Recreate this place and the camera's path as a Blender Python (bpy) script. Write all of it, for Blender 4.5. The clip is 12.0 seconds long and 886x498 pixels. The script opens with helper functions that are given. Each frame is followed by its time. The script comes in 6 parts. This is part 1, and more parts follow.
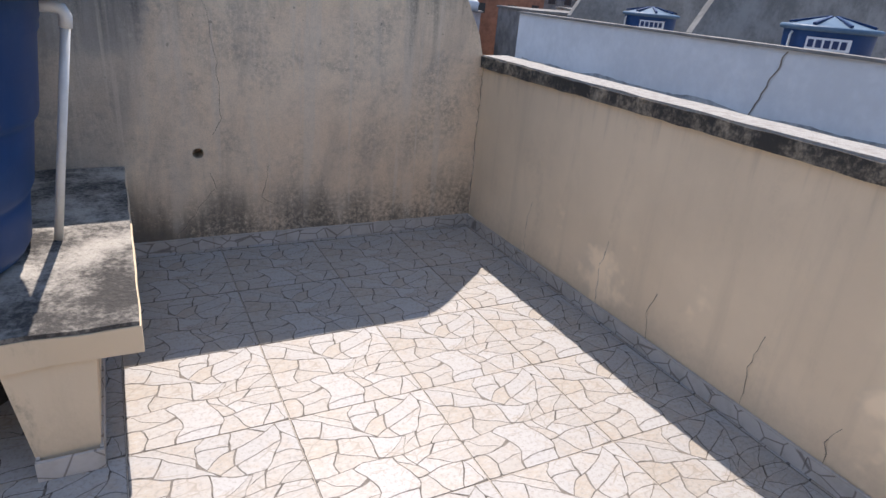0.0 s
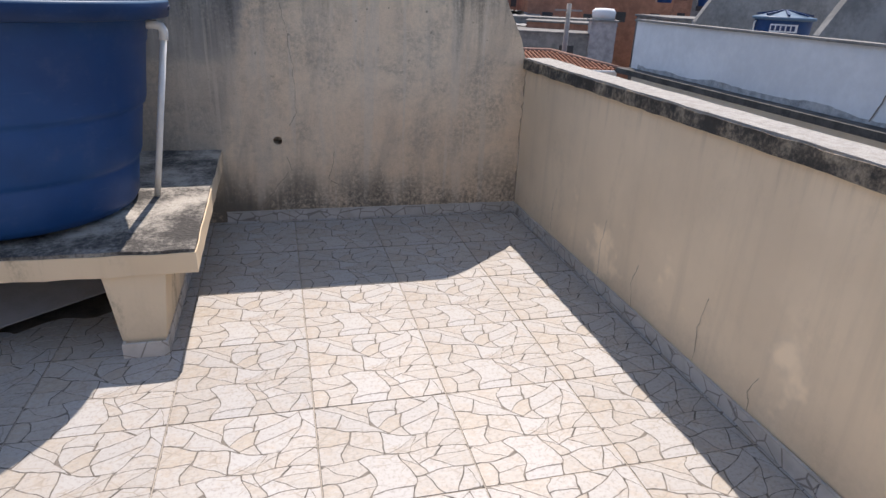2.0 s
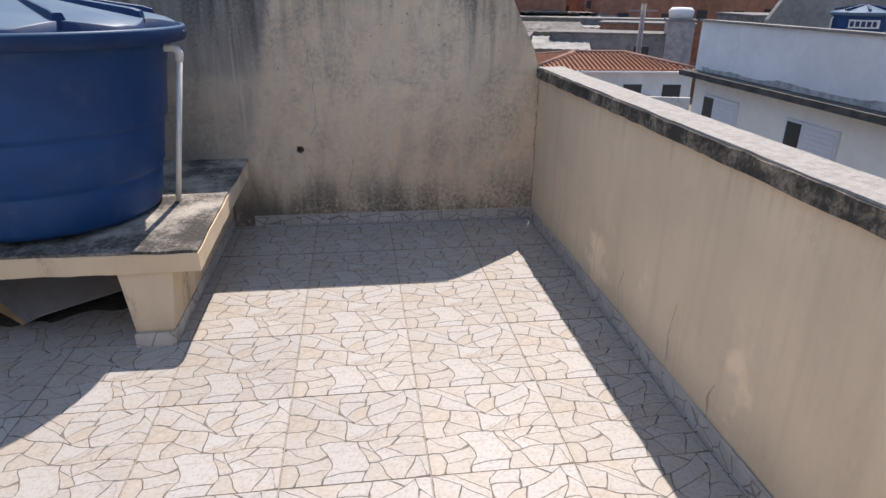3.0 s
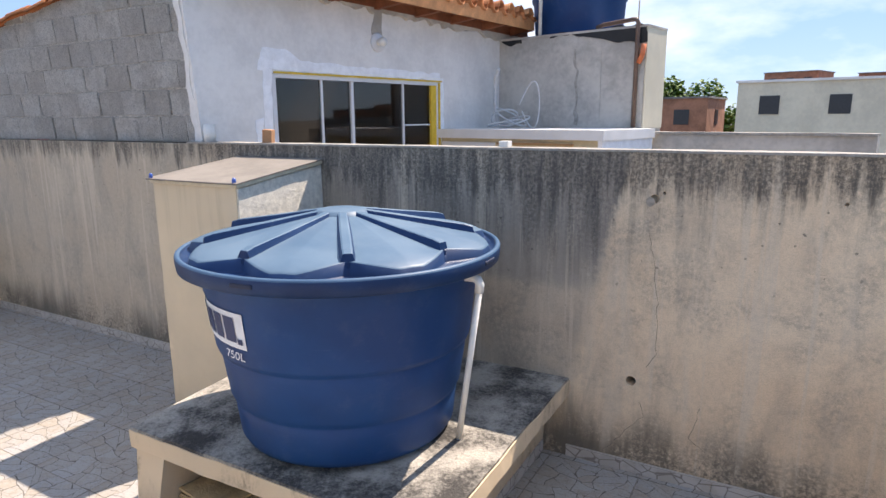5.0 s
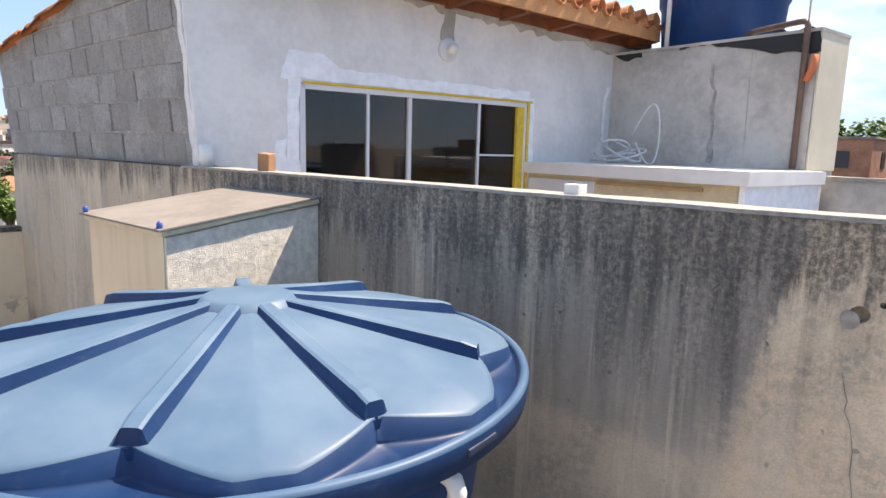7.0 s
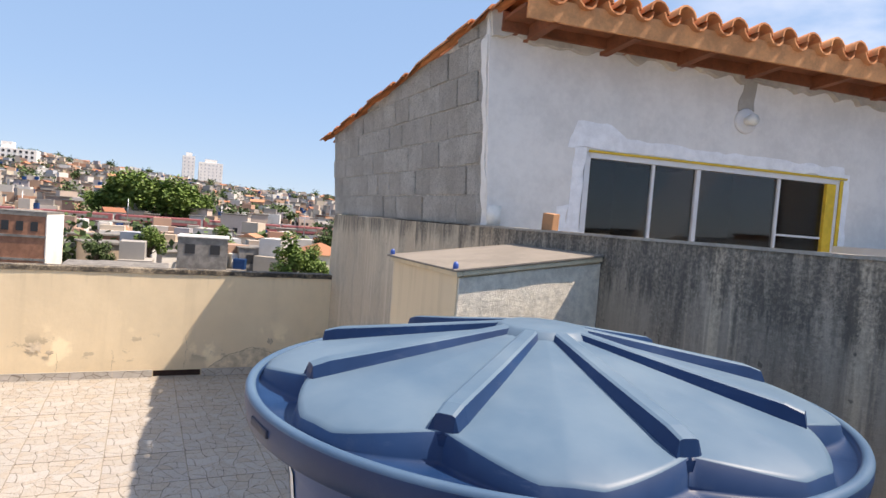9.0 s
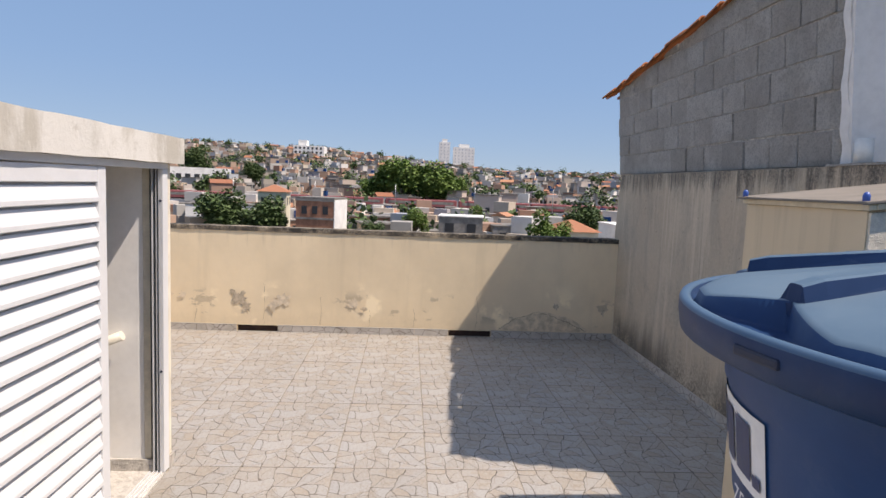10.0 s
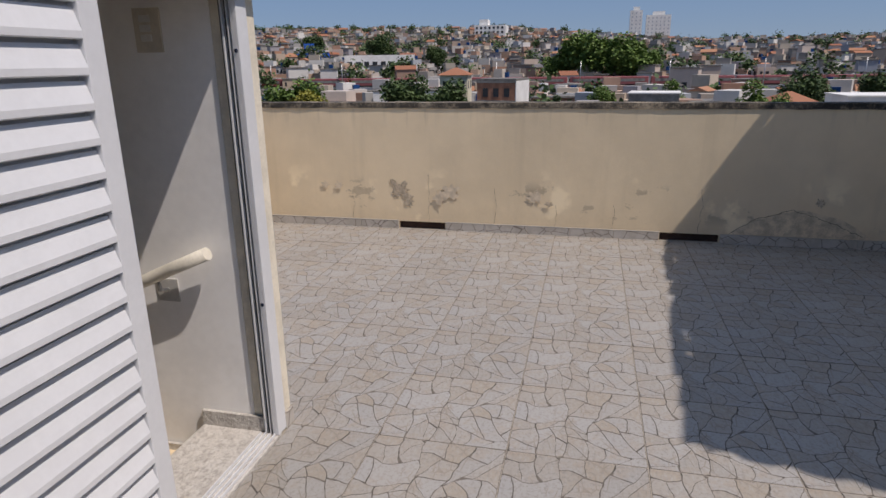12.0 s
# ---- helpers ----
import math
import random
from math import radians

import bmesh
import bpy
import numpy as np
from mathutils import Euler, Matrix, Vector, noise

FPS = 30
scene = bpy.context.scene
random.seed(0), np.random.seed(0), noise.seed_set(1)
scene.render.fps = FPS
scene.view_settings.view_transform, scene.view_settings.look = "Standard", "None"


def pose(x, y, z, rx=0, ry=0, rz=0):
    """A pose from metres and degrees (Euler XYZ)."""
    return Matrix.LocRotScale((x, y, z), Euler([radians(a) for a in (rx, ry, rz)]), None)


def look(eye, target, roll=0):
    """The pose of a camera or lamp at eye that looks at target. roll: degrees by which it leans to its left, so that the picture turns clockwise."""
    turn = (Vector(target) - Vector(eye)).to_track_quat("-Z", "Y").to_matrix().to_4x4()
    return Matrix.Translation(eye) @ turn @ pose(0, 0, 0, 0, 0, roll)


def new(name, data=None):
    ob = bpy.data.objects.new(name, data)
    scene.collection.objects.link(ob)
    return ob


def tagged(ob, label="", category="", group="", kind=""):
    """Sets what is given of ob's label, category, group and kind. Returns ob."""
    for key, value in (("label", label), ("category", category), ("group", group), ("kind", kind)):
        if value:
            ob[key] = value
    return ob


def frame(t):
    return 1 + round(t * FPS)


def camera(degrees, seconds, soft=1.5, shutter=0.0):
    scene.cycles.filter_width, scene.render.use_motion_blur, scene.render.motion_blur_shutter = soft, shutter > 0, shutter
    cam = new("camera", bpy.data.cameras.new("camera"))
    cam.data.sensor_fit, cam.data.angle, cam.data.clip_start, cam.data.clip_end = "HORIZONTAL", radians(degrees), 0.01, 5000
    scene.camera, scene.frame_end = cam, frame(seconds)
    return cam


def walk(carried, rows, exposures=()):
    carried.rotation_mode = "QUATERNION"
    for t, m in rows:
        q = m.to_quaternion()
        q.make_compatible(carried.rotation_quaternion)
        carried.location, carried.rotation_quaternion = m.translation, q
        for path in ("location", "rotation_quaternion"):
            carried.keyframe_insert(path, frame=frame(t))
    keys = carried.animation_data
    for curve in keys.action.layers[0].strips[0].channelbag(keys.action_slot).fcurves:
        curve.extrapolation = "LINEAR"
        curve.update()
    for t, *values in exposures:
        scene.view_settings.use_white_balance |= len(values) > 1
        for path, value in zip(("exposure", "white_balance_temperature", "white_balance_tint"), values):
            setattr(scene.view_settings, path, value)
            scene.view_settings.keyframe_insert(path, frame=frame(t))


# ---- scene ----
cam = camera(70.9, 12.0)
PATH = [
    (0, (-1.937, -3.277, 1.4), (-1.058, -1.656, 0.626), 5.2),
    (0.5, (-1.843, -3.499, 1.405), (-1.291, -1.738, 0.634), 2.3),
    (1, (-1.666, -3.666, 1.419), (-1.181, -1.886, 0.648), 4.3),
    (1.5, (-1.641, -3.806, 1.414), (-1.158, -2.026, 0.642), 4.1),
    (2, (-1.598, -3.969, 1.437), (-1.109, -2.188, 0.67), 2.8),
    (2.5, (-1.42, -4.103, 1.472), (-0.955, -2.309, 0.72), 2.2),
    (3, (-1.229, -4.175, 1.501), (-0.971, -2.343, 0.74), 0.7),
    (3.5, (-1.041, -4.018, 1.558), (-1.149, -2.155, 0.839), -1.8),
    (3.7, (-0.999, -3.95, 1.641), (-1.281, -2.085, 0.975), -2.3),
    (5.3, (-0.956, -2.922, 1.908), (-1.991, -1.256, 1.517), -0.1),
    (5.5, (-0.971, -2.732, 1.891), (-2.049, -1.093, 1.505), -0.2),
    (6, (-1.095, -2.344, 1.869), (-2.286, -0.779, 1.506), -0.9),
    (6.5, (-1.268, -2.024, 1.874), (-2.513, -0.499, 1.521), -0.0),
    (6.7, (-1.316, -1.926, 1.882), (-2.57, -0.407, 1.536), 0.6),
    (8.3, (-1.41, -1.548, 1.857), (-3.01, -0.355, 1.745), 4.9),
    (8.5, (-1.414, -1.617, 1.823), (-3.076, -0.508, 1.734), 5.0),
    (9, (-1.428, -1.884, 1.744), (-3.228, -1.015, 1.656), 4.5),
    (9.5, (-1.53, -2.08, 1.644), (-3.46, -1.567, 1.532), 3.2),
    (10, (-1.76, -2.195, 1.555), (-3.746, -2.077, 1.35), 2.3),
    (10.5, (-1.994, -2.273, 1.5), (-3.969, -2.258, 1.191), 2.3),
    (11, (-2.29, -2.365, 1.469), (-4.243, -2.412, 1.042), 1.4),
    (11.5, (-2.654, -2.342, 1.392), (-4.571, -2.604, 0.885), -0.5),
    (12, (-3.047, -2.305, 1.376), (-4.911, -2.747, 0.801), -0.8),
]
walk(cam, [(t, look(e, g, r)) for t, e, g, r in PATH], [(t, s, k, 17) for t, s, k in ((0, 1.08, 6800), (1.5, 1.04, 6950), (3.7, 0.96, 7150), (5.5, 1.70, 7700), (6.7, 1.74, 7900), (8.5, 1.42, 8300), (9.5, 1.26, 7850), (10.5, 0.50, 7400), (11, 0.42, 7300), (11.5, 0.25, 7150), (12, 0.13, 7000))])

# ---- world, sun, exposure ----
SUN_DIR = Vector((0.22, 0.595, 1.0)).normalized()
SUN_EL = math.asin(SUN_DIR.z)
SUN_AZ = math.atan2(SUN_DIR.x, SUN_DIR.y)
world = bpy.data.worlds.new("sky")
scene.world = world
world.use_nodes = True
wn = world.node_tree.nodes
sky = wn.new("ShaderNodeTexSky")
sky.sky_type = "NISHITA"
sky.sun_disc = False
sky.sun_elevation = SUN_EL
sky.sun_rotation = SUN_AZ
sky.altitude = 1800
sky.air_density = 1.0
sky.dust_density = 0.05
sky.ozone_density = 3.0
wco = wn.new("ShaderNodeTexCoord")
wmap = wn.new("ShaderNodeMapping")
wmap.inputs["Scale"].default_value = (1.0, 1.0, 2.6)
cloud = wn.new("ShaderNodeTexNoise")
cloud.inputs["Scale"].default_value = 2.3
cloud.inputs["Detail"].default_value = 9
cloud.inputs["Roughness"].default_value = 0.55
cramp = wn.new("ShaderNodeValToRGB")
cramp.color_ramp.elements[0].position = 0.43
cramp.color_ramp.elements[0].color = (0, 0, 0, 1)
cramp.color_ramp.elements[1].position = 0.86
cramp.color_ramp.elements[1].color = (1, 1, 1, 1)
wmix = wn.new("ShaderNodeMix")
wmix.data_type = "RGBA"
wmix.inputs["B"].default_value = (7.4, 7.6, 8.0, 1)
wl = world.node_tree.links
wl.new(wco.outputs["Generated"], wmap.inputs["Vector"])
wl.new(wmap.outputs["Vector"], cloud.inputs["Vector"])
wl.new(cloud.outputs["Fac"], cramp.inputs["Fac"])
# clouds stand in the northern sky; unseen ones overhead are added as fill light
wsep = wn.new("ShaderNodeSeparateXYZ")
wl.new(wco.outputs["Generated"], wsep.inputs[0])
wnorth = wn.new("ShaderNodeMapRange")
wnorth.interpolation_type = "SMOOTHSTEP"
wnorth.inputs[1].default_value, wnorth.inputs[2].default_value = 0.5, 0.95
wl.new(wsep.outputs[1], wnorth.inputs[0])
whigh = wn.new("ShaderNodeMapRange")
whigh.interpolation_type = "SMOOTHSTEP"
whigh.inputs[1].default_value, whigh.inputs[2].default_value = 0.5, 0.72
wl.new(wsep.outputs[2], whigh.inputs[0])
wmax = wn.new("ShaderNodeMath")
wmax.operation = "MAXIMUM"
wl.new(wnorth.outputs[0], wmax.inputs[0])
wl.new(whigh.outputs[0], wmax.inputs[1])
# thin even haze over the blue
whaze = wn.new("ShaderNodeMix")
whaze.data_type = "RGBA"
whaze.inputs["Factor"].default_value = 0.84
whz = wn.new("ShaderNodeValToRGB")
for el, (p, c) in zip([whz.color_ramp.elements[0], whz.color_ramp.elements.new(0.16), whz.color_ramp.elements[-1]], ((0.0, (0.30, 0.49, 0.80)), (0.16, (0.25, 0.465, 0.84)), (0.6, (0.20, 0.41, 0.81)))):
    el.position, el.color = p, (*c, 1)
whs = wn.new("ShaderNodeMix")
whs.data_type, whs.blend_type = "RGBA", "MULTIPLY"
whs.inputs["Factor"].default_value = 1.0
whs.inputs["B"].default_value = (5.0, 5.0, 5.0, 1)
wl.new(sky.outputs["Color"], whaze.inputs["A"])
wl.new(wsep.outputs[2], whz.inputs["Fac"])
wl.new(whz.outputs["Color"], whs.inputs["A"])
wl.new(whs.outputs["Result"], whaze.inputs["B"])
wmul = wn.new("ShaderNodeMath")
wmul.operation = "MULTIPLY"
wl.new(cramp.outputs["Color"], wmul.inputs[0])
wl.new(wmax.outputs[0], wmul.inputs[1])
wl.new(wmul.outputs[0], wmix.inputs["Factor"])
wl.new(whaze.outputs["Result"], wmix.inputs["A"])
wl.new(wmix.outputs["Result"], wn["Background"].inputs["Color"])
wn["Background"].inputs["Strength"].default_value = 0.096
sun_data = bpy.data.lights.new("sun", "SUN")
sun_data.energy = 3.1
sun_data.angle = radians(0.55)
sun_data.color = (1.0, 0.968, 0.92)
sun = new("sun", sun_data)
sun.matrix_world = look(SUN_DIR * 60, (0, 0, 0))


# ---- materials ----
class Mat:
    """A node material built by small calls."""

    def __init__(self, name, rough=0.8, metal=0.0):
        self.m = bpy.data.materials.new(name)
        self.m.use_nodes = True
        self.t = self.m.node_tree
        self.b = self.t.nodes["Principled BSDF"]
        self.b.inputs["Roughness"].default_value = rough
        self.b.inputs["Metallic"].default_value = metal
        self.pos = self.t.nodes.new("ShaderNodeNewGeometry").outputs["Position"]
        self.obj = self.t.nodes.new("ShaderNodeTexCoord").outputs["Object"]

    def put(self, socket, value):
        if isinstance(value, bpy.types.NodeSocket):
            self.t.links.new(value, socket)
        elif isinstance(value, tuple) and len(value) == 3 and socket.type == "RGBA":
            socket.default_value = (*value, 1)
        else:
            socket.default_value = value

    def math(self, op, a, b=0.0, clamp=False):
        n = self.t.nodes.new("ShaderNodeMath")
        n.operation = op
        n.use_clamp = clamp
        self.put(n.inputs[0], a)
        self.put(n.inputs[1], b)
        return n.outputs[0]

    def step(self, v, lo, hi):
        n = self.t.nodes.new("ShaderNodeMapRange")
        n.interpolation_type = "SMOOTHSTEP"
        self.put(n.inputs[0], v)
        n.inputs[1].default_value, n.inputs[2].default_value = lo, hi
        return n.outputs[0]

    def mix(self, f, a, b, mode="MIX"):
        n = self.t.nodes.new("ShaderNodeMix")
        n.data_type, n.blend_type = "RGBA", mode
        self.put(n.inputs[0], f)
        self.put(n.inputs[6], a)
        self.put(n.inputs[7], b)
        return n.outputs[2]

    def scaled(self, vec, s, rot=(0, 0, 0)):
        n = self.t.nodes.new("ShaderNodeMapping")
        self.put(n.inputs[0], vec)
        n.inputs[2].default_value = rot
        n.inputs[3].default_value = s
        return n.outputs[0]

    def noise(self, scale, detail=4, rough=0.55, vec=None, stretch=None, distort=0.0):
        n = self.t.nodes.new("ShaderNodeTexNoise")
        v = self.pos if vec is None else vec
        if stretch:
            v = self.scaled(v, stretch)
        self.put(n.inputs["Vector"], v)
        n.inputs["Scale"].default_value = scale
        n.inputs["Detail"].default_value = detail
        n.inputs["Roughness"].default_value = rough
        n.inputs["Distortion"].default_value = distort
        return n.outputs[0]

    def voronoi(self, scale, vec, feature="F1", rnd=1.0):
        n = self.t.nodes.new("ShaderNodeTexVoronoi")
        n.feature = feature
        self.put(n.inputs["Vector"], vec)
        n.inputs["Scale"].default_value = scale
        n.inputs["Randomness"].default_value = rnd
        return n

    def xyz(self, vec=None):
        n = self.t.nodes.new("ShaderNodeSeparateXYZ")
        self.put(n.inputs[0], self.pos if vec is None else vec)
        return n.outputs

    def random(self, island=False):
        if island:
            return self.t.nodes.new("ShaderNodeNewGeometry").outputs["Random Per Island"]
        return self.t.nodes.new("ShaderNodeObjectInfo").outputs["Random"]

    def ramp(self, f, *stops):
        n = self.t.nodes.new("ShaderNodeValToRGB")
        e = n.color_ramp.elements
        while len(e) < len(stops):
            e.new(0.5)
        for el, (p, c) in zip(e, stops):
            el.position, el.color = p, (*c, 1)
        self.put(n.inputs[0], f)
        return n.outputs[0]

    def bump(self, h, strength=0.3, dist=0.01):
        n = self.t.nodes.new("ShaderNodeBump")
        n.inputs["Strength"].default_value = strength
        n.inputs["Distance"].default_value = dist
        self.put(n.inputs["Height"], h)
        self.t.links.new(n.outputs[0], self.b.inputs["Normal"])

    def color(self, c):
        self.put(self.b.inputs["Base Color"], c)

    def rough(self, r):
        self.put(self.b.inputs["Roughness"], r)


def plain(name, c, rough=0.6, metal=0.0, vary=0.12, scale=9.0, bump=0.1, dist=0.004):
    """A surface of one colour with a little grain and wear."""
    m = Mat(name, rough, metal)
    f = m.noise(scale, 6, 0.6)
    g = m.noise(scale * 9, 4, 0.6)
    dark = tuple(v * (1 - vary) for v in c)
    light = tuple(min(1, v * (1 + vary)) for v in c)
    m.color(m.mix(m.step(m.math("ADD", m.math("MULTIPLY", f, 0.7), m.math("MULTIPLY", g, 0.3)), 0.35, 0.65), dark, light))
    m.rough(m.math("ADD", rough - 0.08, m.math("MULTIPLY", g, 0.16)))
    m.bump(m.math("ADD", f, g), bump, dist)
    return m.m


# ceramic floor tile, moulded and printed as crazy paving of pale stone
def tile_material():
    m = Mat("printed_stone_tile", 0.45)
    r = m.random(True)
    blotch = m.noise(11, 5, 0.65, m.obj)
    fine = m.noise(70, 5, 0.7, m.obj)
    grain = m.noise(26, 6, 0.75, m.obj, stretch=(1.0, 3.2, 1.0))
    stone = m.ramp(r, (0.0, (0.35, 0.342, 0.332)), (0.22, (0.325, 0.303, 0.272)), (0.42, (0.335, 0.29, 0.235)), (0.6, (0.36, 0.35, 0.335)), (0.8, (0.335, 0.304, 0.265)), (1.0, (0.37, 0.362, 0.35)))
    stone = m.mix(m.math("MULTIPLY", m.step(blotch, 0.46, 0.68), 0.5), stone, (0.345, 0.275, 0.202))
    stone = m.mix(m.math("MULTIPLY", m.step(grain, 0.47, 0.66), 0.55), stone, (0.385, 0.375, 0.358))
    stone = m.mix(m.math("MULTIPLY", m.step(fine, 0.47, 0.68), 0.7), stone, (0.225, 0.205, 0.185))
    vein = m.voronoi(11.0, m.scaled(m.obj, (1.0, 1.9, 1.0), (0, 0, 0.6)), "DISTANCE_TO_EDGE").outputs["Distance"]
    vein = m.math("ADD", vein, m.math("MULTIPLY", m.math("SUBTRACT", fine, 0.5), 0.10))
    vein = m.math("MULTIPLY", m.math("SUBTRACT", 1.0, m.step(vein, 0.0, 0.045)), m.step(m.noise(7, 3, 0.6, m.obj), 0.46, 0.6))
    stone = m.mix(m.math("MULTIPLY", vein, 0.9), stone, (0.24, 0.205, 0.165))
    dirt = m.step(m.noise(1.1, 5, 0.6), 0.42, 0.75)
    stone = m.mix(m.math("MULTIPLY", dirt, 0.22), stone, (0.37, 0.335, 0.29))
    shade = m.math("ADD", 0.94, m.math("MULTIPLY", m.random(), 0.10))
    cc = m.t.nodes.new("ShaderNodeCombineXYZ")
    for k in range(3):
        m.put(cc.inputs[k], shade)
    m.color(m.mix(1.0, stone, cc.outputs[0], "MULTIPLY"))
    m.rough(m.math("ADD", 0.40, m.math("MULTIPLY", fine, 0.28)))
    m.bump(m.math("ADD", m.math("MULTIPLY", fine, 0.4), m.math("MULTIPLY", grain, 0.6)), 0.22, 0.003)
    return m.m


def tile_joint_material():
    """The dark sunk print between the stones of a tile."""
    m = Mat("printed_stone_joint", 0.75)
    f = m.noise(24, 5, 0.7, m.obj)
    m.color(m.mix(m.step(f, 0.32, 0.66), (0.05, 0.043, 0.036), (0.18, 0.155, 0.13)))
    m.bump(f, 0.2, 0.002)
    return m.m


def skirt_material():
    """The same print, cut into strips, so the stones run across the strip."""
    m = Mat("printed_stone_strip", 0.42)
    vec = m.scaled(m.pos, (1.0, 1.0, 1.3))
    e1 = m.voronoi(10.0, vec, "DISTANCE_TO_EDGE").outputs["Distance"]
    fine = m.noise(60, 5, 0.7)
    wob = m.math("ADD", e1, m.math("MULTIPLY", m.math("SUBTRACT", fine, 0.5), 0.05))
    line = m.math("SUBTRACT", 1.0, m.step(wob, 0.008, 0.045))
    stone = m.mix(m.step(m.noise(9, 4), 0.4, 0.6), (0.43, 0.40, 0.36), (0.53, 0.50, 0.465))
    m.color(m.mix(m.math("MULTIPLY", line, 0.85), m.mix(m.math("MULTIPLY", fine, 0.4), stone, (0.36, 0.32, 0.28)), (0.17, 0.14, 0.12)))
    return m.m


def concrete_wall_material():
    """Rendered wall: beige to the east, greyer cement to the west, mould hanging from the top."""
    m = Mat("stained_render", 0.92)
    x, y, z = m.xyz()
    big = m.noise(1.3, 5, 0.6)
    fine = m.noise(28, 6, 0.7)
    grit = m.noise(140, 3, 0.7)
    streak = m.noise(1.0, 5, 0.62, stretch=(5.5, 5.5, 0.55))
    thin = m.noise(1.0, 5, 0.65, stretch=(16, 16, 0.9))
    beige = m.mix(m.step(big, 0.35, 0.65), (0.75, 0.565, 0.385), (0.82, 0.655, 0.465))
    mott = m.math("MULTIPLY", m.step(m.noise(2.4, 6, 0.7, distort=0.4), 0.42, 0.68), m.step(m.noise(34, 6, 0.8), 0.36, 0.6))
    beige = m.mix(m.math("MULTIPLY", mott, 0.8), beige, (0.34, 0.285, 0.22))
    grey = m.mix(m.step(big, 0.3, 0.7), (0.29, 0.255, 0.215), (0.41, 0.36, 0.30))
    edge = m.math("ADD", x, m.math("MULTIPLY", z, -0.24))
    edge = m.math("ADD", edge, m.math("MULTIPLY", m.math("SUBTRACT", fine, 0.5), 0.12))
    west = m.math("SUBTRACT", 1.0, m.step(edge, -2.11, -2.05))
    upper = m.step(m.math("ADD", z, m.math("MULTIPLY", m.math("SUBTRACT", big, 0.5), 0.12)), 0.96, 1.05)
    far = m.step(m.math("ADD", x, m.math("MULTIPLY", big, 0.3)), -4.0, -4.6)
    west = m.math("MULTIPLY", west, m.math("SUBTRACT", 1.0, m.math("MULTIPLY", far, 0.75)))
    c = m.mix(m.math("MULTIPLY", west, m.math("ADD", 0.45, m.math("MULTIPLY", upper, 0.47))), beige, grey)
    c = m.mix(m.math("MULTIPLY", m.step(m.math("ADD", x, m.math("MULTIPLY", big, 0.6)), -4.2, -4.9), 0.55), c, (0.46, 0.40, 0.31))
    c = m.mix(m.math("MULTIPLY", m.step(m.noise(1.0, 6, 0.7, stretch=(4, 4, 1.1), distort=0.6), 0.48, 0.66), 0.3), c, (0.27, 0.24, 0.205))
    run = m.noise(1.0, 4, 0.6, stretch=(9, 9, 0.28))
    pale = m.math("MULTIPLY", m.math("MAXIMUM", m.step(streak, 0.55, 0.68), m.step(run, 0.57, 0.63)), 0.6)
    c = m.mix(pale, c, (0.70, 0.585, 0.445))
    hang = m.math("ADD", m.math("MULTIPLY", m.step(z, 0.55, 1.75), 0.62), m.math("MULTIPLY", west, 0.22))
    hang = m.math("ADD", hang, m.math("MULTIPLY", m.step(x, -0.75, -0.1), 0.22))
    hang = m.math("ADD", hang, m.math("MULTIPLY", m.math("SUBTRACT", thin, 0.5), 0.9))
    hang = m.math("ADD", hang, m.math("MULTIPLY", m.math("SUBTRACT", streak, 0.5), 1.1))
    drip = m.noise(1.0, 6, 0.72, stretch=(19, 19, 2.4))
    hang = m.math("ADD", hang, m.math("MULTIPLY", m.step(m.math("ADD", z, m.math("MULTIPLY", m.math("SUBTRACT", drip, 0.5), 0.55)), 1.48, 1.72), 0.5))
    hang = m.math("SUBTRACT", hang, m.math("MULTIPLY", far, 0.34))
    mould = m.math("MULTIPLY", m.step(hang, 0.40, 0.98), m.step(m.math("ADD", m.math("MULTIPLY", drip, 0.75), m.math("MULTIPLY", m.noise(55, 6, 0.8), 0.85)), 0.56, 0.92))
    c = m.mix(m.math("MULTIPLY", mould, 0.9, True), c, (0.05, 0.046, 0.042))
    low = m.math("MULTIPLY", m.math("SUBTRACT", 1.0, m.step(m.math("ADD", z, m.math("MULTIPLY", streak, 0.6)), 0.36, 0.72)), m.step(m.math("ADD", m.noise(40, 6, 0.8), big), 0.80, 1.08))
    c = m.mix(m.math("MULTIPLY", low, 0.88), c, (0.10, 0.085, 0.068))
    speck = m.math("MULTIPLY", m.step(m.noise(30, 2, 0.4), 0.70, 0.75), 0.75)
    c = m.mix(m.math("MULTIPLY", speck, m.step(z, 0.5, 1.6)), c, (0.05, 0.045, 0.04))
    m.color(m.mix(m.math("MULTIPLY", m.step(m.math("ADD", m.math("MULTIPLY", grit, 0.6), m.math("MULTIPLY", fine, 0.4)), 0.38, 0.68), 0.28), c, (0.17, 0.145, 0.115)))
    m.bump(m.math("ADD", m.math("MULTIPLY", fine, 0.8), m.math("MULTIPLY", grit, 0.6)), 0.5, 0.006)
    return m.m


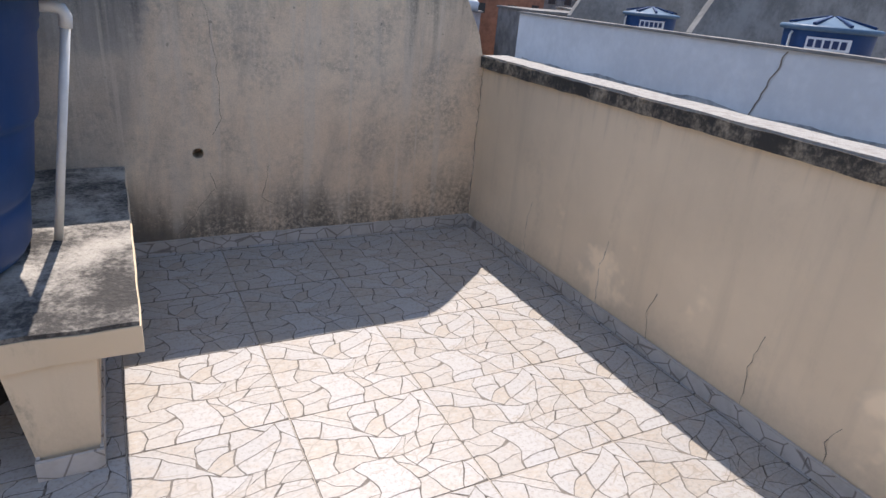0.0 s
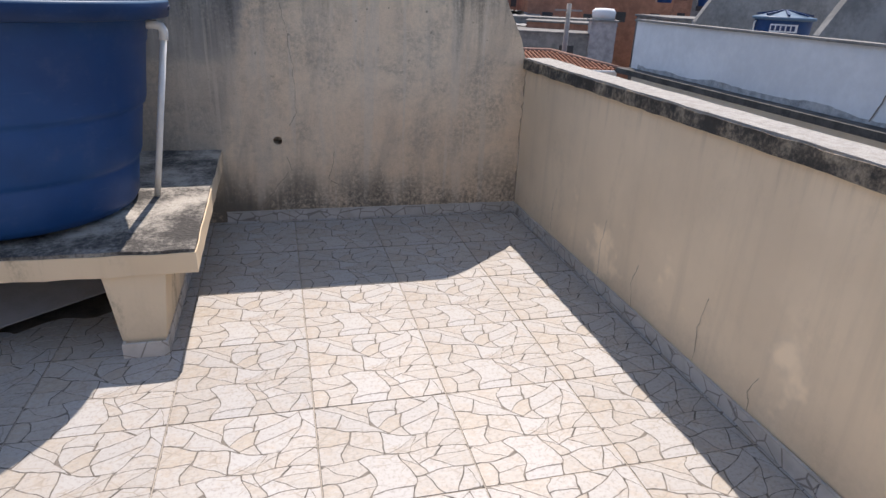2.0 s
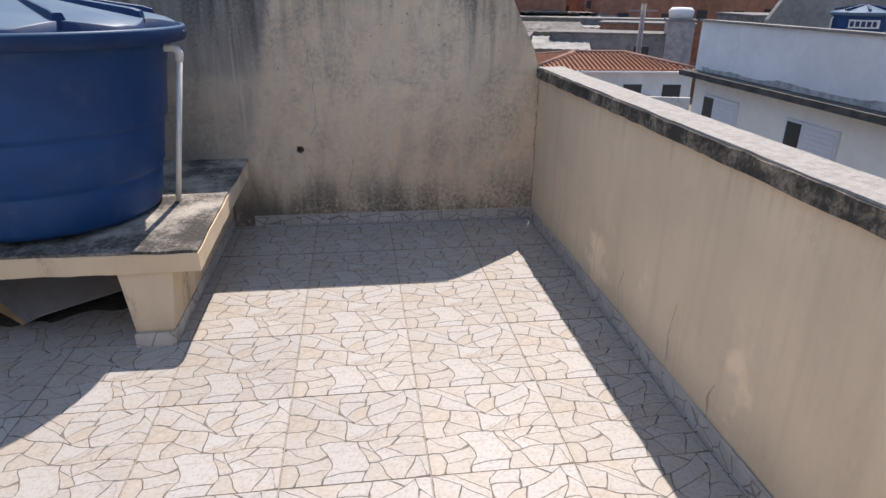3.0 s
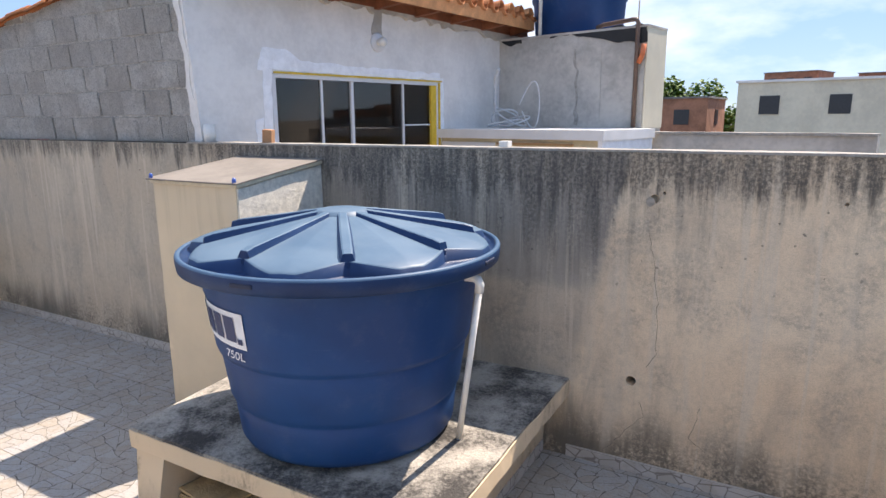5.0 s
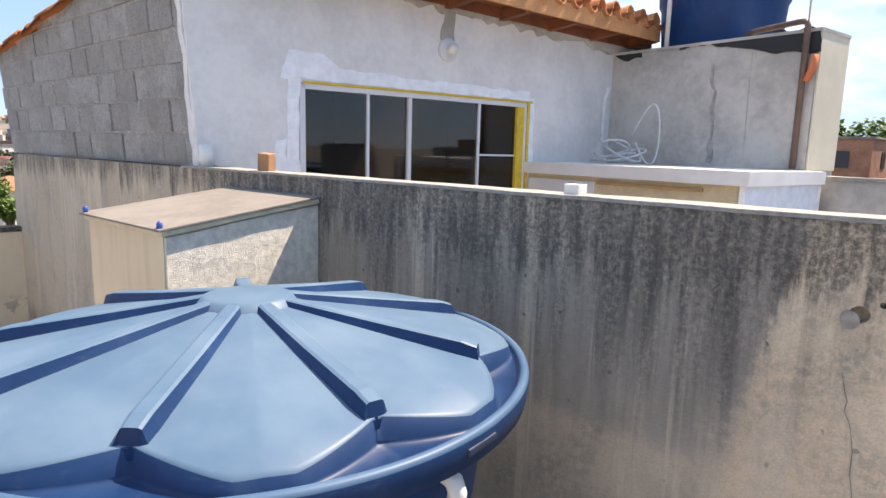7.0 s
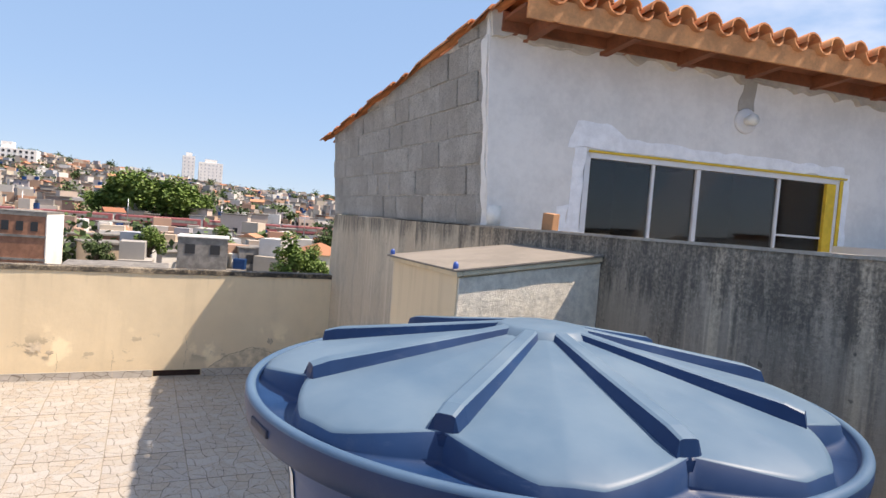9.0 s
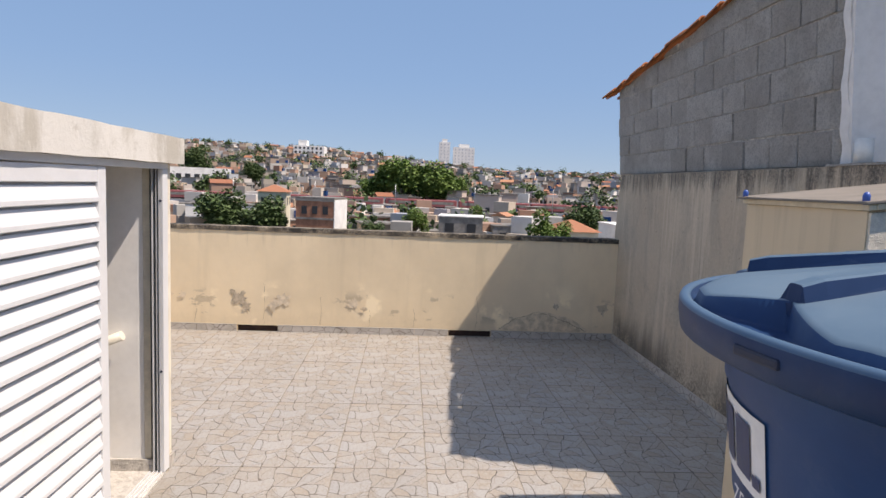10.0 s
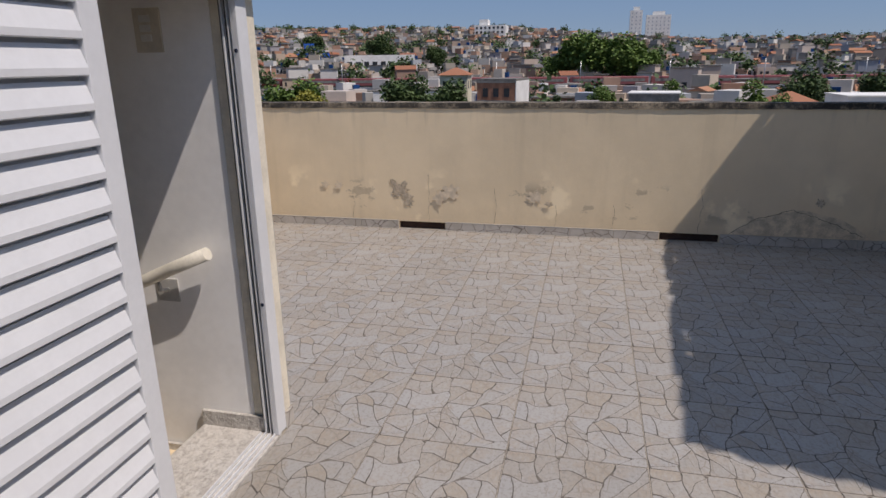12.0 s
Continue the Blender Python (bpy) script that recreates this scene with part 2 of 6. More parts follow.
def painted_wall_material(name, base, stains=0.5, peel=0.0, blot=0.0):
    """Old cream masonry paint, with rain streaks and pale rubbed patches."""
    m = Mat(name, 0.85)
    x, y, z = m.xyz()
    big = m.noise(0.9, 5, 0.6)
    fine = m.noise(35, 5, 0.65)
    streak = m.noise(1.0, 5, 0.6, stretch=(7, 7, 0.5))
    dark = tuple(v * 0.84 for v in base)
    c = m.mix(m.step(big, 0.35, 0.68), dark, base)
    c = m.mix(m.math("MULTIPLY", m.step(streak, 0.52, 0.75), stains * 0.55), c, tuple(v * 0.62 for v in base))
    hang = m.math("ADD", m.step(z, 0.55, 1.0), m.math("MULTIPLY", m.math("SUBTRACT", m.noise(1.0, 5, 0.6, stretch=(17, 17, 0.9)), 0.5), 2.4))
    c = m.mix(m.math("MULTIPLY", m.step(hang, 0.95, 1.7), stains * 0.7), c, (0.20, 0.16, 0.11))
    patch = m.math("MULTIPLY", m.step(m.noise(2.6, 4, 0.55), 0.58, 0.67), m.math("SUBTRACT", 1.0, m.step(z, 0.35, 0.6)))
    c = m.mix(m.math("MULTIPLY", patch, 0.8), c, tuple(min(1, v * 1.22) for v in base))
    if peel:
        near = m.math("MULTIPLY", m.step(z, 0.10, 0.2), m.math("SUBTRACT", 1.0, m.step(z, 0.36, 0.46)))
        bare = m.math("MULTIPLY", m.step(m.noise(2.3, 6, 0.65, stretch=(1, 1.0, 1.6)), 0.575, 0.60), near)
        c = m.mix(m.math("MULTIPLY", bare, peel), c, m.mix(m.step(fine, 0.4, 0.6), (0.27, 0.235, 0.19), (0.17, 0.14, 0.11)))
    if blot:
        runs = m.math("MULTIPLY", m.step(m.noise(1.0, 6, 0.7, stretch=(5, 5, 1.6), distort=0.5), 0.5, 0.7), m.step(m.noise(30, 6, 0.8), 0.35, 0.6))
        c = m.mix(m.math("MULTIPLY", runs, blot), c, (0.13, 0.105, 0.075))
    foot = m.math("SUBTRACT", 1.0, m.step(m.math("ADD", z, m.math("MULTIPLY", fine, 0.2)), 0.12, 0.36))
    c = m.mix(m.math("MULTIPLY", foot, stains * 0.45), c, (0.26, 0.20, 0.14))
    m.color(m.mix(m.math("MULTIPLY", fine, 0.16), c, dark))
    m.bump(m.math("ADD", fine, m.math("MULTIPLY", big, 0.5)), 0.3, 0.004)
    return m.m


def mouldy_cement_material(name="mouldy_cement", pale=(0.42, 0.39, 0.34), dark=(0.045, 0.042, 0.038), lo=0.42, hi=0.6, scale=5.0):
    m = Mat(name, 0.95)
    big = m.noise(scale, 6, 0.65)
    fine = m.noise(55, 6, 0.75)
    peb = m.voronoi(70, m.pos).outputs["Distance"]
    f = m.math("ADD", m.math("MULTIPLY", big, 0.7), m.math("MULTIPLY", fine, 0.3))
    c = m.mix(m.step(f, lo, hi), dark, pale)
    m.color(m.mix(m.math("MULTIPLY", m.step(fine, 0.5, 0.7), 0.3), c, (0.13, 0.12, 0.105)))
    m.bump(m.math("ADD", fine, m.math("MULTIPLY", peb, 0.6)), 0.7, 0.008)
    return m.m


def edge_material(name, paint):
    """The face of a coping: paint below, black mould above."""
    m = Mat(name, 0.93)
    fine = m.noise(45, 6, 0.75)
    n = m.noise(6, 6, 0.65)
    c = m.mix(m.step(m.math("ADD", m.math("MULTIPLY", n, 0.6), m.math("MULTIPLY", fine, 0.4)), 0.44, 0.66), (0.045, 0.04, 0.034), paint)
    m.color(c)
    m.bump(m.math("ADD", fine, n), 0.7, 0.008)
    return m.m


def block_material():
    m = Mat("concrete_block", 0.95)
    r = m.random()
    fine = m.noise(70, 5, 0.7)
    big = m.noise(4, 5, 0.6)
    a = m.ramp(r, (0.0, (0.62, 0.585, 0.535)), (0.5, (0.73, 0.695, 0.64)), (1.0, (0.80, 0.77, 0.715)))
    c = m.mix(m.math("MULTIPLY", m.step(big, 0.4, 0.65), 0.4), a, (0.47, 0.435, 0.385))
    c = m.mix(m.math("MULTIPLY", m.step(m.noise(17, 6, 0.75), 0.45, 0.7), 0.45), c, (0.40, 0.37, 0.33))
    m.color(m.mix(m.math("MULTIPLY", m.step(fine, 0.42, 0.68), 0.4), c, (0.25, 0.23, 0.205)))
    m.bump(m.math("ADD", m.math("MULTIPLY", m.noise(22, 6, 0.7), 1.5), m.math("ADD", fine, m.noise(160, 3, 0.7))), 1.0, 0.025)
    return m.m


def clay_material(island=False):
    m = Mat("clay_roof_tile_far" if island else "clay_roof_tile", 0.85)
    r = m.random(island)
    fine = m.noise(26, 5, 0.7)
    c = m.ramp(r, (0.0, (0.27, 0.105, 0.06)), (0.5, (0.37, 0.16, 0.085)), (1.0, (0.44, 0.225, 0.13))) if island else m.ramp(r, (0.0, (0.40, 0.14, 0.05)), (0.5, (0.54, 0.20, 0.075)), (1.0, (0.64, 0.29, 0.125)))
    c = m.mix(m.math("MULTIPLY", m.step(fine, 0.5, 0.75), 0.6), c, (0.20, 0.10, 0.06))
    m.color(c)
    m.bump(fine, 0.3, 0.006)
    return m.m


def tank_material(name, base, faded):
    m = Mat(name, 0.38)
    big = m.noise(2.2, 5, 0.6, m.obj)
    fine = m.noise(60, 4, 0.7, m.obj)
    scratch = m.noise(1.0, 6, 0.7, m.obj, stretch=(9, 9, 40))
    c = m.mix(m.step(big, 0.35, 0.7), base, faded)
    c = m.mix(m.math("MULTIPLY", m.step(scratch, 0.6, 0.75), 0.06), c, (0.30, 0.36, 0.45))
    dust = m.math("MULTIPLY", m.step(m.noise(7, 6, 0.7, m.obj), 0.5, 0.8), 0.10)
    m.color(m.mix(dust, c, (0.25, 0.28, 0.32)))
    m.rough(m.math("ADD", 0.36, m.math("MULTIPLY", big, 0.22)))
    m.b.inputs["Specular IOR Level"].default_value = 0.3
    m.bump(m.math("ADD", m.math("MULTIPLY", fine, 0.15), big), 0.12, 0.01)
    return m.m


def foliage_material(name, a, b):
    m = Mat(name, 0.7)
    r = m.random(True)
    c = m.ramp(r, (0.0, a), (1.0, b))
    m.color(m.mix(m.math("MULTIPLY", m.noise(0.6, 3), 0.4), c, a))
    return m.m


def town_material():
    """Walls of far houses, each block its own paint."""
    m = Mat("town_walls", 0.9)
    r = m.random(True)
    c = m.ramp(r, (0.0, (0.40, 0.37, 0.34)), (0.08, (0.78, 0.76, 0.72)), (0.2, (0.27, 0.25, 0.23)), (0.30, (0.82, 0.80, 0.77)), (0.40, (0.50, 0.40, 0.30)),
               (0.5, (0.42, 0.20, 0.12)), (0.60, (0.58, 0.50, 0.40)), (0.68, (0.22, 0.21, 0.21)), (0.76, (0.46, 0.26, 0.17)), (0.84, (0.78, 0.75, 0.70)), (0.92, (0.33, 0.38, 0.46)), (0.97, (0.55, 0.36, 0.26)))
    m.color(m.mix(m.math("MULTIPLY", m.noise(0.5, 6, 0.8), 0.45), c, (0.16, 0.145, 0.13)))
    return m.m


TILE = tile_material()
TILE_JOINT = tile_joint_material()
SKIRT = skirt_material()
RENDER = concrete_wall_material()
CREAM = (0.76, 0.615, 0.42)
PAINT_E = painted_wall_material("cream_paint_streaked", (0.82, 0.65, 0.45), 0.6, 0.0, 0.12)
PAINT_W = painted_wall_material("cream_paint_peeling", (0.84, 0.69, 0.48), 0.4, 0.45)
PAINT = painted_wall_material("cream_paint", CREAM, 0.35)
COPING_TOP = mouldy_cement_material("coping_cement", (0.37, 0.352, 0.32), (0.27, 0.25, 0.222), 0.36, 0.6, 30)
COPING_EDGE = edge_material("coping_edge", (0.40, 0.33, 0.24))
SLAB_TOP = mouldy_cement_material("bench_cement", (0.44, 0.405, 0.35), (0.05, 0.046, 0.042), 0.42, 0.62, 3.0)
SLAB_EDGE = painted_wall_material("bench_paint", (0.74, 0.585, 0.40), 0.6, 0.0, 0.8)
GROUT = plain("grout", (0.33, 0.29, 0.24), 0.9, vary=0.2, scale=20)
BLOCK = block_material()
MORTAR = plain("mortar", (0.56, 0.53, 0.485), 0.95, vary=0.3, scale=30, bump=0.8)
PLASTER = plain("grey_plaster", (0.735, 0.715, 0.685), 0.9, vary=0.09, scale=2.5, bump=0.25)
DARK_PLASTER = plain("cement_plaster", (0.47, 0.44, 0.395), 0.95, vary=0.22, scale=2.0, bump=0.4)
PUTTY = plain("white_putty", (0.87, 0.88, 0.90), 0.8, vary=0.08, scale=15, bump=0.5)
WHITE = plain("white_enamel", (0.68, 0.69, 0.71), 0.35, vary=0.04, scale=6, bump=0.03)
WHITE_WALL = plain("white_wall_paint", (0.92, 0.91, 0.89), 0.7, vary=0.05, scale=3, bump=0.12)
YELLOW = plain("yellow_foam", (0.72, 0.48, 0.05), 0.8, vary=0.12, scale=20)
PVC = plain("pvc_pipe", (0.70, 0.69, 0.65), 0.4, vary=0.08, scale=8, bump=0.03)
TANK = tank_material("tank_polyethylene", (0.003, 0.039, 0.138), (0.006, 0.056, 0.180))
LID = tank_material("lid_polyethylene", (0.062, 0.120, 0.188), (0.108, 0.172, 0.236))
# unfaded blue, darkened further for the shade on rib flanks and groove
LID_DARK = tank_material("lid_polyethylene_unfaded_shaded", (0.003, 0.024, 0.080), (0.007, 0.040, 0.12))
LID_RIM = tank_material("lid_rim_polyethylene", (0.045, 0.098, 0.175), (0.080, 0.145, 0.225))
TANK_DARK = plain("slot_shadow", (0.01, 0.02, 0.05), 0.6)
def slab_material():
    """White-washed slab with brown damp blotches and short runs."""
    m = Mat("stained_white_slab", 0.9)
    fine = m.noise(45, 5, 0.7)
    blot = m.math("ADD", m.math("MULTIPLY", m.noise(2.2, 6, 0.65, distort=0.5), 0.75), m.math("MULTIPLY", m.noise(1.0, 5, 0.7, stretch=(14, 14, 2.0)), 0.25))
    c = m.mix(m.step(blot, 0.44, 0.6), (0.69, 0.67, 0.63), (0.47, 0.44, 0.385))
    c = m.mix(m.math("MULTIPLY", m.step(m.noise(7, 6, 0.75), 0.58, 0.72), 0.5), c, (0.30, 0.27, 0.23))
    m.color(m.mix(m.math("MULTIPLY", fine, 0.15), c, (0.35, 0.33, 0.30)))
    m.bump(m.math("ADD", fine, blot), 0.4, 0.006)
    return m.m


STAINED_WHITE = slab_material()
CLAY = clay_material()
CLAY_FAR = clay_material(True)
WOOD_PAINT = plain("orange_wood", (0.62, 0.28, 0.115), 0.7, vary=0.2, scale=6)
WOOD_DARK = plain("red_brown_timber", (0.22, 0.075, 0.035), 0.8, vary=0.25, scale=6)
BLACK = plain("bitumen", (0.02, 0.02, 0.02), 0.7)
RUST = plain("brown_pipe", (0.14, 0.085, 0.06), 0.6, vary=0.2)
ORANGE_PVC = plain("orange_joint", (0.60, 0.16, 0.06), 0.5)
BOARD = plain("fibre_board", (0.20, 0.178, 0.155), 0.85, vary=0.15, scale=4)
STUCCO = plain("rough_stucco", (0.74, 0.69, 0.59), 0.95, vary=0.16, scale=24, bump=0.6, dist=0.012)
BLUE_CAP = plain("blue_plastic", (0.03, 0.09, 0.34), 0.4)
GRANITE = mouldy_cement_material("pale_granite", (0.58, 0.55, 0.51), (0.40, 0.37, 0.34), 0.38, 0.55, 40)
CARD = plain("cardboard", (0.36, 0.24, 0.135), 0.9, vary=0.18, scale=8)
SACK = plain("plastic_sack", (0.48, 0.35, 0.19), 0.75, vary=0.2, scale=12, bump=0.5, dist=0.015)
GREY_SHEET = plain("grey_sheet", (0.20, 0.20, 0.21), 0.6, vary=0.1)
BRICK = plain("hollow_brick", (0.42, 0.19, 0.10), 0.9, vary=0.2, scale=12)
METAL = plain("steel", (0.45, 0.45, 0.45), 0.4, 0.9)
# brown interior, coloured dark to stand for the unlit room
DARK_ROOM = plain("unlit_room", (0.10, 0.065, 0.038), 0.9)
CABLE = plain("white_cable", (0.60, 0.60, 0.60), 0.5)
BARK = plain("bark", (0.10, 0.075, 0.05), 0.9, vary=0.3)
LEAF = foliage_material("leaves", (0.06, 0.115, 0.02), (0.17, 0.26, 0.05))
LEAF_DARK = foliage_material("dark_leaves", (0.03, 0.06, 0.016), (0.09, 0.145, 0.04))
LEAF_YELLOW = foliage_material("yellow_leaves", (0.14, 0.15, 0.02), (0.32, 0.28, 0.03))
TOWN = town_material()
WINDOW_DARK = plain("dark_opening", (0.03, 0.032, 0.036), 0.3)
GROUND = plain("town_ground", (0.16, 0.145, 0.12), 0.95, vary=0.35, scale=0.05)
HILL = plain("far_hill", (0.075, 0.10, 0.075), 0.95, vary=0.3, scale=0.02)
TRAIN_RED = plain("train_red", (0.30, 0.09, 0.09), 0.5)
GREY_CONC = plain("weathered_concrete", (0.225, 0.212, 0.195), 0.95, vary=0.3, scale=1.2, bump=0.4)
ASBESTOS = plain("fibre_cement_roof", (0.175, 0.165, 0.152), 0.95, vary=0.3, scale=1.5)
BRICK_FAR = plain("far_brick", (0.36, 0.17, 0.105), 0.9, vary=0.25, scale=1.2)
FAR_WHITE = plain("far_white_paint", (0.74, 0.73, 0.71), 0.8, vary=0.1, scale=0.6)
FAR_CREAM = plain("far_cream_paint", (0.68, 0.62, 0.48), 0.8, vary=0.1, scale=0.6)


def glass_material():
    m = Mat("window_glass", 0.02)
    m.color((0.32, 0.31, 0.29))
    m.b.inputs["Transmission Weight"].default_value = 1.0
    m.b.inputs["IOR"].default_value = 1.5
    return m.m


GLASS = glass_material()


# ---- building helpers ----
def box(bm, x0, x1, y0, y1, z0, z1, bevel=0.0, m=None):
    """Adds a box; bevelled edges if asked for; moved by m."""
    r = bmesh.ops.create_cube(bm, size=1.0)
    vs = r["verts"]
    for v in vs:
        v.co = Vector((x0 + (v.co.x + 0.5) * (x1 - x0), y0 + (v.co.y + 0.5) * (y1 - y0), z0 + (v.co.z + 0.5) * (z1 - z0)))
    if bevel:
        es = list({e for v in vs for e in v.link_edges})
        r2 = bmesh.ops.bevel(bm, geom=es, offset=bevel, segments=2, profile=0.6, affect="EDGES")
        vs = list({v for f in r2["faces"] for v in f.verts} | {v for v in vs if v.is_valid})
    if m is not None:
        for v in vs:
            v.co = m @ v.co
    return vs


def tube(bm, pts, r, seg=10, caps=True):
    """A round tube along a line of points."""
    pts = [Vector(p) for p in pts]
    rings = []
    for i, p in enumerate(pts):
        d = (pts[min(i + 1, len(pts) - 1)] - pts[max(i - 1, 0)]).normalized()
        a = d.cross(Vector((0.31, 0.17, 0.94))).normalized()
        b = d.cross(a)
        rr = r[i] if isinstance(r, (list, tuple)) else r
        rings.append([bm.verts.new(p + a * rr * math.cos(2 * math.pi * k / seg) + b * rr * math.sin(2 * math.pi * k / seg)) for k in range(seg)])
    for q, w in zip(rings, rings[1:]):
        for k in range(seg):
            bm.faces.new((q[k], q[(k + 1) % seg], w[(k + 1) % seg], w[k])).smooth = True
    if caps:
        bm.faces.new(rings[0][::-1])
        bm.faces.new(rings[-1])


def lathe(bm, prof, seg=96, close=False):
    rings = [[bm.verts.new((r * math.cos(2 * math.pi * k / seg), r * math.sin(2 * math.pi * k / seg), z)) for k in range(seg)] for r, z in prof]
    for q, w in zip(rings, rings[1:]):
        for k in range(seg):
            bm.faces.new((q[k], q[(k + 1) % seg], w[(k + 1) % seg], w[k])).smooth = True
    if close:
        bm.faces.new(rings[0][::-1])
        bm.faces.new(rings[-1])


def prism(bm, outline, axis, a, b):
    """A flat outline pushed along an axis (0, 1 or 2) from a to b."""
    def at(p, v):
        q = [p[0], p[1]]
        q.insert(axis, v)
        return bm.verts.new(q)
    lo = [at(p, a) for p in outline]
    hi = [at(p, b) for p in outline]
    bm.faces.new(lo[::-1])
    bm.faces.new(hi)
    n = len(outline)
    for i in range(n):
        bm.faces.new((lo[i], lo[(i + 1) % n], hi[(i + 1) % n], hi[i]))
    bmesh.ops.recalc_face_normals(bm, faces=bm.faces)


def mesh_of(name, bm, material):
    me = bpy.data.meshes.new(name)
    bm.to_mesh(me)
    bm.free()
    me.materials.append(material)
    return me


def part(name, bm, material, parent=None, label="", m=None):
    ob = new(name, mesh_of(name, bm, material))
    if m is not None:
        ob.matrix_basis = m
    ob.parent = parent
    if label:
        tagged(ob, label)
    return ob


def thing(name, label, category, group="", m=None, kind=""):
    ob = new(name)
    ob.empty_display_size = 0.1
    if m is not None:
        ob.matrix_basis = m
    return tagged(ob, label, category, group, kind)


def setting(name, bm, material, label):
    return tagged(part(name, bm, material), label, kind="structure")


def boxed(name, dims, material, parent=None, label="", bevel=0.0, m=None):
    bm = bmesh.new()
    box(bm, *dims, bevel)
    return part(name, bm, material, parent, label, m)


def rough_box(dims, cuts, amp, seed=0.0, freq=3.0):
    """A box with worn, slightly uneven faces."""
    bm = bmesh.new()
    box(bm, *dims)
    size = (dims[1] - dims[0], dims[3] - dims[2], dims[5] - dims[4])
    for ax in range(3):
        n = max(1, int(size[ax] / cuts))
        lo = dims[2 * ax]
        for i in range(1, n):
            no = [0, 0, 0]
            no[ax] = 1
            co = [0, 0, 0]
            co[ax] = lo + size[ax] * i / n
            bmesh.ops.bisect_plane(bm, geom=bm.verts[:] + bm.edges[:] + bm.faces[:], plane_co=co, plane_no=no)
    for v in bm.verts:
        v.co += noise.noise_vector(v.co * freq + Vector((seed, seed, 0))) * amp
    return bm


def cut_from(ob, bm):
    """Takes the solid bm out of a mesh object for good."""
    tool = new("cutter", mesh_of("cutter", bm, BLACK))
    mod = ob.modifiers.new("cut", "BOOLEAN")
    mod.object, mod.operation, mod.solver = tool, "DIFFERENCE", "EXACT"
    bpy.context.view_layer.update()
    me = bpy.data.meshes.new_from_object(ob.evaluated_get(bpy.context.evaluated_depsgraph_get()))
    ob.modifiers.clear()
    ob.data = me
    bpy.data.objects.remove(tool)


def ragged(pts, amp, seed, depth=0.006):
    """A thin hand-smeared sheet with a ragged outline, lying on the wall."""
    out = []
    for i, (a, b) in enumerate(zip(pts, pts[1:] + pts[:1])):
        n = max(2, int(math.hypot(b[0] - a[0], b[1] - a[1]) / 0.03))
        for k in range(n):
            f = k / n
            p = (a[0] + (b[0] - a[0]) * f, a[1] + (b[1] - a[1]) * f)
            q = noise.noise_vector(Vector((p[0] * 9, p[1] * 9, seed))) * amp
            out.append((p[0] + q.x, p[1] + q.y))
    bm = bmesh.new()
    prism(bm, out, 1, -depth, -0.0005)
    return bm


# ---- the terrace: floor, walls ----
WEST, SOUTH = -8.07, -5.6
WALL_TOP = 1.73

# the building under the terrace
setting("building_below", rough_box((WEST - 0.14, 0.14, SOUTH - 0.14, 0.14, -9.0, -0.13), 9, 0.0), PAINT, "cream house under the roof terrace")
bm = bmesh.new()
box(bm, WEST - 0.14, 0.14, -3.5, 0.14, -0.13, -0.0018)
box(bm, WEST - 0.14, -5.06, SOUTH - 0.14, -3.5, -0.13, -0.0018)
box(bm, -3.2, 0.14, SOUTH - 0.14, -3.5, -0.13, -0.0018)
floor = setting("floor", bm, GROUT, "terrace floor of ceramic tiles printed like pale broken stone")

# tall rendered wall to the north, its east end sloping down to the parapet
bm = bmesh.new()
prism(bm, [(-8.2, -0.1), (0.0, -0.1), (0.0, 1.0), (-0.05, 1.17), (-0.12, 1.3), (-0.20, 1.46), (-0.27, 1.6), (-0.34, 1.7), (-0.38, WALL_TOP), (-8.1, WALL_TOP), (-8.16, 1.6), (-8.2, 1.15)], 1, 0.0, 0.14)
wall_north = setting("wall_north", bm, RENDER, "weathered cement-rendered wall with black mould streaks and cracks")
bm = bmesh.new()
for cx, cz, r, d in ((-1.61, 0.525, 0.027, 0.11), (-1.545, 1.505, 0.022, 0.03), (-1.50, 1.535, 0.008, 0.02), (-0.742, 1.525, 0.009, 0.02)):
    mm = Matrix.Translation((cx, 0.0, cz)) @ Matrix.Rotation(radians(90), 4, "X")
    bmesh.ops.create_cone(bm, cap_ends=True, segments=14, radius1=r, radius2=r, depth=2 * d, matrix=mm)
cut_from(wall_north, bm)
part("wall_cap", rough_box((-4.95, -0.385, -0.006, 0.15, WALL_TOP, WALL_TOP + 0.012), 0.09, 0.003, 3, 9), COPING_TOP, wall_north, "pale cement along the top of the wall")
# old patch of cement beside the upper hole
bm = bmesh.new()
bmesh.ops.create_circle(bm, cap_ends=True, segments=18, radius=0.022)
for v in bm.verts:
    v.co = Vector((-1.567 + v.co.x * (1 + 0.3 * noise.noise(v.co * 30)), -0.004, 1.488 + v.co.y * 1.1))
part("patch", bm, plain("hole_patch", (0.33, 0.29, 0.24), 0.95, vary=0.25, scale=30), wall_north, "grey cement patch")

# parapets with overhanging copings
wall_east = setting("wall_east", rough_box((0.0, 0.14, SOUTH, 0.0, -0.1, 0.985), 0.35, 0.004, 1), PAINT_E, "cream parapet with rain streaks and hairline cracks")
part("coping", rough_box((-0.022, 0.165, SOUTH, 0.0, 0.983, 1.045), 0.05, 0.006, 5, 11), COPING_EDGE, wall_east, "rough cement coping black with mould")
part("coping_top", rough_box((-0.014, 0.158, SOUTH, -0.002, 1.04, 1.054), 0.07, 0.004, 8, 9), COPING_TOP, wall_east, "pale rough cement top of the coping")

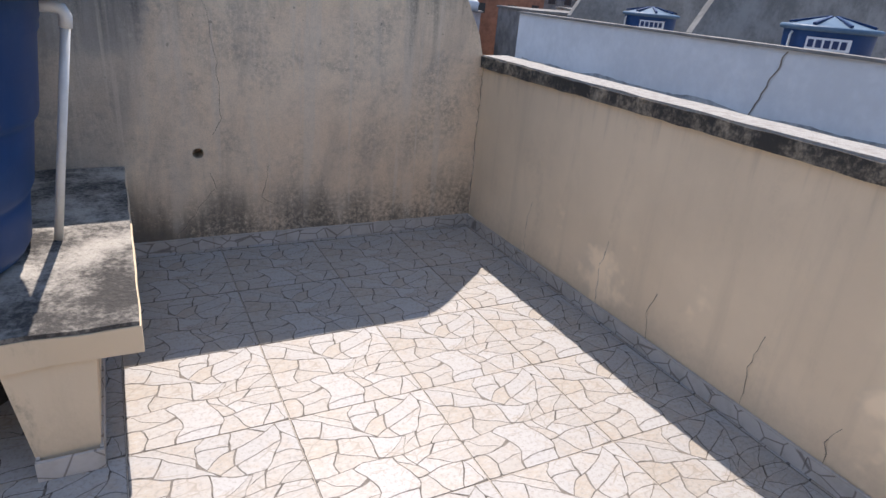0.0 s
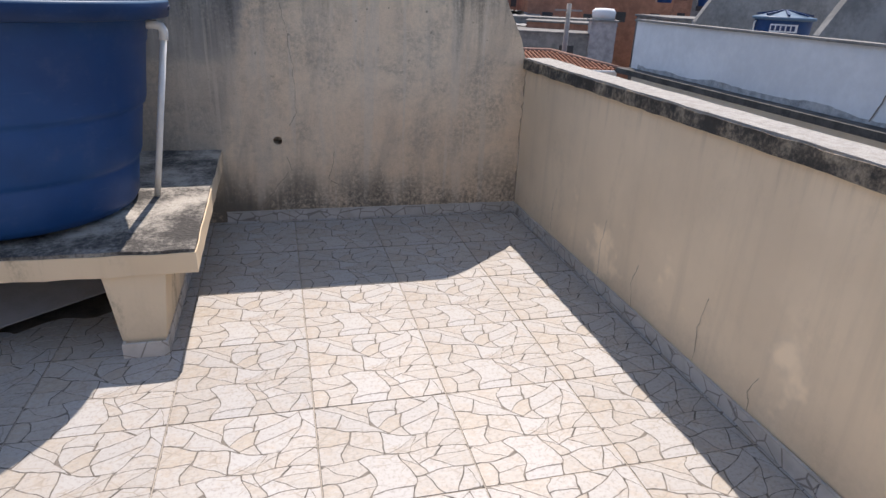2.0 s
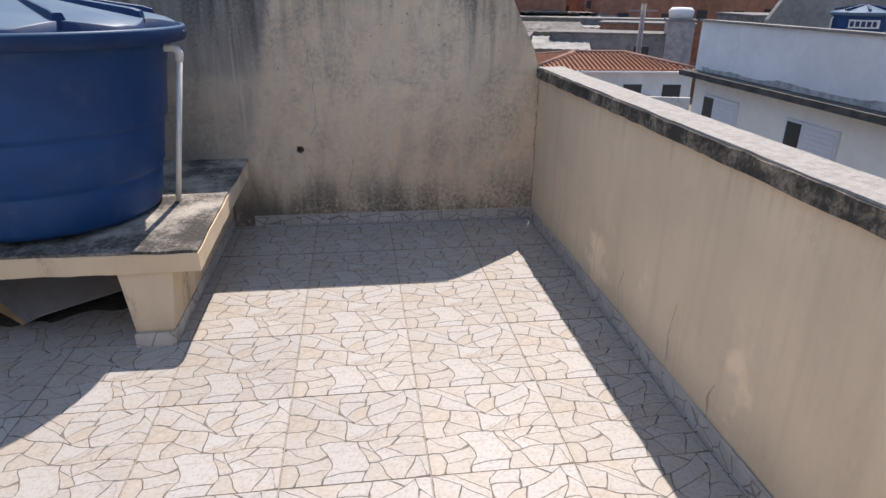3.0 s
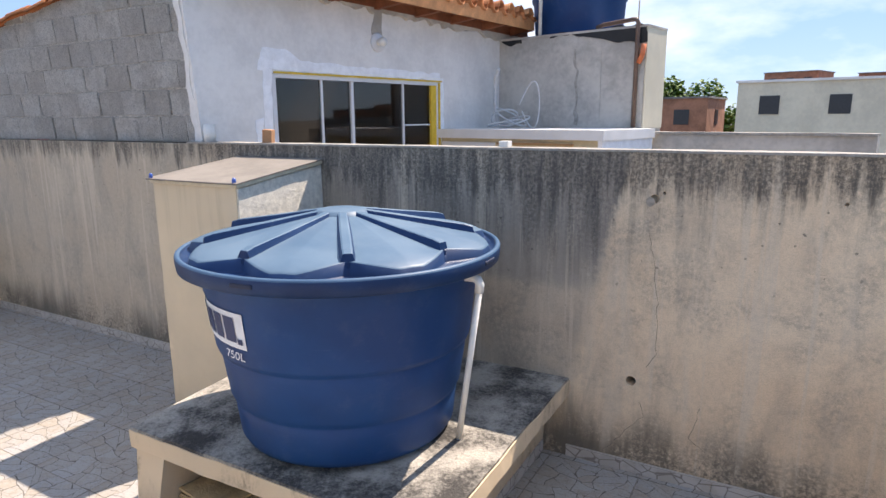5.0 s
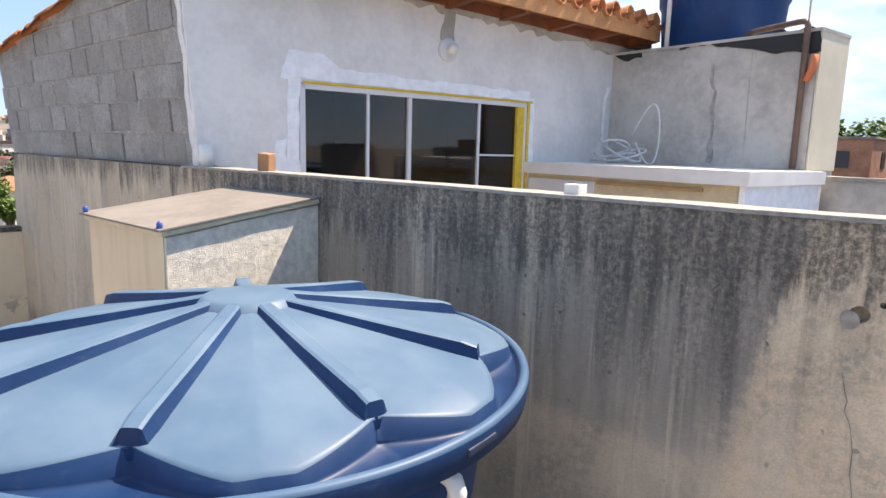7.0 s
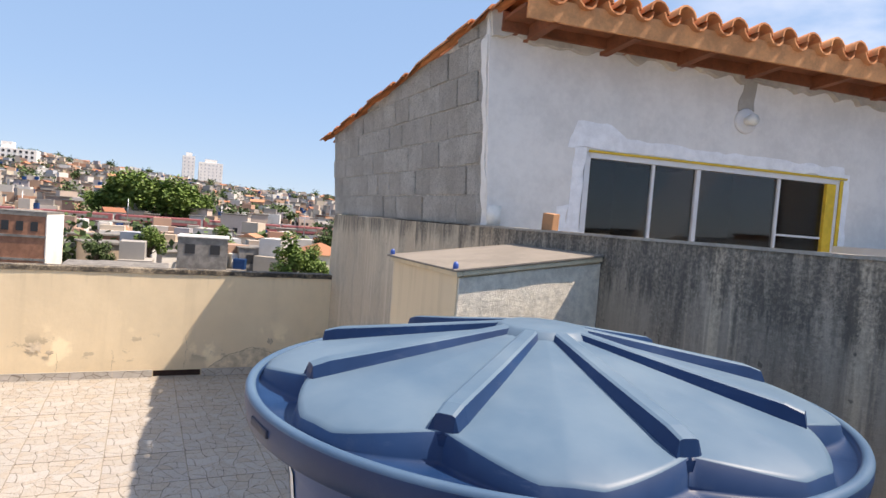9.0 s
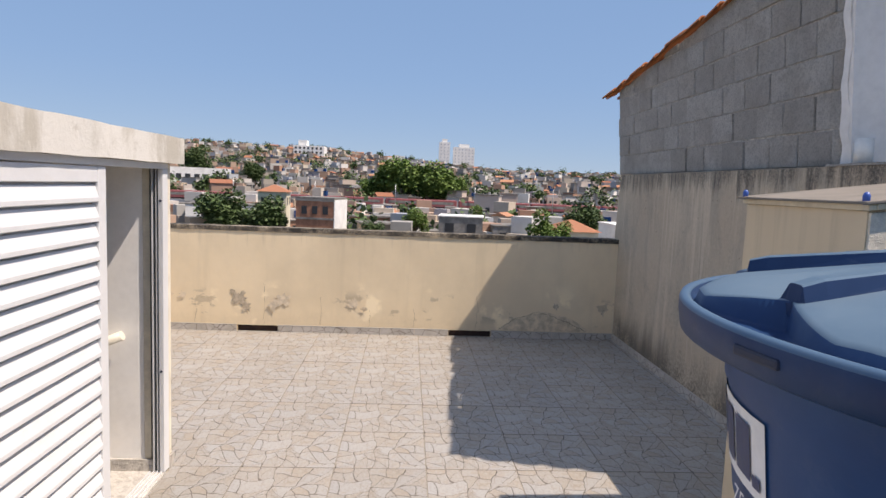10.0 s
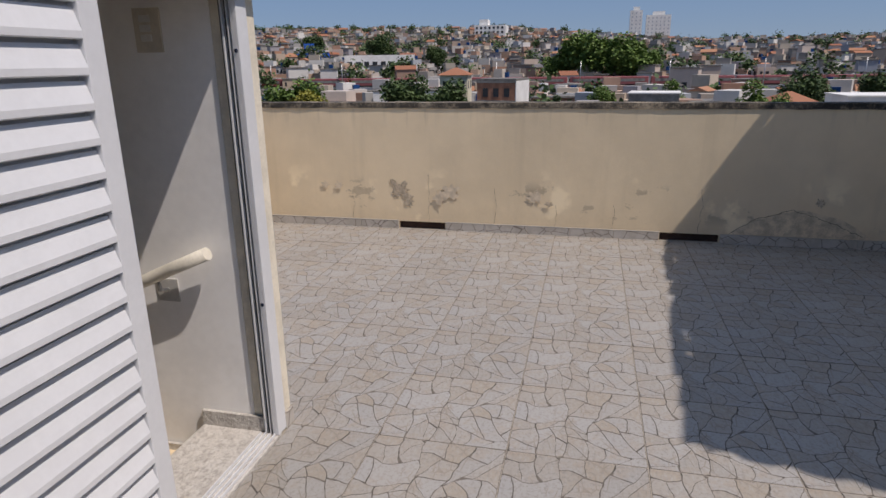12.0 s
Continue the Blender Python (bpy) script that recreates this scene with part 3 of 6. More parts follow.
wall_west = setting("wall_west", rough_box((WEST - 0.14, WEST, SOUTH, 0.0, -0.1, 1.02), 0.5, 0.002, 2), PAINT_W, "cream parapet with peeling paint near its foot")
# near-black fill stands for the shade inside the drain openings
DRAIN = plain("drain_shade", (0.045, 0.025, 0.02), 0.9, vary=0.3)
for y0, y1 in ((-3.88, -3.475), (-1.73, -1.29)):
    bm = bmesh.new()
    box(bm, WEST - 0.11, WEST + 0.1, y0, y1, -0.003, 0.062)
    cut_from(wall_west, bm)
    boxed("drain_mouth", (WEST - 0.1, WEST - 0.025, y0 + 0.002, y1 - 0.002, 0.0, 0.06), DRAIN, wall_west, "dark block standing for shade in the drain opening")
part("coping", rough_box((WEST - 0.165, WEST + 0.008, SOUTH, 0.0, 1.018, 1.062), 0.07, 0.004, 6, 9), COPING_EDGE, wall_west, "thin cement coping dark with mould")
wall_south = setting("wall_south", rough_box((WEST - 0.14, 0.14, SOUTH - 0.14, SOUTH, -0.1, 1.02), 0.6, 0.003, 4), PAINT, "cream parapet closing the terrace")
part("coping", rough_box((WEST - 0.165, 0.165, SOUTH - 0.16, SOUTH + 0.022, 1.018, 1.06), 0.1, 0.005, 7, 9), COPING_EDGE, wall_south)


def crack(name, pts, wall, nrm, w=0.0035, seed=1):
    """A hairline crack: a thin dark ribbon lying on a wall, branching nowhere."""
    rnd = random.Random(seed)
    fine = []
    for a, b in zip(pts, pts[1:]):
        a, b = Vector(a), Vector(b)
        n = max(2, int((b - a).length / 0.03))
        for i in range(n):
            j = Vector((rnd.uniform(-1, 1), rnd.uniform(-1, 1), rnd.uniform(-1, 1))) * 0.007
            fine.append(a.lerp(b, i / n) + (j - nrm * j.dot(nrm)))
    fine.append(Vector(pts[-1]))
    bm = bmesh.new()
    prev = None
    for i, p in enumerate(fine):
        d = (fine[min(i + 1, len(fine) - 1)] - fine[max(i - 1, 0)]).normalized()
        s = d.cross(nrm).normalized() * w * rnd.uniform(0.15, 0.6)
        cur = (bm.verts.new(p + nrm * 0.0045 + s), bm.verts.new(p + nrm * 0.0045 - s))
        if prev:
            bm.faces.new((prev[0], prev[1], cur[1], cur[0]))
        prev = cur
    part(name, bm, CRACK, wall)


CRACK = plain("crack", (0.22, 0.185, 0.145), 0.95, vary=0.3)
NS, WE, EW = Vector((0, -1, 0)), Vector((-1, 0, 0)), Vector((1, 0, 0))
crack("crack", [(-1.56, 0, 1.35), (-1.50, 0, 1.0), (-1.49, 0, 0.70), (-1.535, 0, 0.62)], wall_north, NS, 0.0024, 1)
crack("crack", [(-1.75, 0, 0.07), (-1.62, 0, 0.24), (-1.54, 0, 0.34), (-1.56, 0, 0.42)], wall_north, NS, 0.0026, 2)
crack("crack", [(-1.26, 0, 0.07), (-1.20, 0, 0.2), (-1.3, 0, 0.27), (-1.26, 0, 0.45)], wall_north, NS, 0.0026, 3)
crack("crack", [(-0.95, 0, 0.07), (-0.9, 0, 0.16), (-1.02, 0, 0.22)], wall_north, NS, 0.003, 4)
crack("crack", [(-0.004, 0, 0.06), (-0.004, 0, 0.5), (-0.004, 0, 0.98)], wall_north, NS, 0.006, 5)
for k, (y, z, h) in enumerate(((-0.66, 0.07, 0.3), (-1.28, 0.07, 0.32), (-1.62, 0.07, 0.22), (-2.12, 0.07, 0.3), (-2.45, 0.07, 0.15), (-3.1, 0.07, 0.24))):
    crack("crack", [(0, y, z), (0, y + 0.02, z + h * 0.5), (0, y - 0.01, z + h)], wall_east, WE, 0.0035, 20 + k)
for k, (y, h) in enumerate(((-3.62, 0.42), (-3.05, 0.3), (-2.55, 0.18), (-2.1, 0.2), (-1.45, 0.35), (-4.3, 0.2))):
    crack("crack", [(WEST, y, 0.07), (WEST, y + 0.015, 0.07 + h * 0.6), (WEST, y, 0.07 + h)], wall_west, EW, 0.0026, 40 + k)
crack("crack", [(WEST, -1.22, 0.08), (WEST, -1.05, 0.2), (WEST, -0.8, 0.28), (WEST, -0.55, 0.2), (WEST, -0.3, 0.09)], wall_west, EW, 0.006, 60)
bm = bmesh.new()
prev = None
for i in range(25):
    f = i / 24
    y = -1.2 + 0.95 * f
    top = bm.verts.new((WEST + 0.0042, y, 0.08 + 0.19 * math.sin(math.pi * f) ** 0.8 + 0.02 * noise.noise(Vector((f * 7, 0, 0)))))
    bot = bm.verts.new((WEST + 0.0042, y, 0.075))
    if prev:
        bm.faces.new((prev[0], prev[1], bot, top))
    prev = (top, bot)
part("patch", bm, plain("bare_render", (0.63, 0.52, 0.375), 0.95, vary=0.25, scale=14), wall_west, "bare render where paint has fallen off")


# flaked patches with a ragged outline
def flake(y, z, w, h, seed, material):
    bm = bmesh.new()
    n = 34
    vs = []
    for i in range(n):
        a = 2 * math.pi * i / n
        r = 0.6 + 0.75 * noise.noise(Vector((math.cos(a) * 2.3 + seed * 5, math.sin(a) * 2.3, seed)))
        vs.append(bm.verts.new((WEST + 0.0048 + 0.0007 * seed, y + w * r * math.cos(a), z + h * r * math.sin(a))))
    bm.faces.new(vs)
    part("patch", bm, material, wall_west)


FLAKE = plain("flaked_paint", (0.48, 0.40, 0.30), 0.95, vary=0.35, scale=30, bump=0.5)
FLAKE2 = plain("faded_paint", (0.66, 0.555, 0.42), 0.95, vary=0.2, scale=20)
for q in ((-3.87, 0.34, 0.12, 0.13, 1, FLAKE), (-3.79, 0.25, 0.07, 0.08, 2, FLAKE), (-3.42, 0.32, 0.12, 0.10, 3, FLAKE2), (-3.52, 0.28, 0.07, 0.09, 9, FLAKE2), (-2.72, 0.31, 0.10, 0.08, 4, FLAKE2), (-2.6, 0.26, 0.05, 0.03, 10, FLAKE),
          (-4.55, 0.36, 0.06, 0.05, 5, FLAKE2), (-4.42, 0.36, 0.05, 0.05, 6, FLAKE2), (-0.62, 0.34, 0.04, 0.05, 7, FLAKE), (-0.12, 0.3, 0.03, 0.06, 8, FLAKE)):
    flake(*q)


# ---- stair hut with a sliding louvred door ----
HUT = -3.42
hut = thing("stair_hut", "low white stair hut with a stained concrete roof slab", "stair hut")
bm = bmesh.new()
box(bm, -5.06, -4.955, HUT - 0.1, HUT, -0.0015, 1.605, 0.006)
part("pier", bm, plain("pale_cream", (0.74, 0.68, 0.56), 0.8), hut, "cream painted pier")
boxed("side_wall", (-5.06, -4.955, -5.52, HUT - 0.1, -2.6, 1.605), WHITE_WALL, hut, "white inner wall")
boxed("side_wall", (-3.3, -3.2, -5.52, HUT, -2.6, 1.605), WHITE_WALL, hut)
boxed("back_wall", (-4.955, -3.3, -5.52, -5.42, -2.6, 1.605), WHITE_WALL, hut)
boxed("front_wall", (-3.62, -3.3, HUT - 0.1, HUT, -0.004, 1.605), PAINT, hut)
part("roof_slab", rough_box((-5.13, -3.14, -5.58, HUT + 0.045, 1.607, 1.742), 0.09, 0.005, 3, 6), STAINED_WHITE, hut, "stained white concrete slab")
boxed("landing", (-4.953, -3.3, HUT - 0.32, HUT + 0.012, -0.1, 0.012), GRANITE, hut, "pale granite threshold", 0.004)
boxed("skirting", (-4.953, -4.938, HUT - 0.32, HUT - 0.05, 0.012, 0.075), GRANITE, hut, "pale granite skirting")
for i in range(8):
    y1 = HUT - 0.32 - 0.25 * i
    boxed("step", (-4.953, -3.3, max(-5.42, y1 - 0.27), y1, -0.18 * (i + 1) - 0.12, -0.18 * (i + 1)), GRANITE, hut, "granite stair step")
    boxed("skirting", (-4.953, -4.94, max(-5.42, y1 - 0.25), y1, -0.18 * (i + 1), -0.18 * (i + 1) + 0.08), GRANITE, hut)
boxed("stair_floor", (-4.955, -3.3, -5.42, -3.4, -2.7, -2.6), GRANITE, hut)
frame_ob = thing("sliding_door", "white aluminium louvred sliding door standing half open", "door")
for y0, y1 in ((-0.024, -0.021), (-0.045, -0.040)):
    boxed("jamb_rib", (-4.945, -4.928, HUT + y0, HUT + y1, 0.013, 1.576), WHITE, frame_ob)
for y0, y1 in ((-0.002, 0.002), (-0.022, -0.018), (-0.042, -0.038), (-0.060, -0.056)):
    boxed("track", (-4.92, -3.32, HUT + y0, HUT + y1, 0.013, 0.024), WHITE, frame_ob)
boxed("jamb", (-4.954, -4.945, HUT - 0.06, HUT - 0.013, 0.013, 1.576), plain("jamb_groove", (0.09, 0.085, 0.085), 0.4), frame_ob, "dark groove of the jamb")
boxed("jamb_cover", (-4.99, -4.926, HUT - 0.012, HUT + 0.013, 0.0125, 1.576), WHITE, frame_ob, "white jamb cover", 0.003)
for z in (0.55, 1.42):
    bm = bmesh.new()
    bmesh.ops.create_cone(bm, cap_ends=True, segments=12, radius1=0.007, radius2=0.006, depth=0.004, matrix=Matrix.Translation((-4.925, HUT, z)) @ Matrix.Rotation(radians(90), 4, "Y"))
    part("screw_hole", bm, TANK_DARK, frame_ob)
boxed("head_rail", (-4.992, -3.3, HUT - 0.06, HUT + 0.014, 1.577, 1.6065), WHITE, frame_ob, "white head rail", 0.003)
leaf = thing("leaf", "", "")
leaf.parent = frame_ob
LX0, LX1, LZ0, LZ1, LY = -4.335, -3.36, 0.028, 1.572, HUT + 0.002
bm = bmesh.new()
box(bm, LX0, LX0 + 0.062, LY - 0.018, LY + 0.016, LZ0, LZ1, 0.004)
part("stile", bm, WHITE, leaf)
boxed("stile", (LX1 - 0.06, LX1, LY - 0.018, LY + 0.016, LZ0, LZ1), WHITE, leaf, "", 0.004)
boxed("rail", (LX0 + 0.062, LX1 - 0.06, LY - 0.017, LY + 0.014, LZ1 - 0.06, LZ1), WHITE, leaf, "", 0.003)
boxed("rail", (LX0 + 0.062, LX1 - 0.06, LY - 0.017, LY + 0.014, LZ0, LZ0 + 0.09), WHITE, leaf, "", 0.003)
boxed("back_panel", (LX0 + 0.06, LX1 - 0.058, LY - 0.016, LY - 0.012, LZ0 + 0.08, LZ1 - 0.05), WHITE, leaf)
pitch = (LZ1 - LZ0 - 0.15) / 18
bm = bmesh.new()
prism(bm, [(0.006, 0.003), (0.013, 0.0), (0.018, 0.003), (0.018, 0.018), (0.001, pitch - 0.010), (-0.004, pitch - 0.010), (0.004, 0.016)], 0, LX0 + 0.063, LX1 - 0.061)
slat = mesh_of("slat", bm, WHITE)
for i in range(18):
    s = new("slat", slat)
    s.matrix_basis = Matrix.Translation((0, LY, LZ0 + 0.09 + i * pitch))
    s.parent = leaf
rail = thing("stair_handrail", "cream metal handrail sloping down the stair wall", "handrail")
bm = bmesh.new()
tube(bm, [(-4.9, -3.60, 0.74), (-4.9, -3.75, 0.675), (-4.9, -4.3, 0.43), (-4.9, -5.1, 0.08)], 0.024, 14)
part("rail", bm, plain("cream_enamel", (0.66, 0.62, 0.53), 0.35), rail)
BRACKET = plain("grey_bracket_paint", (0.50, 0.49, 0.47), 0.5)
for y in (-3.82, -4.7):
    bm = bmesh.new()
    z = 0.645 - (abs(y) - 3.82) * 0.44
    tube(bm, [(-4.9, y, z), (-4.91, y, z - 0.06), (-4.953, y, z - 0.075)], 0.008, 8)
    part("bracket", bm, BRACKET, rail)
    boxed("bracket_plate", (-4.955, -4.949, y - 0.045, y + 0.045, z - 0.12, z - 0.03), BRACKET, rail, "", 0.002)
sw = thing("light_switch", "cream wall switch plate with three rockers", "switch")
boxed("plate", (-4.955, -4.946, -3.80, -3.70, 1.42, 1.56), plain("switch_plate", (0.60, 0.55, 0.46), 0.5), sw, "", 0.003)
for i in range(3):
    boxed("rocker", (-4.947, -4.941, -3.775, -3.735, 1.455 + i * 0.03, 1.477 + i * 0.03), PVC, sw, "", 0.002)

# ---- masonry bench with the water tank ----
bench = thing("masonry_bench", "cream masonry bench with a mouldy cement top", "bench")
for nm, dims, amp, mt, lb in (("slab", (-3.665, -1.945, -1.515, 0.0, 0.368, 0.458), 0.006, SLAB_EDGE, "cream painted slab edge with grime"), ("top", (-3.66, -1.95, -1.51, -0.002, 0.454, 0.472), 0.004, SLAB_TOP, "rough cement top black with mould")):
    bm = rough_box(dims, 0.055, amp, 4, 8)
    for v in bm.verts:
        v.co.z -= 0.03 * max(0.0, -0.8 - v.co.y) / 0.7
    part(nm, bm, mt, bench, lb)
for x0, x1, top0, top1 in ((-2.245, -2.095, -2.315, -2.07), (-3.6, -3.46, -3.64, -3.43)):
    bm = bmesh.new()
    prism(bm, [(x0, 0.0), (x1, 0.0), (top1, 0.37), (top0, 0.37)], 1, -1.555, 0.0)
    for v in bm.verts:
        if v.co.z > 0.3 and v.co.y < -1:
            v.co.y = -1.497
    leg = part("leg", bm, SLAB_EDGE, bench)
    for i in range(4):
        boxed("skirting_tile", (x1 + 0.001, x1 + 0.011, -1.56 + 0.39 * i, -1.172 + 0.39 * i if i < 3 else -0.01, 0.0, 0.066), SKIRT, leg)
        boxed("skirting_tile", (x0 - 0.011, x0 - 0.001, -1.56 + 0.39 * i, -1.172 + 0.39 * i if i < 3 else -0.01, 0.0, 0.066), SKIRT, leg)
    boxed("skirting_tile", (x0 - 0.012, x1 + 0.012, -1.576, -1.565, 0.0, 0.066), SKIRT, leg)

TC = (-2.758, -0.938)
tank = thing("water_tank", "blue polyethylene 750 litre water tank with a ribbed lid", "water tank", m=pose(TC[0], TC[1], 0.468))
prof = [(0.0, 0.0), (0.47, 0.0), (0.495, 0.012), (0.51, 0.04), (0.522, 0.15), (0.527, 0.19), (0.525, 0.198), (0.533, 0.21), (0.545, 0.235), (0.568, 0.40), (0.572, 0.43), (0.570, 0.437), (0.586, 0.45), (0.592, 0.47),
        (0.618, 0.70), (0.626, 0.715), (0.627, 0.735), (0.632, 0.75), (0.640, 0.83)]
bm = bmesh.new()
lathe(bm, prof, 120)
part("body", bm, TANK, tank)


# lid: a cone of nine panels between ribs, sunk into a rolled rim
def lid_edge(a):
    rel = (math.degrees(a) + 10 + 20) % 40 - 20
    return 0.690 - 0.085 * max(0.0, 1 - abs(rel) / 16.0) ** 1.15


def cone_z(r, a):
    rel = (math.degrees(a) + 10 + 20) % 40 - 20
    return 1.016 - 0.108 * max(0.0, r - 0.085) / 0.56 + 0.010 * (abs(rel) / 20) * min(1, r / 0.5) - 2.2 * max(0.0, r - 0.60) ** 2


SEG = 360
LID_ROWS = [0.02, 0.06, 0.1, 0.16, 0.25, 0.35, 0.45, 0.55, 0.65, 0.75, 0.85, 0.93, 0.98, 1.0]
bm = bmesh.new()
rings = [[bm.verts.new((0, 0, 1.016))] * SEG]
ang = [2 * math.pi * k / SEG for k in range(SEG)]
for t in LID_ROWS:
    rings.append([bm.verts.new((t * lid_edge(a) * math.cos(a), t * lid_edge(a) * math.sin(a), cone_z(t * lid_edge(a), a))) for a in ang])
for off, z in ((0.006, 0.868), (0.012, 0.862)):
    rings.append([bm.verts.new(((lid_edge(a) + off) * math.cos(a), (lid_edge(a) + off) * math.sin(a), z)) for a in ang])
for r, z in ((0.702, 0.862), (0.706, 0.874), (0.711, 0.879), (0.719, 0.880), (0.726, 0.877), (0.729, 0.870), (0.729, 0.846), (0.724, 0.814), (0.718, 0.810), (0.708, 0.812), (0.642, 0.836)):
    rings.append([bm.verts.new((r * math.cos(a), r * math.sin(a), z)) for a in ang])
for i, (q, w) in enumerate(zip(rings, rings[1:])):
    # groove and skirt take the unfaded blue with shade in its colour
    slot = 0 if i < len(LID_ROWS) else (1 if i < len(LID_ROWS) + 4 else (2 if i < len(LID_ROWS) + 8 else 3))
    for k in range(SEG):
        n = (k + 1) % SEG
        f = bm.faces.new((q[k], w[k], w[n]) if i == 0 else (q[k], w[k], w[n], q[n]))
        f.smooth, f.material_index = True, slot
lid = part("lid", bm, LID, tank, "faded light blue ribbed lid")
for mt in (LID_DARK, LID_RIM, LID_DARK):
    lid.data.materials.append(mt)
bm = bmesh.new()
secs = []
for r, h, wd in ((0.075, 0.0, 0.8), (0.105, 0.013, 0.8), (0.35, 0.017, 0.9), (0.565, 0.022, 0.86), (0.602, 0.017, 0.78), (0.611, -0.035, 0.80)):
    z = 1.016 - 0.098 * max(0.0, r - 0.085) / 0.56
    secs.append([bm.verts.new((r, y * wd, z + dz)) for y, dz in ((-0.037, -0.012), (-0.024, h), (-0.016, h + 0.003), (0.016, h + 0.003), (0.024, h), (0.037, -0.012))])
for q, w in zip(secs, secs[1:]):
    for k in range(5):
        f = bm.faces.new((q[k], w[k], w[k + 1], q[k + 1]))
        # steep rib flanks and ends get the shade-darkened blue, tops stay faded
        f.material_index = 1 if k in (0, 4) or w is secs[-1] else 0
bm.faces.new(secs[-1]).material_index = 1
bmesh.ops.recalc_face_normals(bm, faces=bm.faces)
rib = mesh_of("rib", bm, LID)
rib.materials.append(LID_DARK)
for k in range(9):
    o = new("rib", rib)
    o.matrix_basis = Matrix.Rotation(radians(-10 + 40 * k), 4, "Z")
    o.parent = lid
bm = bmesh.new()
lathe(bm, [(0.130, 1.004), (0.114, 1.026), (0.1, 1.031), (0.0, 1.0325)], 48)
part("lid_cap", bm, LID, lid, "faded crown of the lid")
for deg in (-82, 4.5, 92, 178):
    bm = bmesh.new()
    box(bm, -0.006, 0.006, -0.05, 0.05, -0.009, 0.009, 0.005, Matrix.Rotation(radians(deg), 4, "Z") @ Matrix.Translation((0.7265, 0, 0.846)))
    part("slot", bm, TANK_DARK, lid)


def on_tank(a0, a1, z0, z1, off):
    """A panel that hugs the tank's wall between two angles in degrees."""
    bm = bmesh.new()
    n = 14
    def rad(z):
        for (r1, h1), (r2, h2) in zip(prof[1:], prof[2:]):
            if h1 <= z <= h2:
                return r1 + (r2 - r1) * (z - h1) / max(1e-6, h2 - h1)
        return 0.64
    zs = [z0 + (z1 - z0) * j / 4 for j in range(5)]
    g = [[bm.verts.new(((rad(z) + off) * math.cos(radians(a0 + (a1 - a0) * i / n)), (rad(z) + off) * math.sin(radians(a0 + (a1 - a0) * i / n)), z)) for z in zs] for i in range(n + 1)]
    for i in range(n):
        for j in range(4):
            bm.faces.new((g[i][j], g[i + 1][j], g[i + 1][j + 1], g[i][j + 1]))
    return bm


LOGO_BLUE = plain("logo_blue", (0.012, 0.03, 0.10), 0.5)
DECAL = plain("decal_white", (0.72, 0.73, 0.74), 0.45, vary=0.06)
badge = part("badge", on_tank(-157, -92, 0.535, 0.69, 0.0035), DECAL, tank, "white badge with dark blue shapes")
for a0, a1 in ((-155.5, -148.5), (-147.0, -138.5), (-137.0, -129.5), (-128.0, -121.0), (-119.5, -113.5), (-112.0, -105.5), (-104.0, -97.0)):
    part("badge_mark", on_tank(a0, a1, 0.56, 0.668, 0.006), LOGO_BLUE, badge)
part("badge_mark", on_tank(-96.4, -93.6, 0.556, 0.58, 0.006), LOGO_BLUE, badge)
fc = bpy.data.curves.new("capacity", "FONT")
fc.body, fc.size, fc.align_x = "750L", 0.048, "RIGHT"
tmp = new("capacity", fc)
bpy.context.view_layer.update()
me = bpy.data.meshes.new_from_object(tmp.evaluated_get(bpy.context.evaluated_depsgraph_get()))
bpy.data.objects.remove(tmp)
for v in me.vertices:
    a = radians(-93) + v.co.x * 1.35 / 0.6
    v.co = Vector((0.606 * math.cos(a), 0.606 * math.sin(a), 0.487 + v.co.y))
me.materials.clear()
me.materials.append(DECAL)
cap = new("capacity_mark", me)
cap.parent = tank
tagged(cap, "white lettering 750L")

pipe = thing("overflow_pipe", "white pvc overflow pipe leaning against the blue tank", "pipe")
bm = bmesh.new()
tube(bm, [(-2.060, -0.922, 1.2), (-2.178, -0.885, 0.47)], 0.0145, 14)
part("pipe", bm, PVC, pipe)
bm = bmesh.new()
tube(bm, [(-2.15, -0.922, 1.247), (-2.090, -0.922, 1.247), (-2.067, -0.922, 1.24), (-2.058, -0.922, 1.22), (-2.062, -0.921, 1.185)], 0.0195, 14)
part("elbow", bm, PVC, pipe)

# things stored under the bench
for i, c in enumerate((GREY_SHEET, GREY_SHEET, GREY_SHEET, GREY_SHEET, CARD)):
    u = Vector((0.33, 0.13, 0.02)).normalized()
    v = Vector((-0.34, 0.40, 0.20)).normalized()
    n = u.cross(v).normalized()
    v = n.cross(u)
    fan = Matrix.Rotation(0.12 + 0.13 * i, 3, n)
    u, v = fan @ u, fan @ v
    m = Matrix((u, v, n)).transposed().to_4x4()
    m.translation = Vector((-2.765 - 0.020 * i, -1.345 + 0.006 * i, 0.062 - 0.013 * i))
    sh = boxed("leaning_sheet", (0.0, 0.46, 0.0, 0.62, -0.004, 0.004), c, None, "", 0.002, m)
    tagged(sh, "grey board sheet leaning under the bench" if c is GREY_SHEET else "brown cardboard sheet leaning under the bench", "board", "stored boards")
# dust sheet, coloured dark enough to deepen the shade under the bench
bm = ragged([(-3.44, -1.22), (-2.9, -1.30), (-2.40, -1.16), (-2.27, -0.9), (-2.27, -0.02), (-3.44, -0.02)], 0.07, 17, 0.0022)
bm.transform(Matrix.Rotation(radians(-90), 4, "X"))
for v in bm.verts:
    v.co.z = abs(v.co.z)
bmesh.ops.recalc_face_normals(bm, faces=bm.faces)
tagged(part("dust", bm, plain("soil_dust_and_shade", (0.075, 0.058, 0.045), 0.95, vary=0.5, scale=9)), "dark brown dust that also stands for shade under the bench", "dust", kind="stuff")
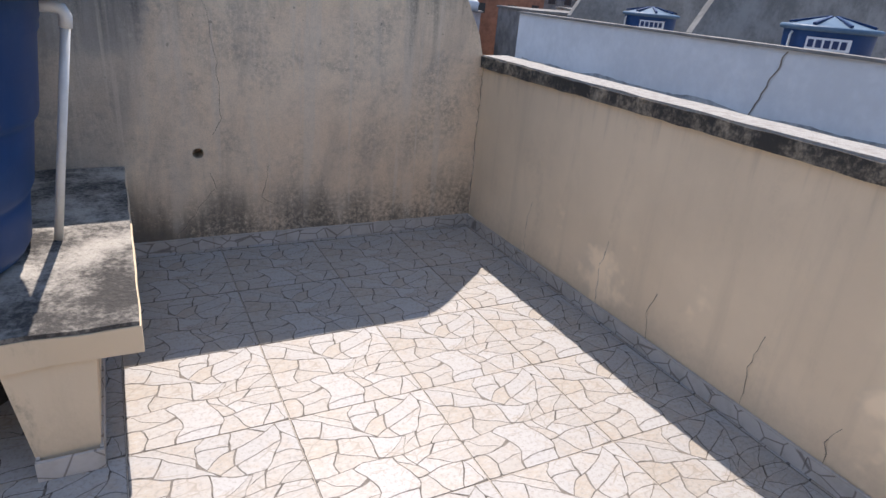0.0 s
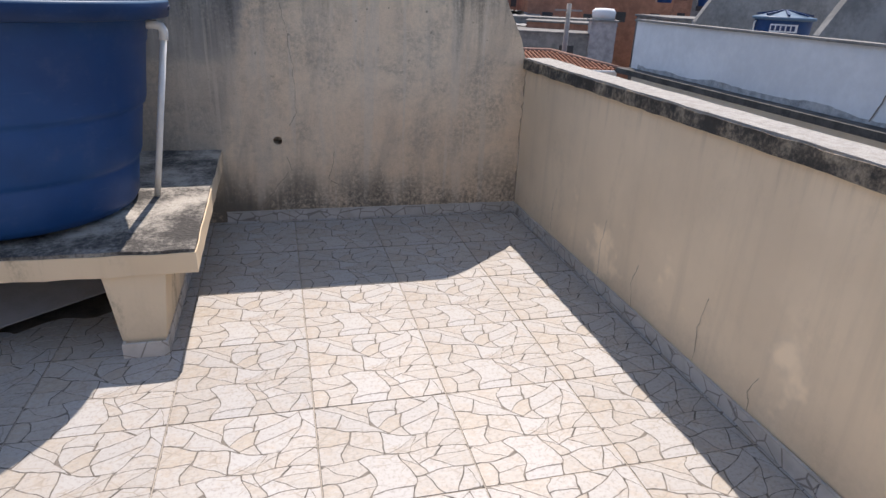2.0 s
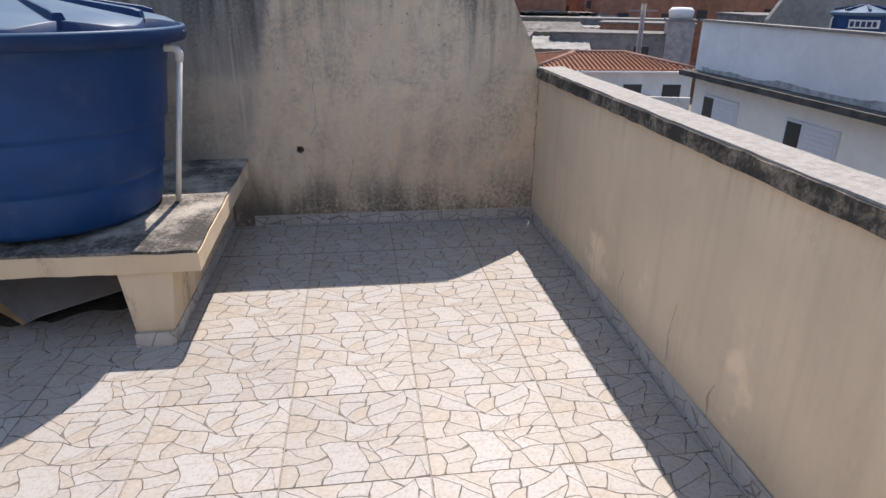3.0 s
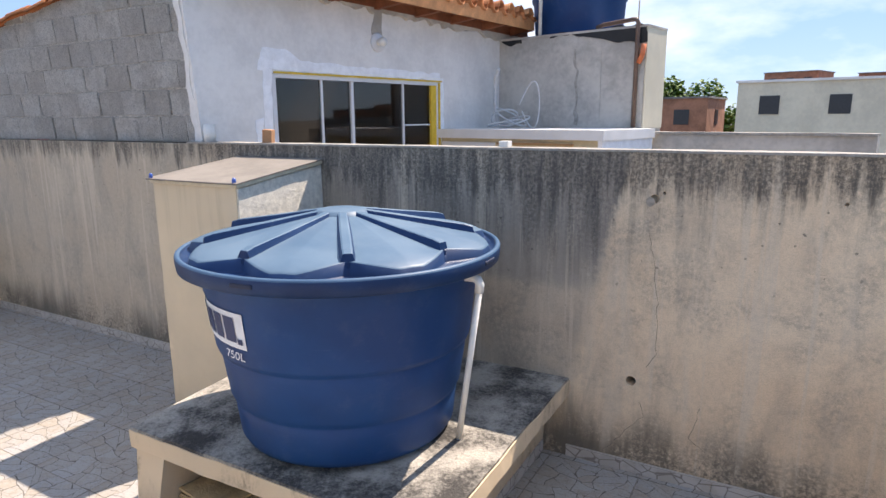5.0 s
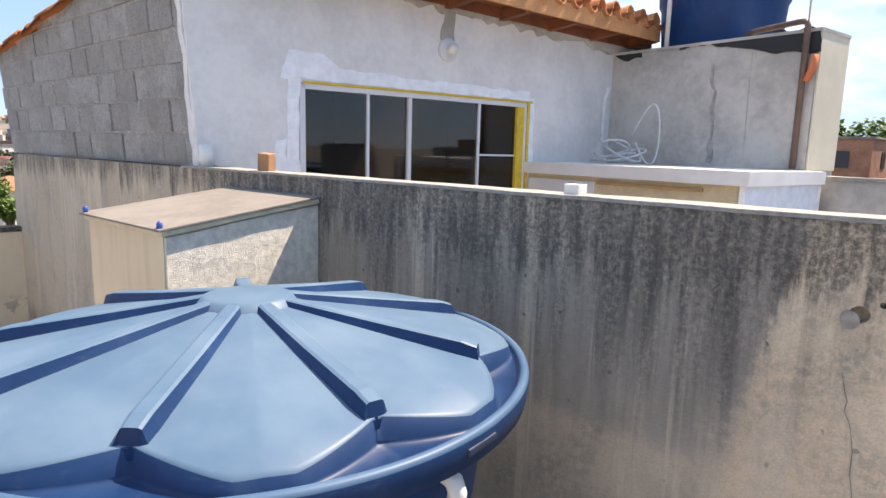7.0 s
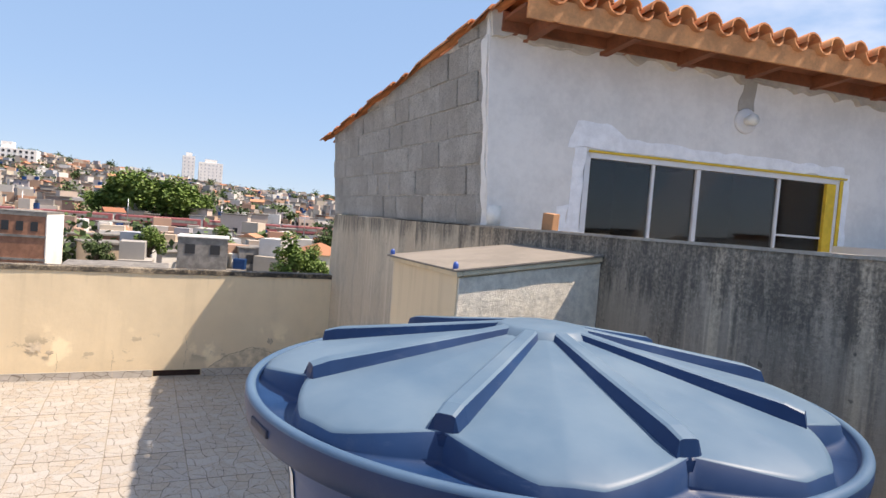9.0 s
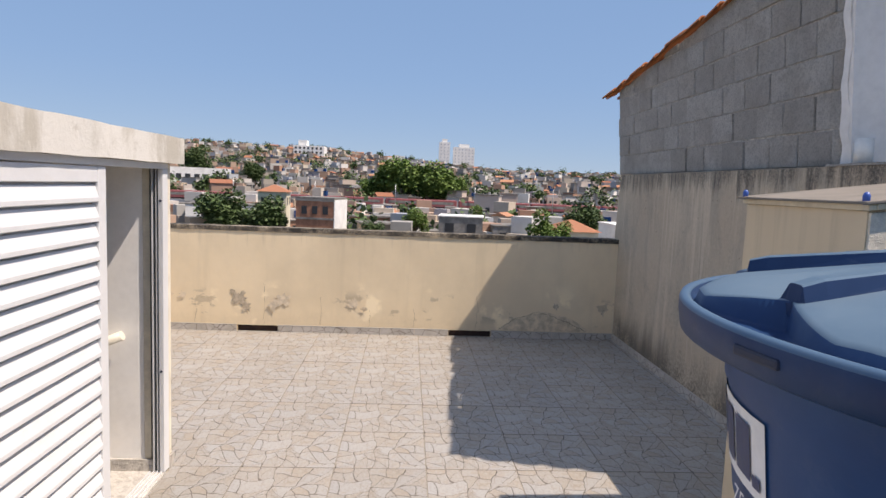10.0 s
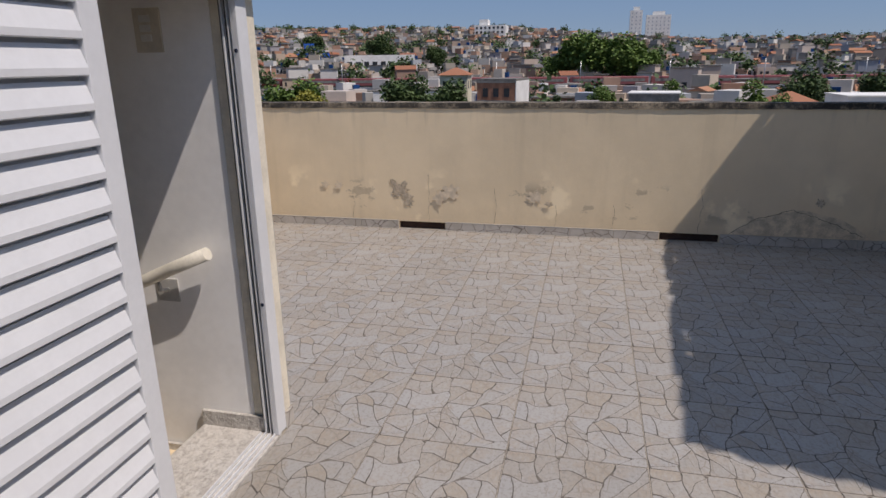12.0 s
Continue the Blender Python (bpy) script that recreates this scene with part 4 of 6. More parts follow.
stack = thing("paper_stack", "stack of folded tan paper sacks under the bench", "sacks", m=pose(-3.27, -1.33, 0.002, 0, 0, -6))
rnd = random.Random(5)
for i in range(9):
    bm = rough_box((-0.16, 0.16, -0.12, 0.12, 0.0145 * i, 0.0145 * i + 0.013), 0.045, 0.007, 4.0 * i, 7)
    part("sheet", bm, SACK, stack, "", pose(rnd.uniform(-0.008, 0.008), rnd.uniform(-0.008, 0.008), 0.004, 0, 0, rnd.uniform(-3, 3)))
bx = boxed("cardboard_box", (-0.2, 0.2, -0.12, 0.12, 0.0, 0.2), plain("red_brown_card", (0.17, 0.085, 0.06), 0.85, vary=0.2), None, "", 0.008, pose(-3.40, -0.95, 0.002, 0, 0, 6))
tagged(bx, "brown cardboard box stored under the bench", "box")

# ---- meter box against the tall wall ----
cab = thing("masonry_cabinet", "cream masonry cabinet with a flat board lid", "cabinet")
for nm, dims, mt, lb, amp in (("body", (-4.385, -3.675, -0.725, 0.0, 0.0, 1.525), PAINT, "cream painted masonry with rust stains", 0.003),
                              ("side_coat", (-3.675, -3.664, -0.72, -0.003, 0.47, 1.52), STUCCO, "rough grey-white stucco", 0.003)):
    bm = rough_box(dims, 0.08, amp, 9, 9)
    for v in bm.verts:
        if v.co.z > 1.3:
            v.co.z += (v.co.y + 0.725) * 0.125
    part(nm, bm, mt, cab, lb)
tilt = Matrix.Translation((0, -0.735, 1.527)) @ Matrix.Rotation(radians(7.2), 4, "X")
CREAM_BATTEN = plain("cream_batten", (0.62, 0.53, 0.38), 0.8)
for dims in ((-4.40, -3.65, -0.004, 0.022, 0.0, 0.02), (-3.672, -3.648, 0.022, 0.735, 0.0, 0.02)):
    bm = bmesh.new()
    box(bm, *dims, 0.003, tilt)
    part("lid_batten", bm, CREAM_BATTEN, cab)
bm = bmesh.new()
box(bm, -4.415, -3.64, -0.018, 0.738, 0.0215, 0.031, 0.002, tilt)
part("lid_board", bm, BOARD, cab, "brown fibre board lid")
for x in (-4.385, -3.67):
    bm = bmesh.new()
    lathe(bm, [(0.0, 0.0), (0.011, 0.0), (0.012, 0.03), (0.007, 0.04), (0.0, 0.042)], 10)
    part("bolt_cap", bm, BLUE_CAP, cab, "blue plastic bolt cap", pose(x, -0.738, 1.545))

# ---- small things on top of the tall wall ----
for x, y, h, r in ((-4.77, 0.06, 0.13, 0.042), (-2.39, 0.08, 0.035, 0.028)):
    bm = bmesh.new()
    if h > 0.1:
        lathe(bm, [(r * 0.85, 0.0), (r, 0.0), (r, h), (r * 0.85, h), (r * 0.85, 0.0)], 20)
        ob = part("pipe_stub", bm, PVC, None, "", pose(x, y, WALL_TOP + 0.008))
        tagged(ob, "short white pvc pipe end on the wall top", "pipe")
    else:
        box(bm, -r, r, -0.03, 0.03, 0, h, 0.004)
        ob = part("pvc_offcut", bm, PVC, None, "", pose(x, y, WALL_TOP + 0.01))
        tagged(ob, "small white plastic offcut on the wall top", "offcut")
bk = boxed("brick", (-0.035, 0.035, -0.03, 0.03, 0.0, 0.095), plain("tan_brick", (0.36, 0.19, 0.10), 0.9), None, "", 0.004, pose(-4.2, 0.08, WALL_TOP + 0.008, 4, 5, 20))
tagged(bk, "tan brick piece standing on the wall top", "brick")

# ---- the neighbour's house behind the tall wall ----
TURN = radians(12)
U = Vector((math.sin(TURN), math.cos(TURN), 0))
V = Vector((math.cos(TURN), -math.sin(TURN), 0))
# local x runs north along the window wall, local -y is out of the wall
HM = Matrix(((U.x, -V.x, 0, -4.87), (U.y, -V.y, 0, -0.03), (0, 0, 1, 0), (0, 0, 0, 1)))
setting("neighbour_building", rough_box((-8.45, -0.25, 0.15, 14.0, -9.0, -0.6), 9, 0.0), GREY_CONC, "grey lower storeys of the neighbouring building")
house = thing("neighbour_house", "unfinished house of grey blocks and plaster with a clay tile roof", "house")


def roof_z(x, y):
    """Underside of the roof covering."""
    return 3.06 + 0.120 * (x + 4.5) - 0.045 * max(0.0, y)


for outline in ([(0.09, 1.746), (0.2, 1.746), (0.2, -0.6), (0.72, -0.6), (0.72, 3.03), (0.0, 3.07)], [(0.72, 2.27), (2.76, 2.27), (2.76, 2.94), (0.72, 3.03)],
                [(2.76, -0.6), (4.3, -0.6), (4.3, 2.87), (2.76, 2.94)], [(0.72, -0.6), (2.76, -0.6), (2.76, 1.13), (0.72, 1.13)]):
    bm = bmesh.new()
    prism(bm, outline, 1, 0.0, 0.14)
    part("plaster_wall", bm, PLASTER, house, "smooth grey plaster wall", HM)
bm = bmesh.new()
prism(bm, [(-8.42, 1.735), (-4.88, 1.735), (-4.88, 3.03), (-8.42, 2.60)], 1, 0.092, 0.22)
for v in bm.verts:
    if v.co.z > 1:
        v.co.y -= 0.075 * (v.co.z - 1.73)
gable = part("block_wall", bm, MORTAR, house, "bare grey concrete block wall")
# plaster dragged a little way round the corner onto the blocks
part("plaster_edge", ragged([(-4.935, 1.75), (-4.885, 1.75), (-4.885, 2.94), (-4.96, 2.92), (-4.93, 2.5), (-4.945, 2.1)], 0.03, 21, 0.008), PLASTER, house, "ragged plaster edge", pose(0, 0.071 + 0.13, 0, 4.29, 0, 0))
# room behind the window; its gloom is in the wall colour
boxed("inner_wall", (0.0, 4.3, 3.0, 3.1, -0.6, 2.9), DARK_ROOM, house, "inner room wall coloured dark as unlit", 0.0, HM)
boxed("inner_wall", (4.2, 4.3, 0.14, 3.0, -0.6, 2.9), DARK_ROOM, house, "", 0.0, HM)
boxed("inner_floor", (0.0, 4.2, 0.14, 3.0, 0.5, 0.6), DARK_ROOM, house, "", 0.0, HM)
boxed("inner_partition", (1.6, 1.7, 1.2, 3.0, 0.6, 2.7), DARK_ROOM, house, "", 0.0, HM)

# window: four sliding panes in white frames, putty around, foam at the jamb
win = thing("window_frame_group", "", "")
win.name = "window"
win.parent = house
win.matrix_basis = HM
tagged(win, "white aluminium sliding window with dark panes")
W0, W1, WB, WT = 0.745, 2.745, 1.14, 2.265
for dims in ((W0, W1, 0.0, 0.07, WT - 0.03, WT + 0.005), (W0, W1, 0.0, 0.07, WB, WB + 0.03), (W0 - 0.02, W0 + 0.02, 0.0, 0.07, WB, WT), (W1 - 0.02, W1 + 0.005, 0.0, 0.07, WB, WT)):
    boxed("frame", dims, WHITE, win, "", 0.003)
for s, w in ((1.237, 0.011), (1.585, 0.016), (2.244, 0.011)):
    boxed("mullion", (s - w, s + w, 0.01, 0.05, WB + 0.03, WT - 0.03), WHITE, win, "", 0.003)
for i, (a, b) in enumerate(((W0 + 0.02, 1.226), (1.248, 1.569), (1.601, 2.233), (2.255, W1 - 0.1))):
    g = boxed("pane", (a, b, 0.026 + 0.006 * (i % 2), 0.031 + 0.006 * (i % 2), WB + 0.03, WT - 0.03), GLASS, win)
    g.visible_shadow = False
    if i == 3:
        boxed("glazing_bar", (a, b, 0.018, 0.024, 1.83, 1.845), WHITE, win, "", 0.002)
boxed("foam_strip", (W1 - 0.1, W1 - 0.021, 0.0, 0.03, WB + 0.03, WT - 0.03), YELLOW, win, "yellow foam strip", 0.004)
boxed("foam_strip", (W0, W1 + 0.06, -0.012, 0.0, WT + 0.005, WT + 0.02), YELLOW, win, "thin yellow strip", 0.003)
boxed("foam_strip", (W1 + 0.005, W1 + 0.03, -0.012, 0.0, WB, WT), YELLOW, win, "yellow strip", 0.003)


part("putty", ragged([(0.60, WT + 0.03), (W1 + 0.04, WT + 0.022), (W1 + 0.03, WT + 0.09), (1.8, WT + 0.10), (1.0, WT + 0.12), (0.86, WT + 0.20), (0.66, WT + 0.19), (0.6, WT + 0.1)], 0.022, 1), PUTTY, win, "smeared white putty")
part("putty", ragged([(0.63, 1.5), (0.72, 1.5), (0.722, WT + 0.03), (0.64, WT + 0.03)], 0.016, 2), PUTTY, win)
part("putty", ragged([(0.54, 1.6), (0.63, 1.6), (0.63, 1.93), (0.56, 1.9)], 0.02, 3), PUTTY, win)
part("putty", ragged([(W1 + 0.03, 1.6), (W1 + 0.09, 1.6), (W1 + 0.085, WT + 0.05), (W1 + 0.03, WT + 0.05)], 0.015, 4), PUTTY, win)

lamp = thing("wall_lamp_base", "white round lamp base on the plaster wall", "lamp", m=HM @ pose(1.9, 0.0, 2.6, 90, 0, 0))
bm = bmesh.new()
lathe(bm, [(0.0, 0.0), (0.085, 0.0), (0.085, 0.014), (0.07, 0.022), (0.0, 0.024)], 28)
part("plate", bm, WHITE, lamp)
bm = bmesh.new()
lathe(bm, [(0.03, 0.022), (0.034, 0.05), (0.042, 0.075), (0.036, 0.10), (0.0, 0.112)], 18)
part("socket", bm, PVC, lamp)
part("filler", ragged([(1.84, 2.66), (1.97, 2.66), (1.95, 2.98), (1.87, 2.98)], 0.03, 6), DARK_PLASTER, house, "grey cement filler above the lamp", HM)

# roof: clay tiles on timber, rising to the window side
roof = part("roof_deck", bmesh.new(), WOOD_DARK, house, "red-brown timber under the tiles")
bm = bmesh.new()
O = Vector((-4.58, -0.02, 0))
ROOF_S, ROOF_W = 3.98, 3.98


def on_roof(s, w, lift=0.0):
    p = O + U * s + Vector((-w, 0, 0))
    return Vector((p.x, p.y, roof_z(p.x, p.y) + lift))


g = [[bm.verts.new(on_roof(s, w, l)) for l in (-0.02, 0.0)] for s, w in ((0.06, 0), (ROOF_S, 0), (ROOF_S, ROOF_W), (0.06, ROOF_W))]
bm.faces.new([q[0] for q in g])
bm.faces.new([q[1] for q in g][::-1])
for i in range(4):
    j = (i + 1) % 4
    bm.faces.new((g[i][0], g[j][0], g[j][1], g[i][1]))
bmesh.ops.recalc_face_normals(bm, faces=bm.faces)
bm.to_mesh(roof.data)
bm.free()
slope = math.atan(0.125)
for i in range(8):
    p = on_roof(0.25 + 0.53 * i, 0.0, -0.022)
    boxed("rafter", (-0.62, 0.015, -0.028, 0.028, -0.085, 0.0), WOOD_DARK, roof, "", 0.004, Matrix.Translation(p) @ Matrix.Rotation(-slope, 4, "Y"))
bm = bmesh.new()
for s0, s1 in ((0.06, ROOF_S),):
    a, b = on_roof(s0, -0.02, -0.1), on_roof(s1, -0.02, -0.1)
    vs = []
    for p in (a, b):
        for dx, dz in ((0, 0), (0.022, 0), (0.022, 0.125), (0, 0.125)):
            vs.append(bm.verts.new(p + Vector((dx, 0, dz))))
    for f in ((0, 1, 2, 3), (7, 6, 5, 4), (0, 4, 5, 1), (1, 5, 6, 2), (2, 6, 7, 3), (3, 7, 4, 0)):
        bm.faces.new([vs[k] for k in f])
    bmesh.ops.recalc_face_normals(bm, faces=bm.faces)
part("fascia", bm, WOOD_PAINT, roof, "orange painted fascia board")
boxed("purlin", (0.0, 4.25, -0.06, 0.06, 2.84, 2.96), WOOD_DARK, roof, "", 0.006, HM @ pose(0, 0.0, 0.1, 0, 1.4, 0))
part("mortar_bed", ragged([(0.02, 2.92), (2.2, 2.86), (4.25, 2.76), (4.25, 2.86), (2.2, 2.97), (0.02, 3.05)], 0.06, 8, 0.045), DARK_PLASTER, house, "rough mortar under the eave", HM)


def clay_tile(length, r0, r1, seg=6, up=True):
    bm = bmesh.new()
    rows = []
    for x, r in ((0.0, r0), (-length, r1)):
        for t in (0.0, 0.012):
            rows.append([bm.verts.new((x, (r - t) * math.cos(math.pi * k / seg), (r - t) * math.sin(math.pi * k / seg) * (1 if up else -1))) for k in range(seg + 1)])
    for k in range(seg):
        bm.faces.new((rows[0][k], rows[0][k + 1], rows[2][k + 1], rows[2][k])).smooth = True
        bm.faces.new((rows[1][k], rows[3][k], rows[3][k + 1], rows[1][k + 1])).smooth = True
        bm.faces.new((rows[0][k], rows[1][k], rows[1][k + 1], rows[0][k + 1]))
    bmesh.ops.recalc_face_normals(bm, faces=bm.faces)
    return bm


cover = mesh_of("roof_tile", clay_tile(0.46, 0.078, 0.064), CLAY)
chan = mesh_of("channel_tile", clay_tile(0.46, 0.07, 0.082, 6, False), CLAY)
verge = mesh_of("verge_tile", clay_tile(0.31, 0.042, 0.034), CLAY)
rnd = random.Random(5)
TILT = Matrix.Rotation(-slope, 4, "Y")
for i in range(21):
    for j in range(10):
        o = new("roof_tile", cover)
        o.matrix_basis = Matrix.Translation(on_roof(0.13 + 0.187 * i, -0.07 + 0.415 * j, 0.05 + rnd.uniform(-0.004, 0.006))) @ Matrix.Rotation(rnd.uniform(-0.03, 0.03), 4, "Z") @ TILT
        o.parent = roof
    o = new("channel_tile", chan)
    o.matrix_basis = Matrix.Translation(on_roof(0.2235 + 0.187 * i, -0.06, 0.06)) @ TILT
    o.parent = roof
# verge: thin tile ends bedded along the gable slope
for j in range(15):
    o = new("verge_tile", verge)
    o.matrix_basis = Matrix.Translation(on_roof(-0.01, -0.05 + 0.275 * j, 0.03 + rnd.uniform(-0.012, 0.012))) @ Matrix.Rotation(rnd.uniform(-0.10, 0.10), 4, "Z") @ TILT @ Matrix.Rotation(rnd.uniform(-0.05, 0.03), 4, "Y")
    o.parent = roof

# flat-roofed lean-to and tank tower beside the window
lean = thing("lean_to", "low white-topped lean-to beside the window", "outbuilding", m=HM)
boxed("body", (2.80, 3.82, -1.86, -0.002, -0.6, 1.70), plain("cream_side", (0.58, 0.50, 0.34), 0.85), lean, "cream painted wall")
part("roof_slab", rough_box((2.74, 3.826, -1.92, -0.002, 1.70, 1.79), 0.2, 0.004, 3), FAR_WHITE, lean, "white painted slab")
boxed("side_paint", (2.76, 3.82, -1.90, -1.86, -0.6, 1.70), PUTTY, lean, "bluish white side wall")
boxed("panel", (2.785, 2.80, -0.72, -0.02, 1.1, 1.66), WHITE, lean, "white panel", 0.004)
boxed("gutter", (2.77, 2.80, -1.6, -0.75, 1.645, 1.665), plain("rusty_strip", (0.42, 0.25, 0.12), 0.8), lean)
tower = thing("tank_tower", "cement-plastered tower with a black bitumen patch", "tower", m=HM)
part("body", rough_box((3.83, 5.15, -1.30, -0.002, -0.6, 2.76), 0.4, 0.005, 4), DARK_PLASTER, tower)
part("wing", rough_box((3.83, 4.30, -1.77, -1.302, -0.6, 2.76), 0.3, 0.005, 4), DARK_PLASTER, tower)
boxed("side_paint", (3.835, 4.30, -1.785, -1.772, 1.79, 2.77), FAR_CREAM, tower, "pale painted side")
boxed("roof_slab", (4.30, 5.15, -1.30, -0.002, 2.762, 2.785), GREY_CONC, tower)
boxed("roof_slab", (3.82, 4.30, -1.79, -0.002, 2.762, 2.785), DARK_PLASTER, tower, "thin concrete slab")
part("bitumen", ragged([(0.0, 2.62), (0.08, 2.60), (0.16, 2.66), (0.3, 2.65), (0.45, 2.67), (0.6, 2.71), (0.8, 2.745), (1.1, 2.76), (1.1, 2.782), (0.0, 2.785)], 0.03, 12), BLACK, tower, "black bitumen smear", pose(3.822, -1.785, 0, 0, 0, 90))
part("bitumen", ragged([(0.0, 2.72), (0.14, 2.70), (0.25, 2.74), (0.3, 2.775), (0.0, 2.78)], 0.02, 14), BLACK, tower, "", pose(3.822, -0.31, 0, 0, 0, 90))
part("damp_streak", ragged([(0.0, 1.82), (0.05, 1.82), (0.04, 2.2), (0.06, 2.6), (0.035, 2.6), (0.02, 2.2)], 0.035, 13, 0.0025), plain("damp_plaster", (0.36, 0.335, 0.30), 0.95, vary=0.3, scale=12), tower, "dark damp streak", pose(3.822, -1.05, 0, 0, 0, 90))
dp = thing("drain_pipe", "brown metal pipe up the tower corner", "pipe")
bm = bmesh.new()
tube(bm, [HM @ Vector(p) for p in ((3.79, -1.70, 1.80), (3.79, -1.70, 2.80), (3.80, -1.68, 2.835), (3.84, -1.62, 2.845), (3.95, -1.25, 2.84), (4.0, -1.15, 2.83))], 0.022, 10)
part("pipe", bm, RUST, dp)
bm = bmesh.new()
tube(bm, [HM @ Vector((3.79, -1.72, 2.42)), HM @ Vector((3.79, -1.76, 2.50)), HM @ Vector((3.79, -1.77, 2.60))], 0.026, 10)
part("joint", bm, ORANGE_PVC, dp, "orange joint")
bm = bmesh.new()
tube(bm, [HM @ Vector((3.79, -1.70, 2.8)), HM @ Vector((3.79, -1.70, 3.8))], 0.006, 6)
part("rod", bm, METAL, dp)


def plain_tank(m, r, h, label, badge_at=None):
    """A ribbed blue water tank seen from afar."""
    t = thing("water_tank", label, "water tank", "tanks on neighbouring roofs", m)
    bm = bmesh.new()
    lathe(bm, [(0.0, 0.0), (r * 0.76, 0.0), (r * 0.80, h * 0.05), (r * 0.84, h * 0.45), (r * 0.87, h * 0.48), (r * 0.9, h * 0.95), (r * 0.92, h)], 40)
    part("body", bm, TANK, t)
    bm = bmesh.new()
    lathe(bm, [(r * 0.94, h * 0.94), (r, h * 0.95), (r, h * 1.02), (r * 0.96, h * 1.04), (r * 0.88, h * 1.04), (r * 0.1, h * 1.22), (0.0, h * 1.22)], 40)
    part("lid", bm, LID, t, "faded pale lid")
    bm = bmesh.new()
    for k in range(8):
        box(bm, r * 0.12, r * 0.9, -0.025, 0.025, -0.01, 0.025, 0.0, Matrix.Rotation(radians(45 * k + 12), 4, "Z") @ Matrix.Translation((0, 0, h * 1.225)) @ Matrix.Rotation(0.215 * h / 0.9, 4, "Y"))
    part("lid_ribs", bm, LID_DARK, t)
    bm = bmesh.new()
    tube(bm, [(r * 0.95 * math.cos(2.9), r * 0.95 * math.sin(2.9), h * 0.9), (r * 0.98 * math.cos(2.9), r * 0.98 * math.sin(2.9), h * 0.85), (r * 0.98 * math.cos(2.9), r * 0.98 * math.sin(2.9), 0.0)], 0.02, 8)
    part("pipe", bm, PVC, t)
    if badge_at is not None:
        b = thing("badge", "", "")
        b.parent = t
        for nm, a0, a1, z0, z1, off, mt in [("panel", -27, 27, 0.62, 0.84, 0.012, DECAL)] + [("badge_mark", -24 + 9.6 * k, -17 + 9.6 * k, 0.66, 0.80, 0.02, LOGO_BLUE) for k in range(5)]:
            bm = bmesh.new()
            n = 5
            va = [[bm.verts.new(((r * 0.9 + off) * math.cos(radians(badge_at + a0 + (a1 - a0) * i / n)), (r * 0.9 + off) * math.sin(radians(badge_at + a0 + (a1 - a0) * i / n)), h * z)) for z in (z0, z1)] for i in range(n + 1)]
            for i in range(n):
                bm.faces.new((va[i][0], va[i + 1][0], va[i + 1][1], va[i][1]))
            part(nm, bm, mt, b)
    return t


plain_tank(HM @ pose(4.47, -0.66, 2.786), 0.62, 0.85, "blue water tank on the neighbour's tower")

# coil of white cable on the lean-to
coil = thing("cable_coil", "loose coil of white cable lying on the white slab", "cable", m=HM @ pose(3.42, -0.42, 1.795) @ Matrix.Scale(1.5, 4))
rnd = random.Random(9)
for k in range(5):
    bm = bmesh.new()
    r0 = rnd.uniform(0.09, 0.15)
    ca, sa, tl = rnd.uniform(-0.05, 0.05), rnd.uniform(-0.05, 0.05), rnd.uniform(0.2, 1.2)
    pts = [Vector((ca + r0 * math.cos(a) * 0.8, sa + r0 * math.sin(a), 0.012 + 0.5 * r0 * (1 + math.sin(a + k)) * tl)) for a in [i * 2 * math.pi / 22 for i in range(23)]]
    tube(bm, pts, 0.006, 6)
    part("loop", bm, CABLE, coil)
bm = bmesh.new()
tube(bm, [(0.05, 0.12, 0.02), (0.06, 0.16, 0.2), (0.05, 0.15, 0.36), (0.02, 0.1, 0.42)], 0.014, 8)
part("plug_end", bm, CABLE, coil)
bm = bmesh.new()
tube(bm, [(0.0, -0.1 - 0.17 * math.sin(a * 0.5), 0.16 + 0.16 * math.sin(a)) for a in [i * 0.3 for i in range(21)]], 0.005, 6)
part("loop", bm, CABLE, coil)

# yard wall north of the lean-to
yard = tagged(part("wall_yard", rough_box((3.9, 4.04, -3.75, -1.79, -0.6, 1.73), 0.5, 0.006, 2), DARK_PLASTER, None, "", HM), "grey rendered yard wall of the next house", kind="structure")
part("wall_cap", rough_box((3.88, 4.06, -3.75, -1.79, 1.73, 1.755), 0.3, 0.004, 3), COPING_TOP, yard)

# ---- the row of houses across the gap to the east ----
eb = thing("row_house", "cream row house with a white roof parapet and dark ledge", "house")
part("wall", rough_box((6.3, 15.0, -14.0, 9.2, -9.0, -0.12), 4, 0.01, 2), plain("far_pale_cream_paint", (0.80, 0.77, 0.70), 0.8, vary=0.08, scale=0.6), eb, "cream painted wall")
part("ledge", rough_box((5.95, 15.0, -14.0, 9.35, -0.12, -0.01), 0.8, 0.006, 3), plain("mouldy_ledge", (0.07, 0.066, 0.06), 0.95, vary=0.5, scale=3, bump=0.4), eb, "dark mouldy concrete ledge")
part("parapet", rough_box((6.3, 6.45, -14.0, 9.3, -0.01, 1.0), 1.2, 0.004, 4), plain("far_parapet_paint", (0.76, 0.76, 0.75), 0.85, vary=0.08, scale=0.8), eb, "pale grey parapet with damp at its foot")
part("parapet_cap", rough_box((6.25, 6.5, -14.0, 9.35, 1.0, 1.04), 0.5, 0.006, 5), GREY_CONC, eb)
bm = bmesh.new()
prev = None
